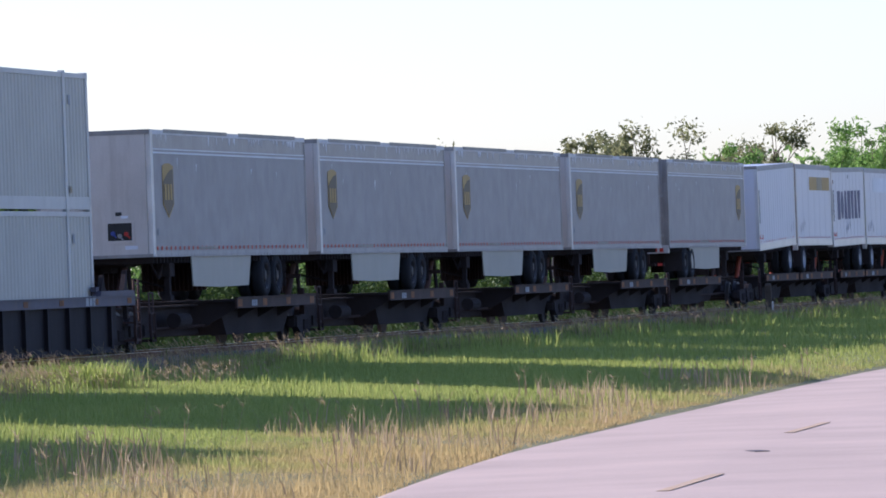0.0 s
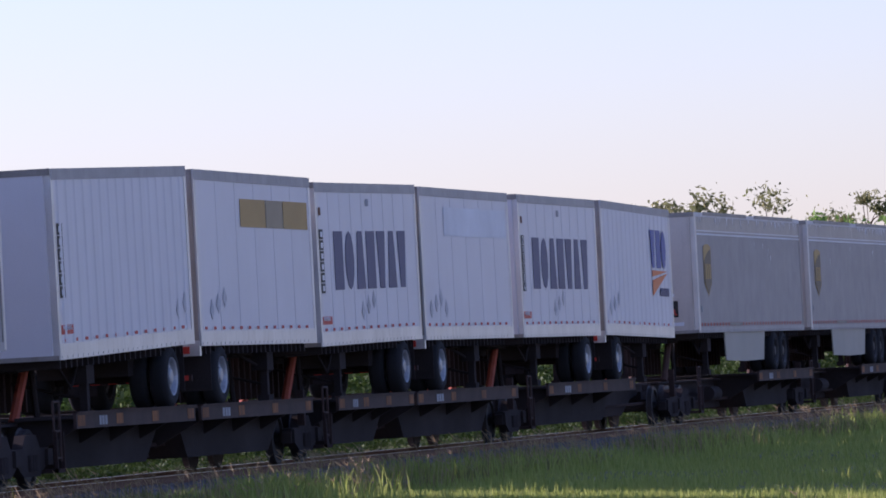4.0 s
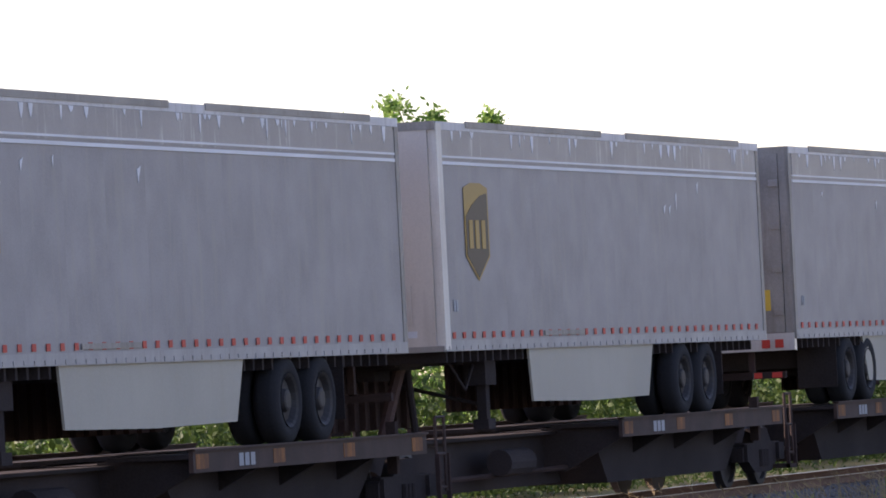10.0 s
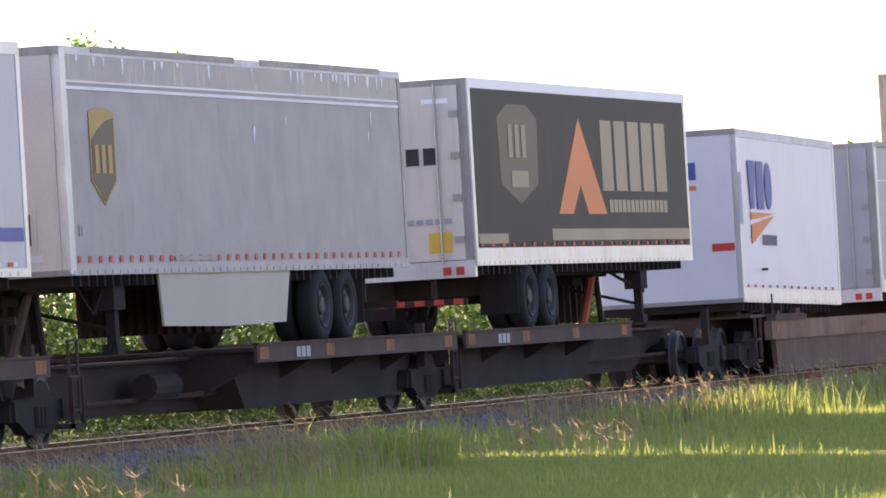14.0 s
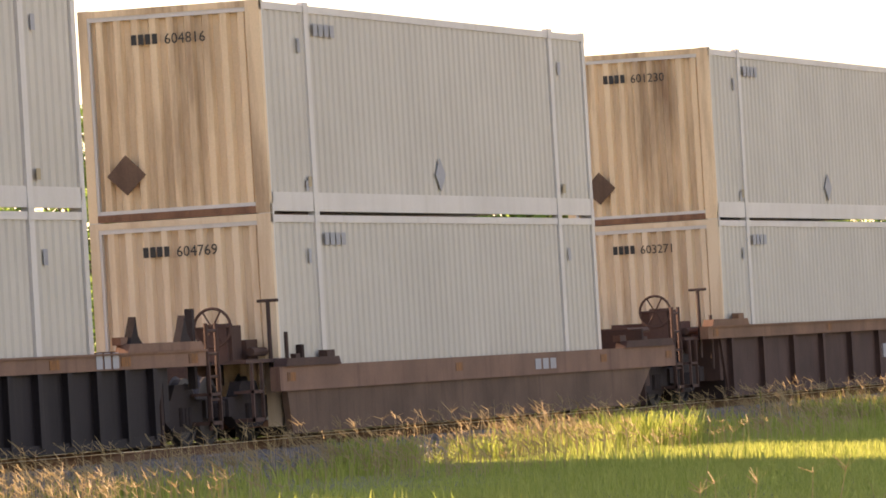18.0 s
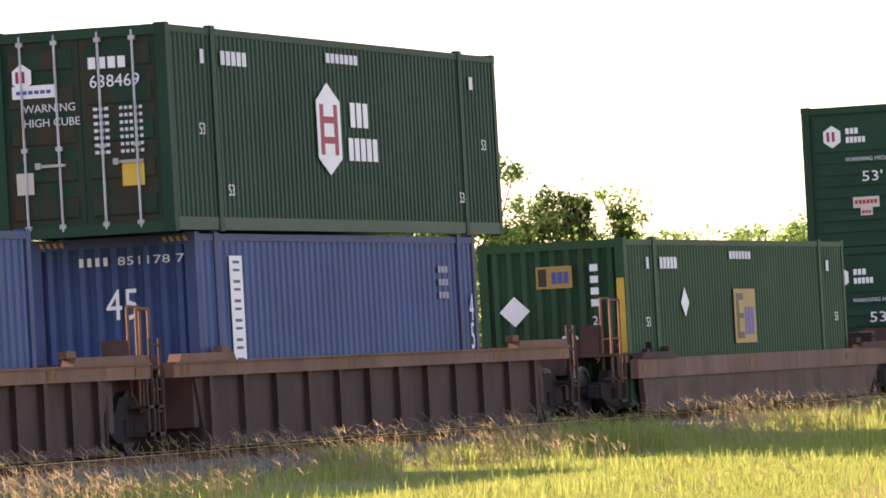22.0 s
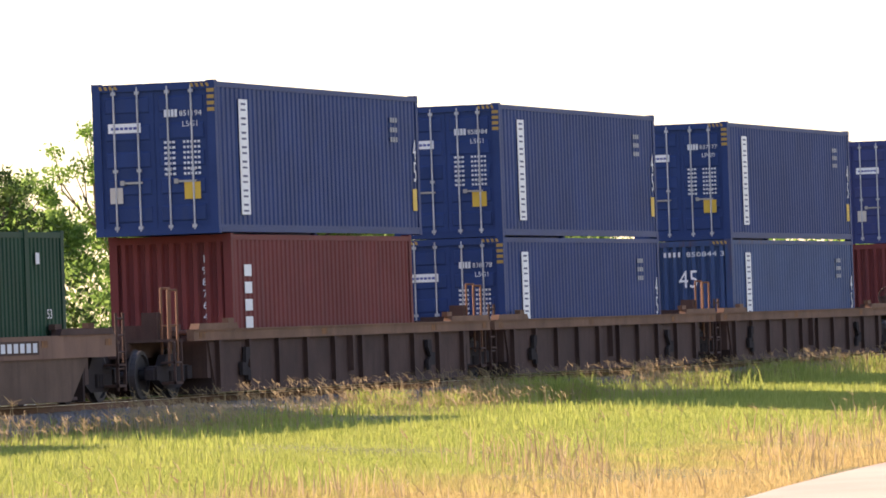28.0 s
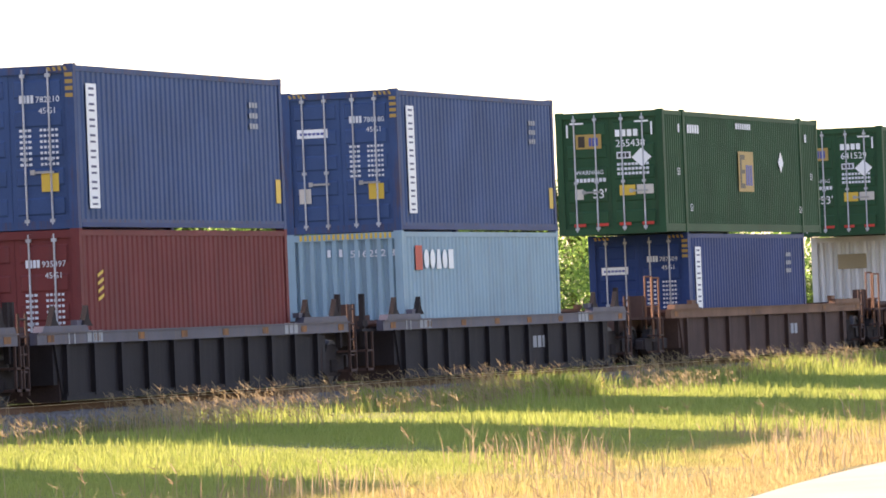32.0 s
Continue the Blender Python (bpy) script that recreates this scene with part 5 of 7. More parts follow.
    if style == "ribbed" and sill == "brown_sill" and ribs == 10:
        for px, way in ((2.9, 1), (n - 4.3, -1)):
            part("lever_bracket", lambda bm: prism(bm, [(px, 0.52), (px + way * 0.32, 0.52), (px + way * 0.32, 0.42), (px + way * 0.5, 0.42), (px + way * 0.5, 0.62), (px + way * 0.3, 0.7), (px + way * 0.5, 0.9), (px + way * 0.5, 1.05), (px + way * 0.25, 1.05), (px + way * 0.2, 0.75), (px, 0.78)], -1.5, -1.43), "grime", r, "dark angular lever bracket")
        part("centre_post", lambda bm: box(bm, n * 0.5 - 0.07, n * 0.5 + 0.07, -1.52, -1.4, 0.5, 1.2), paint, r)
    y = -1.505
    if paint == "black_car":
        for px in (0.7, n - 1.0, 2.45, n - 2.9):
            part("corner_guide", shared("corner_guide", lambda bm: prism(bm, [(0, 0), (0.5, 0), (0.32, 0.12), (0.26, 0.36), (0.12, 0.16)], -0.05, 0.05), "grime"), "grime", r, "black upright guide fin", at=pose(px, -1.45, 1.5))
        for px in (-0.45, n + 0.3):
            part("stanchion", shared("stanchion", lambda bm: (box(bm, -0.05, 0.05, -0.05, 0.05, 0.9, 1.95), box(bm, -0.16, 0.16, -0.06, 0.06, 1.3, 1.42)), "grime"), "grime", r, at=pose(px, -1.2, 0))
        patch = shared("sill_reflector", lambda bm: side_bars(bm, 0, 0.35, 1.24, 1.36, 1, y, 0.0), "orange")
        for k in range(8):
            part("reflector", patch, "orange", r, "worn orange side reflector", at=pose(0.5 + k * (n - 1.2) / 7, 0, 0))
        part("marking", lambda bm: (side_bars(bm, 2.6, 3.5, 1.22, 1.42, 3, y), side_bars(bm, n - 4.2, n - 3.3, 1.22, 1.42, 3, y), side_bars(bm, 1.6, 2.2, 1.2, 1.4, 2, y, 0.8)), "grey_ink", r)
    else:
        zr = 1.24 if style == "ribbed" else top - 0.2
        patch = shared("sill_reflector_" + style + str(high), lambda bm: side_bars(bm, 0, 0.35, zr, zr + 0.12, 1, y, 0.0), "orange")
        for k in (0, 2, 4, 5):
            part("reflector", patch, "orange", r, "worn orange side reflector", at=pose(0.3 + k * (n - 0.9) / 5, 0, 0))
    if marks == "graffiti":
        rng = random.Random(4)
        def blob(bm, cx, cz, rx, rz, yy):
            prism(bm, [(cx + math.cos(k * 0.628) * rx * rng.uniform(0.6, 1.15), cz + math.sin(k * 0.628) * rz * rng.uniform(0.7, 1.1)) for k in range(10)], yy - 0.004, yy)
        for x_, z_, yy in [(3.0 + k * 0.5, 1.26, y - 0.006 * (k % 3)) for k in range(8)] + [(3.1 + k * 0.5, 0.74, -1.462 - 0.006 * (k % 3)) for k in range(7)] + [(9.4 + k * 0.5, 1.26, y - 0.006 * (k % 3)) for k in range(6)] + [(9.9 + k * 0.5, 0.72, -1.462 - 0.006 * (k % 3)) for k in range(4)]:
            part("paint_scrawl", lambda bm: blob(bm, x_, z_ - (0.09 if z_ > 1 else 0.1), 0.46, 0.18 if z_ > 1 else 0.3, yy), "scrawl", r, "faded white graffiti")
    elif marks == "number":
        part("number_panel", lambda bm: side_bars(bm, n * 0.56, n * 0.77, 1.06, 1.3, 1, y, 0.0), "brown_car", r)
        part("marking", lambda bm: side_bars(bm, n * 0.57, n * 0.77, 1.1, 1.26, 11, y - 0.005, 0.35), "faded_white", r)
    elif marks:
        part("marking", lambda bm: side_bars(bm, n * 0.6, n * 0.66, 0.7 if style == "ribbed" else 0.88, 0.95 if style == "ribbed" else 1.04, 3, -1.41 if style == "ribbed" else y), "grey_ink", r)
    return riding(r, x0, 0)


def spine_car(x0, x1, strips, hitches, left_truck=True, right_truck=False, label="black and rust-brown articulated spine car for road trailers", colour="brown_car"):
    """One unit of a spine car: beam, wheel decks, hitches and truck."""
    n = x1 - x0
    r = tagged(new("spine_car"), label, "railcar", "spine cars")
    part("centre_beam", lambda bm: prism(bm, [(-0.3, 0.95), (1.2, 0.8), (2.4, 0.45), (n - 2.4, 0.45), (n - 1.2, 0.8), (n + 0.3, 0.95), (n + 0.3, 1.12), (-0.3, 1.12)], -0.32, 0.32), "grime", r)
    part("beam_flange", lambda bm: box(bm, 0, n, -0.5, 0.5, 1.1, 1.14), "grime", r)
    for a, b in strips:
        a, b = a - x0, b - x0
        for s in (-1, 1):
            part("wheel_deck", lambda bm: (box(bm, a, b, s * 0.5, s * 1.42, 1.17, 1.22),), "grime", r)
            d = part("deck_edge", lambda bm: (box(bm, a, b, s * 1.42, s * 1.47, 1.02, 1.27), box(bm, a, b, s * 1.40, s * 1.50, 1.25, 1.275)), "deck_edge", r, "rusty deck edge with orange patches")
            if s < 0:
                patch = shared("reflector", lambda bm: side_bars(bm, 0, 0.4, 1.06, 1.22, 1, -1.472, 0.0), "orange")
                for p in (0.01, 0.32, 0.62, 0.93):
                    part("reflector", patch, "orange", d, "worn orange patch", at=pose(a + p * (b - a), 0, 0))
                part("marking", lambda bm: side_bars(bm, a + 0.18 * (b - a), a + 0.25 * (b - a), 1.06, 1.2, 3, -1.472), "grey_ink", d)
            for k in range(4):
                part("deck_bracket", shared("deck_bracket", lambda bm: prism_end(bm, [(0.3, 0.6), (0.3, 1.17), (1.4, 1.17), (1.4, 1.02), (0.6, 0.6)], -0.05, 0.05), "grime"), "grime", r, at=pose(a + k * (b - a) / 4 + 0.25, 0, 0) @ Matrix.Diagonal((1, s, 1, 1)))
        part("belly", lambda bm: prism(bm, [(a + 0.3, 1.15), (b - 0.2, 1.15), (b - 1.3, 0.42), (a + 1.0, 0.42)], -0.95, 0.95), "grime", r)
    for k, hx in enumerate(hitches):
        p = hx - x0
        hh = part("hitch", lambda bm: (box(bm, p - 0.45, p + 0.45, -0.5, 0.5, 2.02, 2.14), box(bm, p - 0.3, p + 0.3, -0.12, 0.12, 1.9, 2.06)), "grime", r)
        part("hitch_wall", lambda bm: box(bm, p - 1.9, p + 2.3, 0.28, 0.34, 1.3, 2.16), "brown_grime", hh, "ribbed dark brown stanchion side")
        for j in range(10):
            part("hitch_rib", shared("hitch_rib", lambda bm: box(bm, 0, 0.08, 0.2, 0.279, 1.3, 2.16), "brown_grime"), "brown_grime", hh, at=pose(p - 1.85 + j * 0.42, 0, 0))
        for y in (-0.38, 0.38):
            part("hitch_strut", lambda bm: tube(bm, (p - 0.1, y, 2.04), (p - 0.95, y, 1.14), 0.08), colour, hh)
            part("hitch_leg", lambda bm: tube(bm, (p + 0.2, y, 2.04), (p + 0.45, y, 1.14), 0.05), "grime", hh)
    part("side_post", lambda bm: box(bm, n - 0.45, n - 0.33, -1.2, -1.08, 0.8, 1.42), "brown_grime", r)
    part("grab_iron", lambda bm: (tube(bm, (0.6, -1.3, 0.55), (0.6, -1.3, 1.45), 0.022), tube(bm, (0.95, -1.3, 0.55), (0.95, -1.3, 1.45), 0.022), tube(bm, (0.6, -1.3, 0.6), (0.95, -1.3, 0.6), 0.018), tube(bm, (0.6, -1.3, 1.0), (0.95, -1.3, 1.0), 0.018), tube(bm, (0.6, -1.3, 1.44), (0.95, -1.3, 1.44), 0.018)), "deck_edge", r, "narrow grab ladder")
    part("step_box", lambda bm: (box(bm, 0.55, 1.0, -1.35, -1.05, 0.38, 0.44), box(bm, 0.55, 0.6, -1.35, -1.3, 0.38, 1.0), box(bm, 0.95, 1.0, -1.35, -1.3, 0.38, 1.0)), "brown_grime", r)
    part("brake_pipe", lambda bm: (tube(bm, (0.5, -0.62, 0.62), (n - 0.5, -0.62, 0.7), 0.035, 6),), "brown_grime", r)
    part("air_tank", lambda bm: tube(bm, (n * 0.3, -0.75, 0.8), (n * 0.3 + 1.1, -0.75, 0.8), 0.17, 12), "grime", r)
    if left_truck:
        bogie(r, 0.0)
    if right_truck:
        bogie(r, n)
    return riding(r, x0, 0)


# ---- the train, from its head to its tail ----
LOW, HIGH = 0.33, 3.22

for k, number in enumerate(("603512", "604290", "603688")):
    x = -312.2 + k * 23.1
    well_car(x - 2.0, x + 19.0, "ribbed", "black_car", "blue_sill", 11)
    grey_box(x, LOW, number, False, True)
    grey_box(x, HIGH, number, False, True)
well_car(-242.8, -221.8, "ribbed", "black_car", "blue_sill", 11, right_truck=True)
grey_box(-240.6, LOW, "604118", False, True)
grey_box(-240.6, HIGH, "603907", False, True)

for k, x in enumerate((-219.2, -202.5, -185.9, -169.2)):
    spine_car(x - 1.2, x + 15.5, [(x + 7.0, x + 15.1)], [x + 1.1], left_truck=True)
    shield_trailer(x, number=k == 0)
spine_car(-153.7, -136.9, [(-151.8, -143.6)], [-138.0], left_truck=True, right_truck=True)
shield_trailer(-152.4, rev=True)


def faint_scuffs(r, L, a, b):
    part("scuff", lambda bm: [prism(bm, [(a + k * 0.45, 1.55 + 0.1 * (k % 3)), (a + k * 0.45 + 0.14, 1.4 + 0.1 * (k % 3)), (a + k * 0.45 + 0.28, 1.55 + 0.1 * (k % 3)), (a + k * 0.45 + 0.14, 1.74 + 0.1 * (k % 3))], -1.306, -1.302) for k in range(b)], "scuff_ink", r, "worn diamond placard marks")


def wordmark(r, x0, x1, z0, z1, count, ink, y=-1.302, shapes="b"):
    """A name as heavy plain blocks: b a bar, u tapering up, d tapering down, o rounded."""
    step = (x1 - x0) / count
    for k in range(count):
        a, w, m = x0 + k * step, step * 0.8, shapes[k % len(shapes)]
        if m == "o":
            pts = [(a + w / 2 + math.cos(t * 0.5236) * w / 2, (z0 + z1) / 2 + math.sin(t * 0.5236) * (z1 - z0) / 2) for t in range(12)]
        else:
            q, v = {"u": (0.22, 0.0), "d": (0.0, 0.22)}.get(m, (0.0, 0.0))
            pts = [(a + w * v, z0), (a + w - w * v, z0), (a + w - w * q, z1), (a + w * q, z1)]
        part("name_block", lambda bm: prism(bm, pts, y - 0.005, y), ink, r)


def number_strip(r, x, digits=""):
    """Black tiles up the nose corner, with the fleet number or plain bars."""
    for k in range(6):
        z = 2.86 - k * 0.19
        part("number_tile", shared("number_tile", lambda bm: side_bars(bm, 0, 0.3, 0, 0.175, 1, -1.302, 0.0), "black_ink"), "black_ink", r, at=pose(x, 0, z))
        if digits:
            side_text(digits[k], 0.2, x + 0.08, z + 0.02, "white", r, -1.311, wide=1.1)
    if not digits:
        part("marking", lambda bm: [side_bars(bm, x + 0.07, x + 0.23, 1.95 + k * 0.19, 2.04 + k * 0.19, 1, -1.311, 0.0) for k in range(6)], "faded_white", r)
    part("warning_label", lambda bm: side_bars(bm, x - 0.05, x + 0.7, 1.36, 1.5, 1, -1.302, 0.0), "red_ink", r, "red warning label")
    side_text("WARNING", 0.11, x + 0.02, 1.42, "white", r, -1.311)


def plain_marks(r, L):
    faint_scuffs(r, L, L - 1.1, 2)
    part("hinge", lambda bm: box(bm, -0.05, -0.04, 0.2, 0.7, 1.5, 1.62), "red_ink", r)
    part("vent", lambda bm: box(bm, -0.06, -0.04, 0.6, 1.0, 1.1, 1.4), "black_ink", r)
    number_strip(r, 0.2)


def yellow_marks(r, L):
    for a, b in ((3.1, 4.9), (6.2, 8.0)):
        part("name_panel", lambda bm: side_bars(bm, a, b, 2.95, 3.42, 1, -1.302, 0.0), "ochre", r, "faded yellow painted-over name panel")
    part("name_panel", lambda bm: (side_bars(bm, 4.95, 6.15, 2.95, 3.42, 1, -1.302, 0.0),), "tan_ink", r)
    faint_scuffs(r, L, 0.7, 3)


def name_marks(r, L, digits=""):
    wordmark(r, 1.3, 7.4, 1.96, 3.0, 7, "navy_ink", shapes="boubdud")
    faint_scuffs(r, L, 3.3, 3)
    number_strip(r, 0.18, digits)
    part("side_light", lambda bm: side_bars(bm, 0.22, 0.38, 3.28, 3.42, 1, -1.303, 0.0), "rust_foot", r, "small rusty marker light")
    part("vent", lambda bm: side_bars(bm, 4.0, 4.25, 3.45, 3.58, 1, -1.302, 0.0), "grey_ink", r)


def blank_marks(r, L):
    part("name_panel", lambda bm: side_bars(bm, 2.1, 8.0, 2.95, 3.5, 1, -1.301, 0.0), "faded_white", r, "paler repainted panel")
    faint_scuffs(r, L, 0.5, 4)


def arrow_marks(r, L, x=5.6, dz=0.0):
    wordmark(r, x, x + 2.0, 2.52 + dz, 3.36 + dz, 3, "blue_ink", -1.314, shapes="dbo")
    part("emblem", lambda bm: (prism(bm, [(x + 0.1, 2.32 + dz), (x + 2.0, 2.46 + dz), (x + 0.1, 2.46 + dz)], -1.319, -1.314), prism(bm, [(x + 0.1, 2.24 + dz), (x + 1.95, 2.42 + dz), (x + 0.1, 1.9 + dz)], -1.319, -1.314)), "orange_ink", r, "orange arrow emblem under a blue name")
    wordmark(r, x + 1.0, x + 2.1, 1.9 + dz, 2.08 + dz, 7, "navy_ink", -1.314)


def arrow_tail(r, L):
    arrow_marks(r, L, 5.7)
    faint_scuffs(r, L, 0.6, 3)


spine_car(-135.3, -117.5, [(-134.0, -126.7), (-126.3, -118.4)], [-132.7, -120.1], colour="red_iron", label="black articulated spine car under two short trailers")
pup(-134.1, False, "trailer_white", "white ribbed short trailer with a blank side", plain_marks, 16, z=1.08, ry=-1.4)
pup(-125.4, True, "trailer_white", "white smooth short trailer with a yellow name panel", yellow_marks, 6)
spine_car(-117.5, -99.3, [(-116.4, -110.2), (-109.9, -100.5)], [-115.0, -103.1], colour="red_iron")
pup(-116.7, False, "trailer_white", "white ribbed short trailer with a dark name", name_marks, 9, z=1.17, ry=-0.65)
pup(-108.1, True, "trailer_white", "white smooth short trailer with a repainted side", blank_marks, 6)
spine_car(-99.3, -81.0, [(-97.4, -87.7)], [-97.2, -84.7], right_truck=True, colour="red_iron")
pup(-98.8, False, "trailer_white", "white ribbed short trailer with a dark name", lambda r, L: name_marks(r, L, "202586"), 9)
pup(-89.9, True, "trailer_white", "white ribbed short trailer with an orange arrow", arrow_tail, 16, z=1.25, ry=0.75)

for k, x in enumerate((-78.3, -61.8, -45.1, -28.3)):
    spine_car(x - 1.2, x + 15.4, [(x + 7.0, x + 15.3)], [x + 1.1], left_truck=True)
    shield_trailer(x)
spine_car(-12.8, 4.9, [(-9.8, -2.4)], [3.2], left_truck=True, right_truck=True)
shield_trailer(-11.3, rev=True)


def long_trailer(x, L, paint, label, marks, **more):
    r = trailer("road_trailer", label, L, paint, **more)
    marks(r, L)
    return riding(r, x, 1.24)


def green_name(r, L):
    wordmark(r, 4.7, 11.2, 2.32, 3.02, 10, "green_ink", shapes="b")
    part("emblem", lambda bm: (side_bars(bm, 3.3, 4.45, 2.86, 3.04, 1, -1.302, 0.0), prism(bm, [(3.7, 2.5), (4.35, 2.86), (4.05, 2.86), (3.4, 2.5)], -1.306, -1.302)), "green_ink", r, "green and red square emblem")
    part("emblem", lambda bm: prism(bm, [(3.3, 2.32), (4.45, 2.32), (4.45, 2.72), (4.0, 2.55), (3.3, 2.42)], -1.306, -1.302), "red_ink", r)
    part("marking", lambda bm: side_bars(bm, 13.0, 14.9, 1.42, 1.56, 9, -1.302), "grey_ink", r)
    part("scuff", lambda bm: prism(bm, [(7.9, 1.72), (8.1, 1.5), (8.3, 1.72), (8.1, 1.94)], -1.306, -1.302), "grey_ink", r)
    part("name_mark", lambda bm: end_bars(bm, -0.1, -0.75, 2.6, 2.75, 3, -0.045), "white", r)
    part("nose_unit", lambda bm: box(bm, -0.12, -0.03, -0.98, -0.55, 1.55, 1.95), "dirty_alu", r, "grey service hatch on the nose")
    part("connector_box", lambda bm: box(bm, -0.2, -0.03, -0.55, -0.1, 1.15, 1.4), "steel", r, "metal connector box on the nose")
    part("sticker", lambda bm: box(bm, -0.05, -0.04, -0.95, -0.7, 1.2, 1.42), "white", r)
    part("front_post", lambda bm: box(bm, -0.02, 0.3, -1.312, -1.2, 1.0, 3.74), "pale_post", r, "cream front corner post")
    part("skirt_edge", lambda bm: box(bm, 3.3, 10.4, -1.27, -1.262, 0.42, 0.58), "rail_grey", r, "grey lower edge of the skirt")


def sign_panel(r, x0, x1, z0, z1, ink="blue_ink"):
    part("name_panel", lambda bm: side_bars(bm, x0, x1, z0, z1, 1, -1.302, 0.0), ink, r, "blue panel with a white name in blocks")
    part("name_mark", lambda bm: (side_bars(bm, x0 + 0.25, (x0 + x1) / 2 - 0.1, z0 + 0.12, z1 - 0.1, 7, -1.307, 0.3, 0.08), side_bars(bm, (x0 + x1) / 2 + 0.1, x1 - 0.15, z0 + 0.12, z1 - 0.1, 7, -1.307, 0.55, 0.08)), "faded_white", r)


def dark_express(r, L):
    sign_panel(r, 0.3, 5.3, 2.88, 3.42, "navy_ink")
    part("lower_band", lambda bm: side_bars(bm, 0.2, L - 0.15, 1.34, 1.48, 1, -1.302, 0.0), "white", r, "white band along the foot of the side")
    part("lower_panel", lambda bm: side_bars(bm, 0.2, L - 0.15, 1.1, 1.28, 1, -1.301, 0.0), "dirty_alu", r)
    part("scuff", lambda bm: side_bars(bm, 7.8, 8.5, 1.6, 1.95, 3, -1.303, 0.5, 0.1), "faded_white", r)


def silver_express(r, L):
    sign_panel(r, 0.35, 5.2, 2.82, 3.38)
    part("lower_band", lambda bm: (side_bars(bm, 0.3, 5.8, 1.4, 1.56, 1, -1.302, 0.0), side_bars(bm, 8.6, L - 0.2, 1.4, 1.56, 1, -1.302, 0.0)), "blue_ink", r, "broken blue stripe along the foot of the side")
    part("marking", lambda bm: side_bars(bm, 5.9, 8.5, 1.42, 1.54, 14, -1.302), "grey_ink", r)
    part("scuff", lambda bm: side_bars(bm, 8.6, 9.7, 1.62, 2.0, 3, -1.303, 0.5, 0.12), "grey_ink", r)
    part("vent", lambda bm: [side_bars(bm, 1.4 + k * 2.3, 1.62 + k * 2.3, 3.42, 3.56, 1, -1.303, 0.0) for k in range(4)], "grey_ink", r)


def black_poster(r, L):
    part("poster_field", lambda bm: side_bars(bm, 0.15, L - 0.15, 1.22, 3.55, 1, -1.299, 0.0), "trailer_black", r, "black printed side with an orange triangle and tan name")
    part("emblem", lambda bm: (prism(bm, [(5.1, 1.75), (6.0, 1.75), (6.55, 2.2), (7.0, 1.75), (8.2, 1.75), (6.6, 3.25)], -1.307, -1.302),), "orange_ink", r, "large orange split triangle")
    wordmark(r, 8.0, 12.6, 2.12, 3.24, 5, "tan_ink", -1.303)
    wordmark(r, 8.4, 12.4, 1.78, 1.98, 14, "tan_ink", -1.303)
    part("crest", lambda bm: (prism(bm, [(1.7, 2.2), (2.8, 1.9), (3.9, 2.2), (4.0, 3.2), (3.4, 3.4), (2.2, 3.4), (1.6, 3.2)], -1.304, -1.301),), "brown_ink", r, "faint crest")
    part("crest_bar", lambda bm: (side_bars(bm, 2.2, 3.4, 2.6, 3.1, 3, -1.306, 0.4), side_bars(bm, 2.3, 3.3, 2.15, 2.4, 1, -1.306, 0.0)), "tan_ink", r)
    part("lower_band", lambda bm: (side_bars(bm, 0.2, 1.9, 1.3, 1.45, 1, -1.303, 0.0), side_bars(bm, 4.6, L - 0.2, 1.34, 1.52, 1, -1.303, 0.0)), "tan_ink", r)
    part("name_mark", lambda bm: end_bars(bm, 0.75, -0.85, 2.5, 2.75, 6, -0.036), "black_ink", r)
    part("marking", lambda bm: end_bars(bm, 0.3, -1.0, 1.62, 1.7, 9, -0.036), "grey_ink", r)
    part("sticker", lambda bm: box(bm, -0.042, -0.03, -0.95, -0.6, 1.2, 1.5), "yellow", r, "yellow sticker on a door")
    part("sticker", lambda bm: box(bm, -0.042, -0.03, -1.0, -0.6, 3.4, 3.47), "white", r)


spine_car(5.2, 23.6, [(15.2, 23.2)], [8.4], left_truck=True)
long_trailer(7.0, 16.1, "trailer_white", "white panelled trailer with a green name and dark green nose", green_name, nose="green_ink", rim="white", skirt_box=(3.0, 10.6), skirt_low=0.42, low_rail=0.1, top_mat="alu")
spine_car(23.6, 40.6, [(31.8, 40.0)], [25.4])
long_trailer(24.2, 16.05, "trailer_dark", "dull dark grey trailer with a blue sign panel", dark_express, nose="nose", rim="rim", skirt=False, low_rail=0.1, top_mat="white")
spine_car(40.6, 57.1, [(48.5, 56.5)], [42.4])
long_trailer(41.2, 15.3, "trailer_silver", "silver-blue trailer with a blue sign panel", silver_express, nose="nose", rim="rim", skirt=False, low_rail=0.1, top_mat="alu")
spine_car(57.1, 74.6, [(65.0, 75.0)], [59.1], left_truck=True)
shield_trailer(58.0)
spine_car(74.6, 92.7, [(75.5, 85.7)], [87.7], left_truck=True, right_truck=True, colour="red_iron")
long_trailer(77.0, 14.0, "trailer_black", "black printed trailer with cream doors and orange triangle", black_poster, rev=True, skirt=False, rim="rim_dark", doors="nose", top_mat="white", low_rail=0.26)

well_car(95.9, 115.1, "smooth", "brown_car", "grey_sill", gear="wheel", right_truck=False)


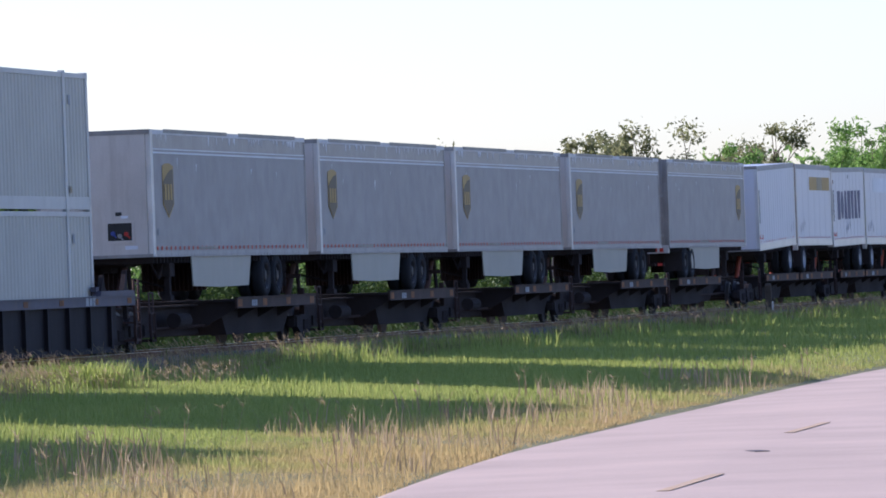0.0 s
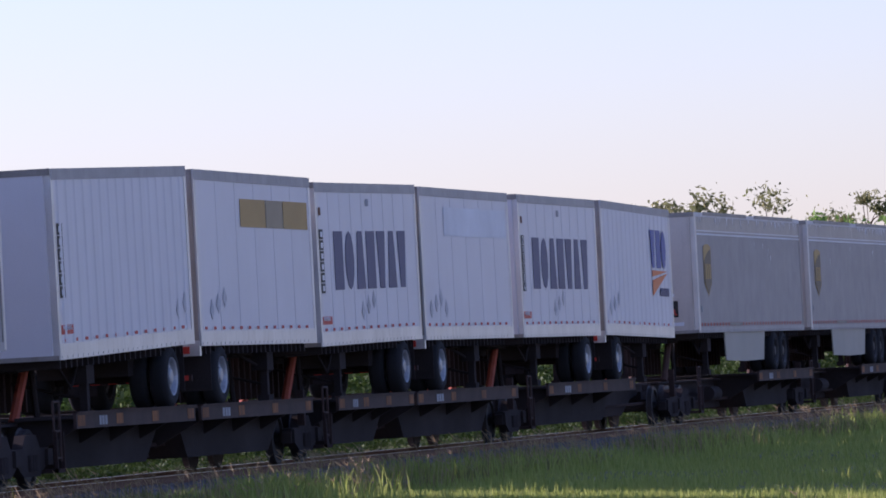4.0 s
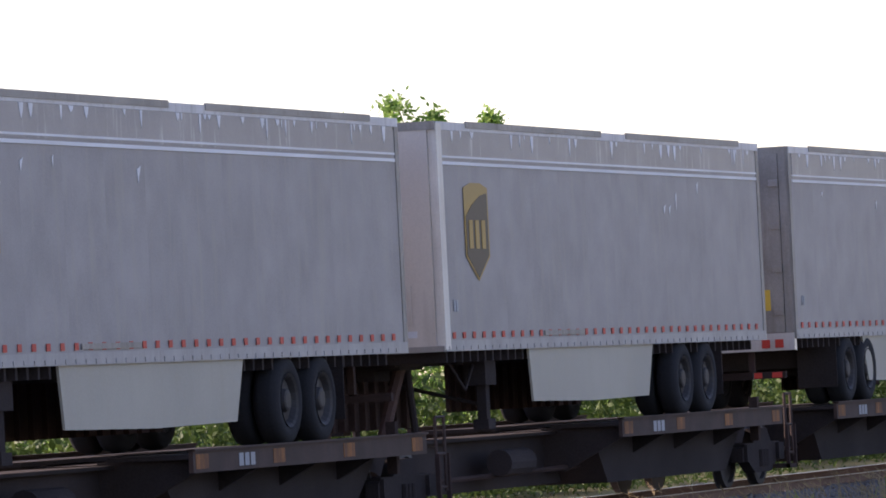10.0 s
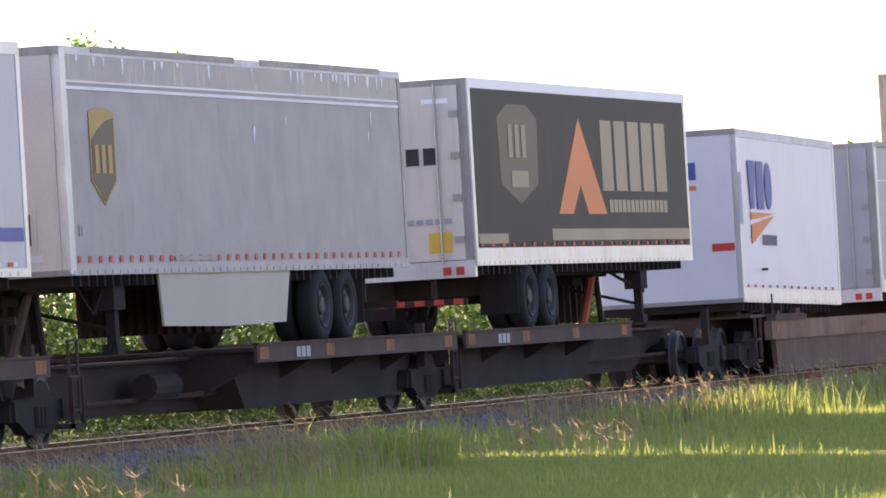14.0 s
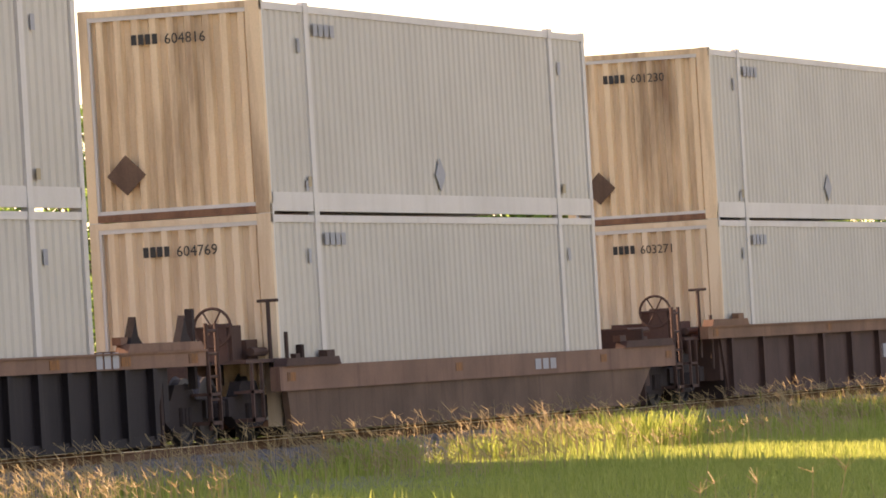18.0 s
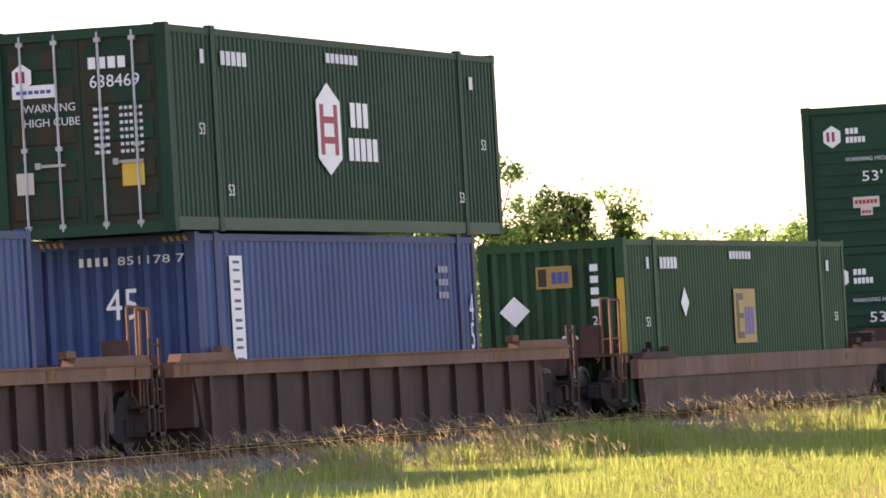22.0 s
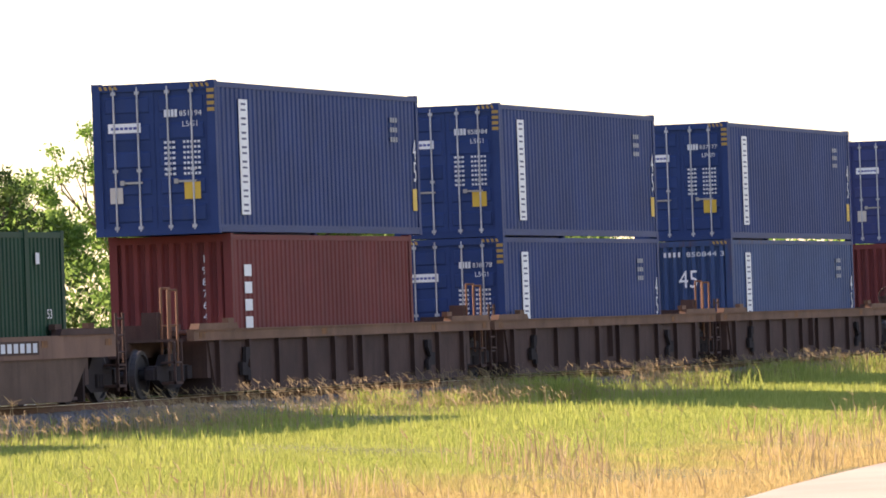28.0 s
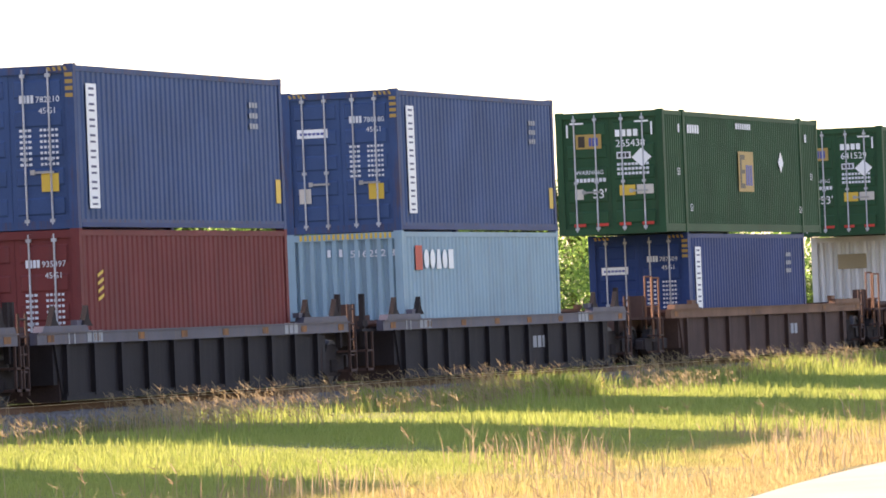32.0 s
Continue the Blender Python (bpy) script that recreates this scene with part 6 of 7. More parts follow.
def arrow_pup(r, L):
    arrow_marks(r, L, 0.75, -0.74)
    part("number_strip", lambda bm: side_bars(bm, -0.0, 0.25, 1.5, 2.4, 1, -1.303, 0.0), "grey_ink", r)
    part("name_mark", lambda bm: end_bars(bm, -0.2, -0.7, 2.3, 2.6, 1, -0.045), "blue_ink", r)
    part("emblem", lambda bm: end_bars(bm, -0.2, -0.7, 2.12, 2.2, 1, -0.045), "orange_ink", r)
    part("warning_label", lambda bm: box(bm, -0.05, -0.04, -1.2, -0.8, 1.05, 1.18), "red_ink", r, "red warning label")


def shield_pup(r, L):
    shield(r, L - 1.15, 1.0, 2.28, 0.45)
    part("moulding", lambda bm: box(bm, 0.15, L - 0.15, -1.31, -1.295, 2.3, 2.33), "faded_white", r)


pup(94.7, False, "trailer_white", "white short trailer with an orange arrow, sunk in a well car", arrow_pup, 0, z=1.33, low=0.15, top=3.15, L=8.1, wheels=False, ry=1.0, top_rail=0.14, top_mat="pale_rail")
pup(106.6, True, "pup_grey", "weathered grey short trailer with a shield, sunk in a well car", shield_pup, 0, z=1.33, low=0.2, top=3.05, L=8.2, wheels=False, top_rail=0.1, top_mat="dirty_alu")

well_car(119.2, 138.5, "ribbed", "black_car", "grey_sill", 16, left_truck=True)
grey_box(120.2, LOW, "603846", True, L=14.63)
grey_box(120.2, HIGH, "604524", True, L=14.63)
well_car(141.5, 161.9, "smooth", "brown_car", "grey_sill", gear="wheel", marks="plate")
grey_box(142.1, LOW, "604769", False, True)
grey_box(142.1, HIGH, "604816", True)
well_car(164.1, 184.8, "ribbed", "brown_car", "brown_sill", 9, gear="wheel", marks="plate")
grey_box(165.9, LOW, "603271", False, True)
grey_box(165.9, HIGH, "601230", True)

well_car(187.9, 206.5, "ribbed", "brown_car", "brown_sill", 15, gear="", right_truck=True)
blue_box(189.9, LOW, 13.72, "blue_box", "ribbed", "851890 3", big45=True, posts=(0.9, 12.8))
well_car(207.8, 226.0, "ribbed", "brown_car", "brown_sill", 15, left_truck=False, marks="plate")
blue_box(210.2, LOW, 12.19, "blue_box", "ribbed", "789329 0")
well_car(227.0, 246.9, "ribbed", "brown_car", "brown_sill", 12, left_truck=False)
blue_box(229.0, LOW, 13.72, "blue_box", "ribbed", "851178 7", big45=True, posts=(0.9, 12.8))
HEX = "dark green ribbed container with a white hexagon emblem"
green_box(228.0, HIGH, "hex", "doors", "638469", HEX + " and rust-stained doors", "green_rust")
well_car(251.2, 270.7, "smooth", "brown_car", "grey_sill")
green_box(251.4, LOW, "panel", "ribbed", "2649", "dark green ribbed container with an ochre panel")
well_car(275.0, 293.6, "smooth", "brown_car", "grey_sill")
green_box(275.4, LOW, "hex", "pressed", "503518", HEX)
green_box(275.4, HIGH, "hex", "pressed", "651851", HEX)
well_car(297.6, 316.4, "smooth", "brown_car", "grey_sill", marks="graffiti", right_truck=True, high=True)
green_box(298.8, LOW, "hex", "pressed", "640952", HEX)
well_car(318.8, 336.8, "smooth", "brown_car", "grey_sill", left_truck=False, high=True)
green_box(318.7, LOW, "hex", "pressed", "553387", HEX)
well_car(338.3, 356.3, "smooth", "brown_car", "grey_sill", left_truck=False, marks="number", high=True)
green_box(338.1, LOW, "hex", "pressed", "645344", HEX)

well_car(360.8, 381.1, "ribbed", "brown_car", "brown_sill", 10)
red_box(364.1, LOW, 12.19, "ribbed", "198764", "name")
blue_box(363.4, HIGH, 13.72, "navy_box", "doors", "851194", "L5G1", corner=True)
well_car(381.5, 401.4, "ribbed", "brown_car", "brown_sill", 10, left_truck=False)
blue_box(383.4, LOW, 13.72, "navy_box", "doors", "838178", "L5G1", corner=True)
blue_box(383.4, HIGH, 13.72, "navy_box", "doors", "858984", "L5G1", corner=True)
well_car(401.9, 421.8, "ribbed", "brown_car", "brown_sill", 10, left_truck=False)
blue_box(404.4, LOW, 13.72, "blue_box", "ribbed", "850844 3", big45=True)
blue_box(404.4, HIGH, 13.72, "navy_box", "doors", "837177", "LPG0", corner=True)


def seal_name(r, x0, y=-1.232, mat="white"):
    part("emblem", lambda bm: side_bars(bm, x0, x0 + 0.5, 2.08, 2.58, 1, y, 0.0), "red_ink", r, "red block beside a white name in blocks")
    wordmark(r, x0 + 0.62, x0 + 2.9, 2.1, 2.5, 5, mat, y, shapes="oouob")


def violet_marks(r):
    door_marks(r, 1.22, number="551060", kind="")
    seal_name(r, 0.9)


def pale_marks(r):
    part("marking", lambda bm: end_bars(bm, 0.5, 0.0, 2.4, 2.55, 4, 0.02, 0.45), "faded_white", r)
    end_text("516252 3", 0.2, -0.1, 2.38, "faded_white", r, 0.015, wide=1.3)
    part("hazard_strip", lambda bm: [box(bm, -0.006, 0.0, -1.0 + k * 0.1, -0.95 + k * 0.1, 2.75, 2.86) for k in range(20)], "yellow", r)
    seal_name(r, 0.9, mat="white")


def silver_marks(r):
    part("emblem", lambda bm: box(bm, 0.0, 0.01, -0.3, 0.5, 2.0, 2.4), "tan_ink", r)
    part("marking", lambda bm: side_bars(bm, 0.3, 0.7, 1.3, 2.6, 1, -1.232, 0.0), "grey_ink", r)


well_car(425.0, 443.7, "ribbed", "black_car", "blue_sill", 11, gear="wheel")
red_box(428.5, LOW, 12.19, "ribbed", "446478", "square")
small_box(428.5, HIGH, 12.19, "violet_box", "doors", "dull blue corrugated container with a white name in blocks", violet_marks)
well_car(444.7, 463.0, "ribbed", "black_car", "blue_sill", 11, left_truck=False)
red_box(447.9, LOW, 12.19, "doors", "935397", "hazard")
blue_box(447.9, HIGH, 12.19, "blue_box", "doors", "782210", "45G1", corner=True)
well_car(465.4, 484.7, "ribbed", "black_car", "blue_sill", 11, left_truck=False, marks="plate")
small_box(467.9, LOW, 12.19, "pale_blue_box", "ribbed", "pale blue-grey corrugated container with a white name in blocks", pale_marks)
blue_box(467.9, HIGH, 12.19, "blue_box", "doors", "788180", "45G1", corner=True)
well_car(488.9, 509.1, "ribbed", "brown_car", "brown_sill", 9, marks="plate")
blue_box(491.9, LOW, 12.19, "navy_box", "doors", "787509", "45G1")
OCHRE = "dark green ribbed container with an ochre panel and doors"
green_box(489.6, HIGH, "panel", "doors", "265438", OCHRE)
well_car(512.6, 533.0, "smooth", "brown_car", "grey_sill")
small_box(515.5, LOW, 12.19, "silver_box", "ribbed", "silver-white corrugated container in a well car", silver_marks)
green_box(513.5, HIGH, "panel", "doors", "641529", OCHRE)


# ---- ground ----
def sheet(name, xs, rows, mat, label, cat, rough=0.0):
    """A strip of ground along the track; rows are y and z."""
    vs = [(x, y, z + (noise.noise(Vector((x * 0.13, y * 0.2, 3.1))) * rough if abs(y) < 200 else 0)) for x in xs for y, z in rows]
    m, fs = len(rows), []
    for i in range(len(xs) - 1):
        for j in range(m - 1):
            fs.append((i * m + j, (i + 1) * m + j, (i + 1) * m + j + 1, i * m + j + 1))
    me = bpy.data.meshes.new(name)
    me.from_pydata(vs, [], fs)
    me.materials.append(M[mat])
    me.shade_smooth()
    return tagged(new(name, me), label, cat, kind="structure")


XS = [-3000, -800, -200, -60] + list(range(-40, 420, 4)) + [500, 700, 1200, 3000]
ROAD_X, ROAD_Y = (-3000, -40, 8, 46, 52, 58, 69, 82, 90, 99, 110, 124, 200, 3000), (-1.0, 1.0, 6.3, 10.9, 11.7, 12.4, 13.5, 14.3, 14.75, 15.3, 15.9, 16.6, 18.5, 19.5)
# the bank falls from the track to the road
GROUND = [(-3000, -0.9), (-400, -0.9), (-60, -0.9), (5, -0.88), (9, -0.87), (11, -0.86), (12, -0.85), (13, -0.84), (14, -0.83), (15, -0.78), (16, -0.72), (17, -0.66), (18, -0.60), (19, -0.54), (20, -0.48), (22, -0.37), (25, -0.24), (28.2, -0.14), (29.6, -0.12), (31, -0.16), (36, -0.16), (38, -0.14), (44, 0.0), (60, 0.1), (200, 0.2), (800, 0.3), (3000, 0.3)]


def road_edge(x):
    return float(np.interp(x, ROAD_X, ROAD_Y))


def ground_at(px, py):
    """Height of the bank, which dips to the road's edge."""
    z = np.interp(py, [g[0] for g in GROUND], [g[1] for g in GROUND])
    off = py - np.interp(px, ROAD_X, ROAD_Y)
    return np.minimum(z, np.maximum(-0.9, -0.83 + 0.13 * off))


def ground_z(y, x=60.0):
    return float(ground_at(x, y))


ground = sheet("ground", XS, GROUND, "soil", "rough grassy bank between a road and a railway track", "ground", 0.06)
for v in ground.data.vertices:
    v.co.z = min(v.co.z, float(ground_at(v.co.x, v.co.y)) + 0.03)


def road_sheet():
    """The road runs beside the track and bends slowly away from it."""
    xs = [-3000, -400, -60] + list(range(-40, 420, 4)) + [700, 3000]
    rows = [(-8.0, -0.95), (-7.9, -0.825), (-3.2, -0.775), (-0.1, -0.80), (0.0, -0.82), (0.03, -1.0)]
    vs = [(x, road_edge(x) + o, z) for x in xs for o, z in rows]
    m = len(rows)
    fs = [(i * m + j, (i + 1) * m + j, (i + 1) * m + j + 1, i * m + j + 1) for i in range(len(xs) - 1) for j in range(m - 1)]
    me = bpy.data.meshes.new("road")
    me.from_pydata(vs, [], fs)
    me.materials.append(M["asphalt"])
    return tagged(new("road", me), "pale weathered asphalt road with faded centre dashes", "road", kind="structure")


road_sheet()
for k in range(9):
    me = mesh_of("road_dash", lambda bm: box(bm, 0, 5.3, -0.07, 0.07, 0, 0.004))
    me.materials.append(M["road_paint"])
    d = tagged(new("road_marking", me), "faded yellow painted centre dash", "road marking", "centre dashes", "structure")
    xx = 26.5 + k * 23.0
    yy = road_edge(xx + 2.5) - 3.55
    d.matrix_basis = pose(xx, yy, -0.772, 0, 0, 3.0 if k < 4 else 1.5)
me = mesh_of("road_patch", lambda bm: prism_end(bm, [(-0.1, 0), (0.1, 0), (0.09, 0.006), (-0.1, 0.006)], -0.3, 0.3))
me.materials.append(M["patch"])
tagged(new("road_patch", me), "small dark tar patch on the road", "road patch", kind="structure").matrix_basis = pose(63.8, 9.4, -0.776, 0, 0, 20)
ob = sheet("track_bed", [-600, -100] + list(np.arange(20, 260, 1.0)) + [300, 400, 1200], [(27.2, -0.26), (27.7, -0.12), (28.4, -0.06), (29.8, -0.035), (30.7, -0.01), (31.3, 0.0), (33.36, -0.03), (35.2, 0.0), (35.8, -0.05), (36.6, -0.22)], "ballast", "grey crushed stone ballast bed", "ballast", 0.05)


def stones(name, count, x0, x1, y0, y1, mat, label, lift):
    """Loose stones, each a small uneven tetrahedron-like lump."""
    rng = np.random.default_rng(5)
    px = x0 + (x1 - x0) * rng.random(count) ** 1.4
    py = rng.uniform(y0, y1, count)
    r = rng.uniform(0.02, 0.05, count)
    base = np.array([(1, 0, 0), (-1, 0, 0), (0, 1, 0), (0, -1, 0), (0, 0, 0.9), (0, 0, -0.6)], float)
    faces = np.array([(0, 2, 4), (2, 1, 4), (1, 3, 4), (3, 0, 4), (2, 0, 5), (1, 2, 5), (3, 1, 5), (0, 3, 5)])
    v = base[None] * (r[:, None, None] * rng.uniform(0.6, 1.4, (count, 6, 1)))
    a = rng.uniform(0, 6.28, count)
    c, s = np.cos(a)[:, None], np.sin(a)[:, None]
    v = np.stack([v[..., 0] * c - v[..., 1] * s, v[..., 0] * s + v[..., 1] * c, v[..., 2]], -1)
    z = np.interp(py, [27.2, 27.7, 28.4, 29.8, 30.7, 31.3, 33.2, 35.1], [-0.26, -0.12, -0.06, -0.035, -0.01, 0.0, -0.03, 0.0])
    v += np.stack([px, py, z + lift], -1)[:, None]
    return raw_mesh(name, v.reshape(-1, 3), (faces[None] + np.arange(count)[:, None, None] * 6).reshape(-1, 3), mat, label, "stones")


def raw_mesh(name, verts, tris, mat, label, cat, kind="stuff"):
    me = bpy.data.meshes.new(name)
    me.vertices.add(len(verts))
    me.vertices.foreach_set("co", np.ascontiguousarray(verts, np.float32).ravel())
    me.loops.add(tris.size)
    me.loops.foreach_set("vertex_index", np.ascontiguousarray(tris, np.int32).ravel())
    me.polygons.add(len(tris))
    me.polygons.foreach_set("loop_start", np.arange(0, tris.size, 3, dtype=np.int32))
    me.update(calc_edges=True)
    me.materials.append(M[mat])
    return tagged(new(name, me), label, cat, kind=kind)


stones("ballast_stones", 34000, 50, 190, 27.4, 32.4, "stone", "loose grey ballast stones", 0.02)

# rails on ties
for y in (TRACK_Y - 0.7525, TRACK_Y + 0.7525):
    prof = [(-0.07, 0.0), (0.07, 0.0), (0.07, 0.02), (0.012, 0.04), (0.012, 0.125), (0.036, 0.135), (0.036, 0.158), (-0.036, 0.158), (-0.036, 0.135), (-0.012, 0.125), (-0.012, 0.04), (-0.07, 0.02)]
    def web(bm):
        prism_end(bm, [(a, b) for a, b in prof], -600, 1200)
    me = mesh_of("rail", web)
    me.materials.append(M["rail"])
    ra = tagged(new("rail", me), "rusty steel rail with a bright worn top", "rail", "rails", "structure")
    ra.location = (0, y, RAIL_Z - 0.165)
    part("running_surface", lambda bm: box(bm, -600, 1200, -0.028, 0.028, 0.158, 0.165), "rail_top", ra, "bright worn running surface")


def ties_build(bm):
    for k in range(720):
        x = 20 + k * 0.54
        box(bm, x, x + 0.22, TRACK_Y - 1.3, TRACK_Y + 1.3, -0.12, -0.018)


me = mesh_of("ties", ties_build)
me.materials.append(M["tie"])
tagged(new("railway_ties", me), "dark weathered wooden railway ties in ballast", "railway ties", kind="stuff")


# ---- a marker post beside the track ----
post = tagged(new("marker_post"), "short dark wooden post with a white tag beside the track", "post")
post.location = (192.5, 29.2, -0.2)
part("shaft", lambda bm: prism(bm, [(-0.09, 0), (0.09, 0), (0.085, 1.12), (0.0, 1.2), (-0.085, 1.12)], -0.09, 0.09), "tie", post)
part("tag", lambda bm: box(bm, 0.1, 0.28, -0.1, -0.08, 0.35, 0.62), "white", post, "small white tag")


# ---- grass and weeds ----
def seen(px, py):
    """The wedge of ground that lies before the standpoint."""
    a = np.degrees(np.arctan2(py + 2, px + 6))
    return (a > 4.5) & (a < 23.5)


def blades(name, count, x0, x1, y0, y1, h0, h1, width, mat, label, seed, near=1.0, keep=None, lean=0.35, fine=False):
    """Grass blades, each one tapering and bent."""
    rng = np.random.default_rng(seed)
    px = x0 + (x1 - x0) * rng.random(count) ** near
    py = rng.uniform(y0, y1, count)
    ok = seen(px, py) & (py > np.interp(px, ROAD_X, ROAD_Y) + 0.05 + 0.2 * rng.random(count))
    if keep is not None:
        ok &= keep(px, py, rng)
    px, py = px[ok], py[ok]
    n = len(px)
    h = rng.uniform(h0, h1, n) * (0.75 + 0.5 * rng.random(n))
    # the bank is grazed short towards the ballast where the track is nearest
    h *= 1 - 0.42 * np.clip((py - 23.5) / 3, 0, 1) * np.clip((97 - px) / 9, 0, 1)
    a = rng.uniform(0, 6.283, n)
    w = width * rng.uniform(0.6, 1.3, n) * (0.6 + px / 90)
    dx, dy = np.cos(a), np.sin(a)
    b = rng.uniform(0, 6.283, n)
    ln = lean * h * rng.random(n)
    z = ground_at(px, py) - 0.02
    base = np.stack([px, py, z], -1)
    side = np.stack([dx * w, dy * w, np.zeros(n)], -1)
    mid = base + np.stack([np.cos(b) * ln * 0.35, np.sin(b) * ln * 0.35, h * 0.6], -1)
    tip = base + np.stack([np.cos(b) * ln, np.sin(b) * ln, h], -1)
    v = np.stack([base - side, base + side, mid + side * 0.7, mid - side * 0.7, tip], 1)
    if fine:
        v = v[:, (0, 1, 4)]
    f = np.array([(0, 1, 2)] if fine else [(0, 1, 2), (0, 2, 3), (3, 2, 4)])
    return raw_mesh(name, v.reshape(-1, 3), (f[None] + np.arange(n)[:, None, None] * v.shape[1]).reshape(-1, 3), mat, label, "grass")


def patchy(scale, cut):
    def keep(px, py, rng):
        k = np.sin(px * scale + 1.3 * np.sin(py * scale * 1.7)) + np.sin(py * scale * 2.3 + np.sin(px * scale * 0.7) * 2)
        return k + rng.normal(0, 0.7, len(px)) > cut
    return keep


blades("grass", 900000, 36, 125, 10, 27.7, 0.04, 0.10, 0.007, "grass", "short sunlit green and yellow meadow grass", 1, 1.2, None, 1.1, True)
blades("grass", 260000, 110, 300, 10.5, 29.0, 0.05, 0.15, 0.009, "grass", "short sunlit green and yellow meadow grass", 2, 1.3, None, 0.6, True)
blades("tall_grass", 190000, 36, 240, 11, 28.0, 0.09, 0.24, 0.006, "grass", "taller tufts of meadow grass", 3, 1.3, patchy(0.5, 0.55))
blades("track_weeds", 60000, 50, 300, 26.8, 29.4, 0.1, 0.4, 0.006, "weed", "dry weeds along the edge of the ballast", 4, 1.25, patchy(0.45, 0.35))
blades("tall_weeds", 24000, 62, 260, 25.8, 28.7, 0.18, 0.5, 0.007, "grass", "tall fresh green weeds beside the ballast", 8, 1.2, patchy(0.33, 0.75), 0.6)


def seed_stalks(name, count, x0, x1, y0, y1, h0, h1, seed, label, cut):
    """Thin stalks that end in branched seed heads."""
    rng = np.random.default_rng(seed)
    px, py = x0 + (x1 - x0) * rng.random(count) ** 1.3, rng.uniform(y0, y1, count)
    ok = seen(px, py) & patchy(0.6, cut)(px, py, rng) & (py > np.interp(px, ROAD_X, ROAD_Y) + 0.2) & ((px > 86) | (py < 28.3))
    vs, fs = [], []
    for x, y in zip(px[ok], py[ok]):
        h, a, ln = rng.uniform(h0, h1), rng.uniform(0, 6.28), rng.uniform(0, 0.3)
        z = ground_z(y, x) - 0.02
        top = Vector((x + math.cos(a) * ln * h, y + math.sin(a) * ln * h, z + h))
        foot = Vector((x, y, z))
        k = len(vs)
        w = 0.0036
        vs += [foot - Vector((0, w, 0)), foot + Vector((0, w, 0)), top + Vector((0, w * 0.7, 0)), top - Vector((0, w * 0.7, 0))]
        fs += [(k, k + 1, k + 2), (k, k + 2, k + 3)]
        b0 = rng.uniform(0, 6.28)
        for j in range(int(rng.integers(3, 6))):
            b, s = b0 + j * 1.9 + rng.uniform(-0.4, 0.4), rng.uniform(0.06, 0.14)
            p = foot.lerp(top, 0.94 + 0.012 * j)
            q = p + Vector((math.cos(b) * s, math.sin(b) * s, s * rng.uniform(0.3, 1.1)))
            k = len(vs)
            n = Vector((0.002, 0.0034, -0.0034))
            vs += [p - n, p + n, q + n * 0.6, q - n * 0.6]
            fs += [(k, k + 1, k + 2), (k, k + 2, k + 3)]
    return raw_mesh(name, np.array([tuple(v) for v in vs]), np.array(fs), "seed", label, "grass")


seed_stalks("seed_stalks", 5200, 50, 260, 26.6, 30.0, 0.22, 0.6, 11, "pale dry seed stalks at the ballast edge", -0.3)
seed_stalks("bank_stalks", 2600, 55, 104, 24.5, 28.2, 0.16, 0.42, 16, "pale dry stalks thinning out towards the ballast", -0.2)
seed_stalks("verge_stalks", 500, 36, 130, 11.5, 18.0, 0.25, 0.65, 12, "dry straw-coloured stalks on the road verge", 0.1)
seed_stalks("meadow_stalks", 120, 40, 220, 14, 29, 0.25, 0.5, 13, "scattered seed stalks in the meadow", 0.3)


blades("verge_grass", 110000, 84, 260, 27.3, 29.9, 0.07, 0.22, 0.006, "grass", "uneven grass creeping onto the ballast", 14, 1.2, patchy(0.42, 0.0), 0.7)
blades("dry_spikes", 7000, 40, 120, 12.0, 18.5, 0.2, 0.5, 0.008, "seed", "dry straw-coloured spikes on the road verge", 15, 1.1, patchy(0.55, 0.9), 0.45)


def grass_clump(x, y, spread, count, h0, h1, seed, label):
    """A tussock of long blades that arch outwards from one root."""
    g = np.random.default_rng(seed)
    a, r = g.uniform(0, 6.283, count), spread * np.sqrt(g.random(count))
    base = np.stack([x + np.cos(a) * r, y + np.sin(a) * r * 0.8, ground_at(x + np.cos(a) * r, y + np.sin(a) * r * 0.8) - 0.02], -1)
    h, out = g.uniform(h0, h1, count), g.uniform(0.1, 0.6, count)
    a2 = a + g.normal(0, 0.6, count)
    way = np.stack([np.cos(a2), np.sin(a2), np.zeros(count)], -1)
    side = np.stack([-np.sin(a2), np.cos(a2), np.zeros(count)], -1) * (0.006 * g.uniform(0.7, 1.4, count))[:, None]
    up = np.array([0, 0, 1.0])
    m1 = base + way * (h * out * 0.3)[:, None] + up * (h * 0.6)[:, None]
    m2 = base + way * (h * out * 0.7)[:, None] + up * (h * 0.92)[:, None]
    tip = base + way * (h * out * 1.15)[:, None] + up * (h * g.uniform(0.75, 1.1, count))[:, None]
    v = np.stack([base - side, base + side, m1 - side, m1 + side, m2 - side * 0.7, m2 + side * 0.7, tip], 1)
    f = np.array([(0, 1, 3), (0, 3, 2), (2, 3, 5), (2, 5, 4), (4, 5, 6)])
    ob = raw_mesh("grass_clump", v.reshape(-1, 3), (f[None] + np.arange(count)[:, None, None] * 7).reshape(-1, 3), "grass", label, "grass clump", "")
    return tagged(ob, group="grass clumps by the ballast")


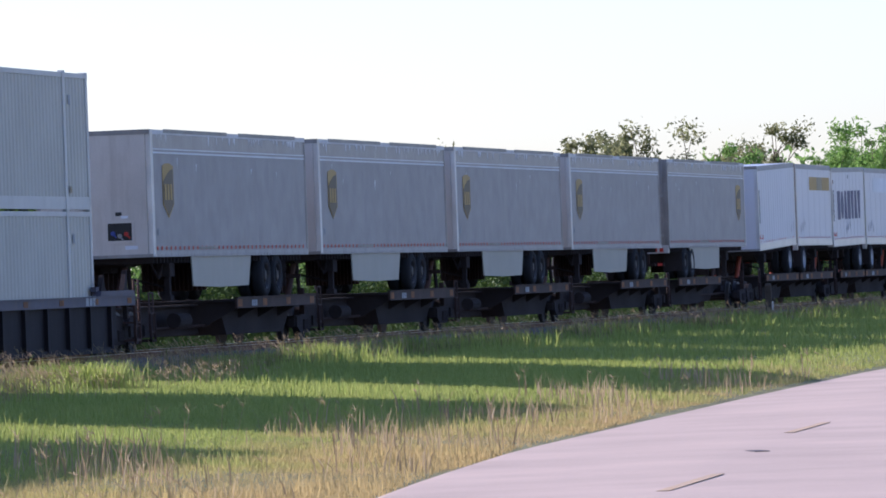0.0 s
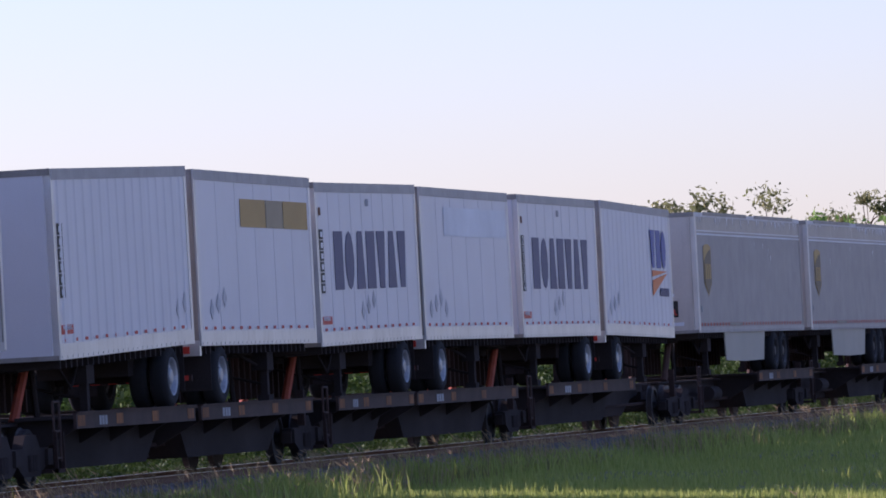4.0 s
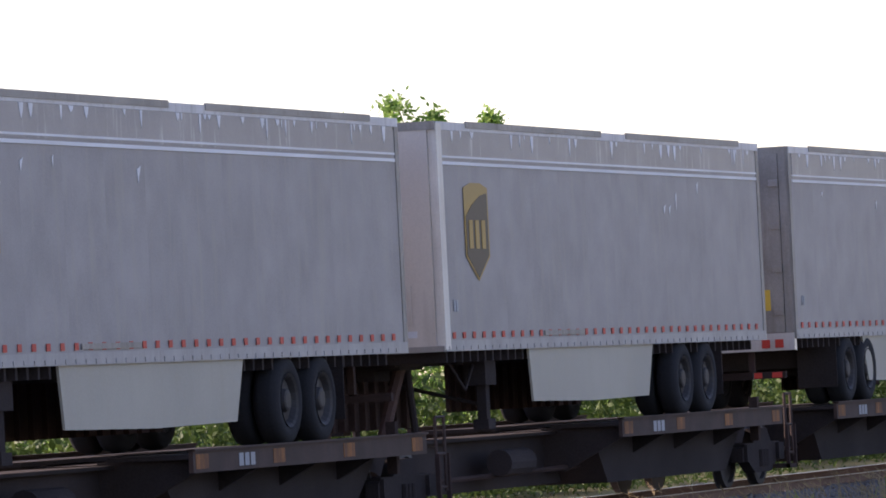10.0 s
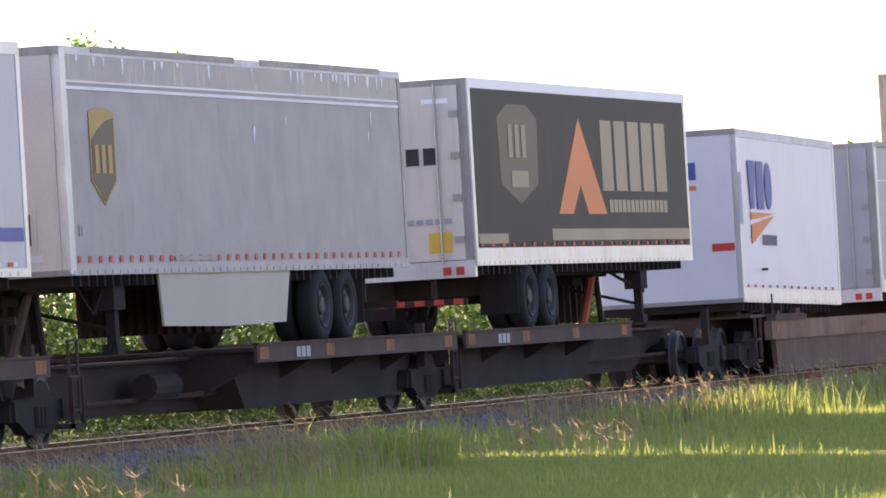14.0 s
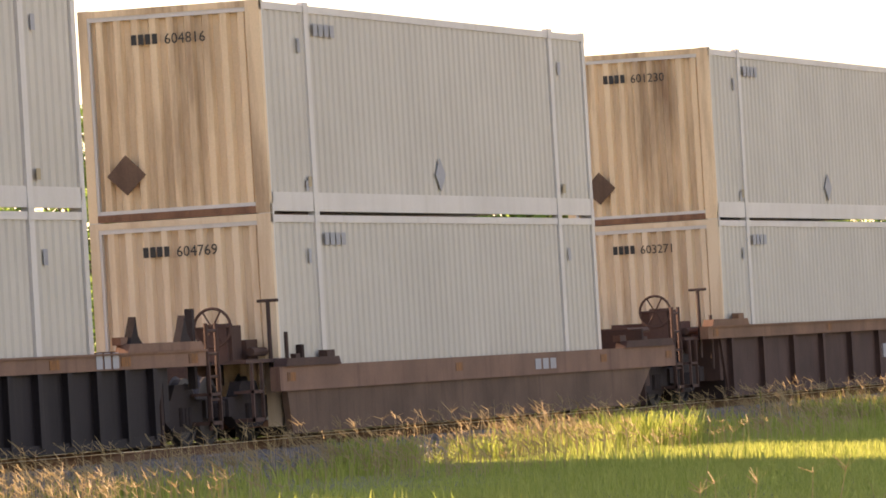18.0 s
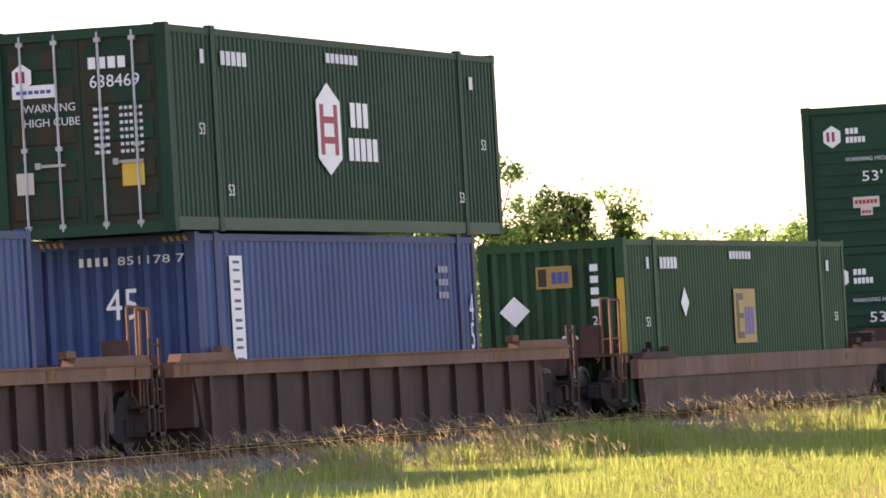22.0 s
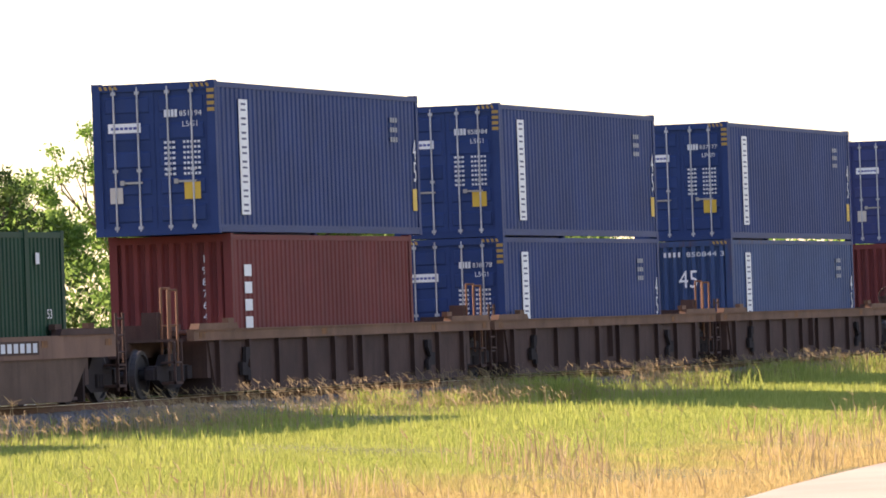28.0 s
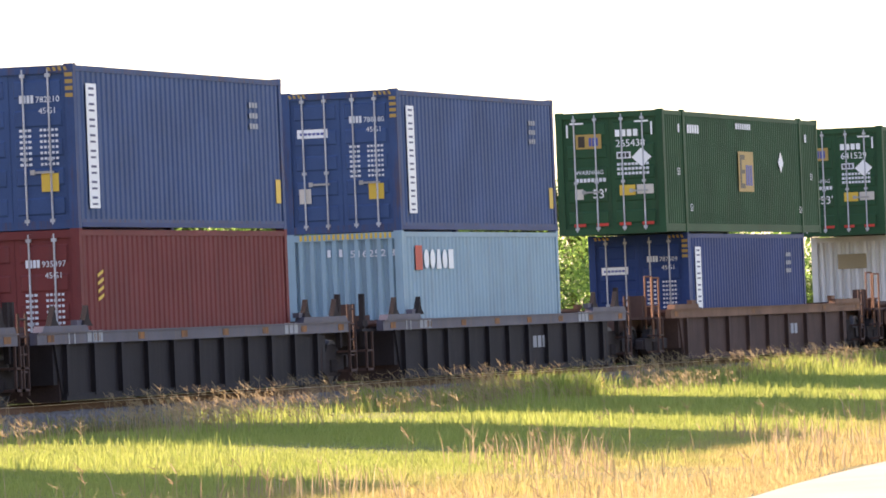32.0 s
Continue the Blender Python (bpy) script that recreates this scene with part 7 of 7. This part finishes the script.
BRIGHT = "tall bright green grass clump beside the ballast"
for k, (gx, gy, gs, gn, ga, gb) in enumerate(((96.0, 26.4, 0.9, 900, 0.25, 0.55), (98.2, 26.8, 0.6, 420, 0.2, 0.42), (87.5, 27.4, 0.7, 520, 0.2, 0.45), (84.6, 26.8, 0.7, 260, 0.1, 0.3), (91.3, 27.2, 0.5, 300, 0.15, 0.34), (110.5, 27.2, 0.8, 420, 0.2, 0.4), (78.0, 26.6, 0.9, 240, 0.08, 0.26), (120.0, 27.6, 1.0, 520, 0.25, 0.5), (131.0, 28.0, 1.1, 520, 0.25, 0.5))):
    grass_clump(gx, gy, gs, gn, ga, gb, 200 + k, BRIGHT)


def weed_plant(x, y, height, seed):
    """A leafy weed: one stem with leaves all the way up."""
    g = random.Random(seed)
    r = tagged(new("weed_plant"), "upright leafy green weed at the ballast edge", "weed", "leafy weeds")
    r.location = (x, y, ground_z(y, x) - 0.03)
    part("stem", lambda bm: tube(bm, (0, 0, 0), (0.02, 0.03, height), 0.008, 6), "weed", r)
    def leaves(bm):
        for k in range(int(height * 90)):
            z, a = height * g.uniform(0.08, 1.0), g.uniform(0, 6.283)
            ln = (0.13 - 0.09 * z / height) * g.uniform(0.7, 1.3)
            d, e = Vector((math.cos(a), math.sin(a), 0.5)), Vector((-math.sin(a), math.cos(a), 0))
            p = Vector((0.02 * z / height, 0.03 * z / height, z))
            bm.faces.new([bm.verts.new(q) for q in (p, p + d * ln * 0.5 + e * ln * 0.2, p + d * ln, p + d * ln * 0.5 - e * ln * 0.2)])
    part("leaves", leaves, "grass", r)["kind"] = "stuff"


for k, (wx, wy, wh) in enumerate(((104.5, 27.0, 0.66), (103.6, 27.6, 0.42), (99.0, 27.4, 0.4), (113.0, 27.8, 0.5), (90.2, 26.6, 0.34))):
    weed_plant(wx, wy, wh, 300 + k)


# ---- trees behind the track ----
def tree(x, y, height, spread, mat, seed, label, trunks=3, leaf=0.085, count=5200, open_=0.5, base=0.5):
    """A tree or tall shrub: tapered limbs, twigs, and leaves in clumps with gaps."""
    rng = random.Random(seed)
    root = tagged(new("tree"), label, "tree", "trees behind the track")
    root.location = (x, y, ground_z(y) - 0.05)
    tips = []
    bm = bmesh.new()

    def limb(p, d, length, r, depth):
        q = p + d * length
        n = 5 if depth else 7
        quat = d.to_track_quat("Z", "Y")
        rings = [[bm.verts.new(c + quat @ Vector((math.cos(k * 6.283 / n) * rr, math.sin(k * 6.283 / n) * rr, 0))) for k in range(n)] for c, rr in ((p, r), (q, r * 0.62))]
        for k in range(n):
            bm.faces.new((rings[0][k], rings[0][(k + 1) % n], rings[1][(k + 1) % n], rings[1][k]))
        if depth >= 3:
            tips.append(q)
            return
        if depth >= 1:
            tips.append(p.lerp(q, 0.6))
        for _ in range(rng.choice((2, 3, 3))):
            e = (d + Vector((rng.uniform(-1, 1) * spread / height * 1.3, rng.uniform(-1, 1) * spread / height * 1.3, rng.uniform(-0.15, 0.5)))).normalized()
            limb(p.lerp(q, rng.uniform(0.6, 1.0)), e, length * rng.uniform(0.55, 0.85), r * 0.6, depth + 1)

    for k in range(trunks):
        d = Vector((rng.uniform(-0.5, 0.5) * spread / height, rng.uniform(-0.5, 0.5) * spread / height, 1)).normalized()
        limb(Vector((rng.uniform(-0.3, 0.3), rng.uniform(-0.3, 0.3), 0)), d, height * rng.uniform(0.3, 0.4), 0.045 + height * 0.008, 0)
    top = max(t.z for t in tips)
    k = height / top
    for v in bm.verts:
        v.co.z *= k
    tips = [Vector((t.x, t.y, t.z * k)) for t in tips]
    me = bpy.data.meshes.new("limbs")
    bm.to_mesh(me)
    bm.free()
    me.materials.append(M["bark"])
    t = new("trunk", me)
    t.parent = root
    # leaves crowd round the limb ends, pointing outwards
    g = np.random.default_rng(seed)
    pts = np.array([tuple(p) for p in tips])
    pts = pts[pts[:, 2] > base]
    pick = g.integers(0, len(pts), count)
    sz = g.uniform(0.18, 0.5, len(pts))[pick]
    off = g.normal(0, 1, (count, 3)) * sz[:, None] * np.array([1, 1, 0.8]) * open_
    c = pts[pick] + off
    c[:, 2] = np.maximum(c[:, 2], 0.15)
    u = g.normal(0, 1, (count, 3))
    u /= np.linalg.norm(u, axis=1, keepdims=True)
    w = np.cross(u, g.normal(0, 1, (count, 3)))
    w /= np.linalg.norm(w, axis=1, keepdims=True)
    s = leaf * g.uniform(0.6, 1.5, count)[:, None]
    v = np.stack([c - u * s, c - w * s * 0.42, c + u * s, c + w * s * 0.42], 1)
    f = np.array([(0, 1, 2), (0, 2, 3)])
    o = raw_mesh("crown", v.reshape(-1, 3), (f[None] + np.arange(count)[:, None, None] * 4).reshape(-1, 3), mat, "", "")
    for key in ("category", "kind", "label"):
        if key in o:
            del o[key]
    o.parent = root
    return root


GREEN = "leafy green roadside tree with sunlit small leaves"
Y = TRACK_Y + 19
THIN = "thin airy tree with sparse small leaves"
for tx, th, sp_, tm, tn, ts in ((164, 7.8, 4.6, "leaf", 8000, 21), (168.5, 7.6, 5.8, "leaf", 10500, 22), (177.5, 7.3, 6, "leaf", 9500, 23), (156, 6.3, 5.4, "leaf", 8500, 24), (150, 7.2, 2.8, "leaf", 2300, 25), (142, 5.8, 5.4, "leaf", 8000, 26), (151, 5.7, 5.8, "leaf", 8000, 27), (135, 5.6, 5.4, "leaf_dark", 7500, 28), (190, 5.9, 4.6, "leaf_dark", 8500, 29), (193, 6.0, 2.8, "leaf", 1900, 30), (214, 5.0, 3.0, "leaf", 2600, 31), (222, 5.3, 2.8, "leaf", 3000, 32), (128, 5.4, 5.4, "leaf_dark", 6500, 33), (121, 5.3, 5, "leaf_dark", 5500, 34)):
    tree(tx + 1.2, Y + (ts % 3), th, sp_, tm, ts, THIN if tn < 2400 else ("dense dark green tree" if tm == "leaf_dark" else GREEN), 3 if tn < 4000 else 4, leaf=0.078, count=int(tn * 2.3), open_=0.5)
far_rng = random.Random(9)
for fx_, fh, fs_, fm in ((249, 5.5, 3.4, "leaf_brown"), (261, 5.9, 3.4, "leaf_brown"), (272, 6.5, 5, "leaf_brown"), (279, 6.2, 3.4, "leaf_brown"), (286, 7.3, 5, "leaf_brown"), (301, 7.4, 4.5, "leaf_brown"), (316, 8.4, 5, "leaf_brown"), (327, 7.5, 5, "leaf"), (343, 7.9, 5, "leaf_brown"), (359, 9.1, 6, "leaf_brown"), (375, 8.5, 5, "leaf"), (391, 9.7, 7, "leaf"), (410, 10.0, 8, "leaf"), (430, 10.5, 9, "leaf"), (450, 10.7, 9, "leaf")):
    tree(fx_ - 5, Y + 1 + far_rng.uniform(-1, 1), fh, fs_, fm, 40 + int(fx_), "tall slender tree with brownish green leaves" if fm == "leaf_brown" else GREEN, 3, leaf=0.12, count=8500, open_=0.85)


def hedge(name, x0, x1, y0, y1, height, count, leaf, mat, seed, label):
    """A run of undergrowth: leaves thick over an uneven mound."""
    g = np.random.default_rng(seed)
    px, py = g.uniform(x0, x1, count), g.uniform(y0, y1, count)
    hh = height * (0.55 + 0.3 * np.sin(px * 0.31 + 1) + 0.22 * np.sin(px * 0.83 + py) + 0.12 * np.sin(px * 2.1))
    pz = hh * g.random(count) ** 0.7
    c = np.stack([px, py, pz], -1)
    u = g.normal(0, 1, (count, 3))
    u /= np.linalg.norm(u, axis=1, keepdims=True)
    w = np.cross(u, g.normal(0, 1, (count, 3)))
    w /= np.linalg.norm(w, axis=1, keepdims=True)
    s = leaf * g.uniform(0.6, 1.5, count)[:, None]
    v = np.stack([c - u * s, c - w * s * 0.45, c + u * s, c + w * s * 0.45], 1)
    f = np.array([(0, 1, 2), (0, 2, 3)])
    return raw_mesh(name, v.reshape(-1, 3), (f[None] + np.arange(count)[:, None, None] * 4).reshape(-1, 3), mat, label, "undergrowth")


hedge("undergrowth", 95, 225, 47, 52, 4.4, 120000, 0.075, "leaf", 71, "thick green undergrowth behind the track")
hedge("undergrowth", 225, 330, 47, 53, 5.6, 40000, 0.15, "leaf", 72, "thick green undergrowth behind the track")
hedge("undergrowth", 320, 520, 47, 53, 7.0, 60000, 0.18, "leaf", 75, "thick green undergrowth behind the track")


hedge("undergrowth", 70, 330, 39, 42.5, 2.5, 190000, 0.085, "leaf_dark", 73, "low sunlit bushes behind the track")
hedge("back_weeds", 60, 330, 36.3, 40, 0.5, 50000, 0.04, "leaf_dark", 74, "rank green weeds behind the track")


def motions():
    for ob_, x, z, ry in TRAIN:
        walk(ob_, [(t, pose(x - train_shift(t), TRACK_Y, z, 0, ry, 0)) for t in range(0, 33, 2)])


motions()
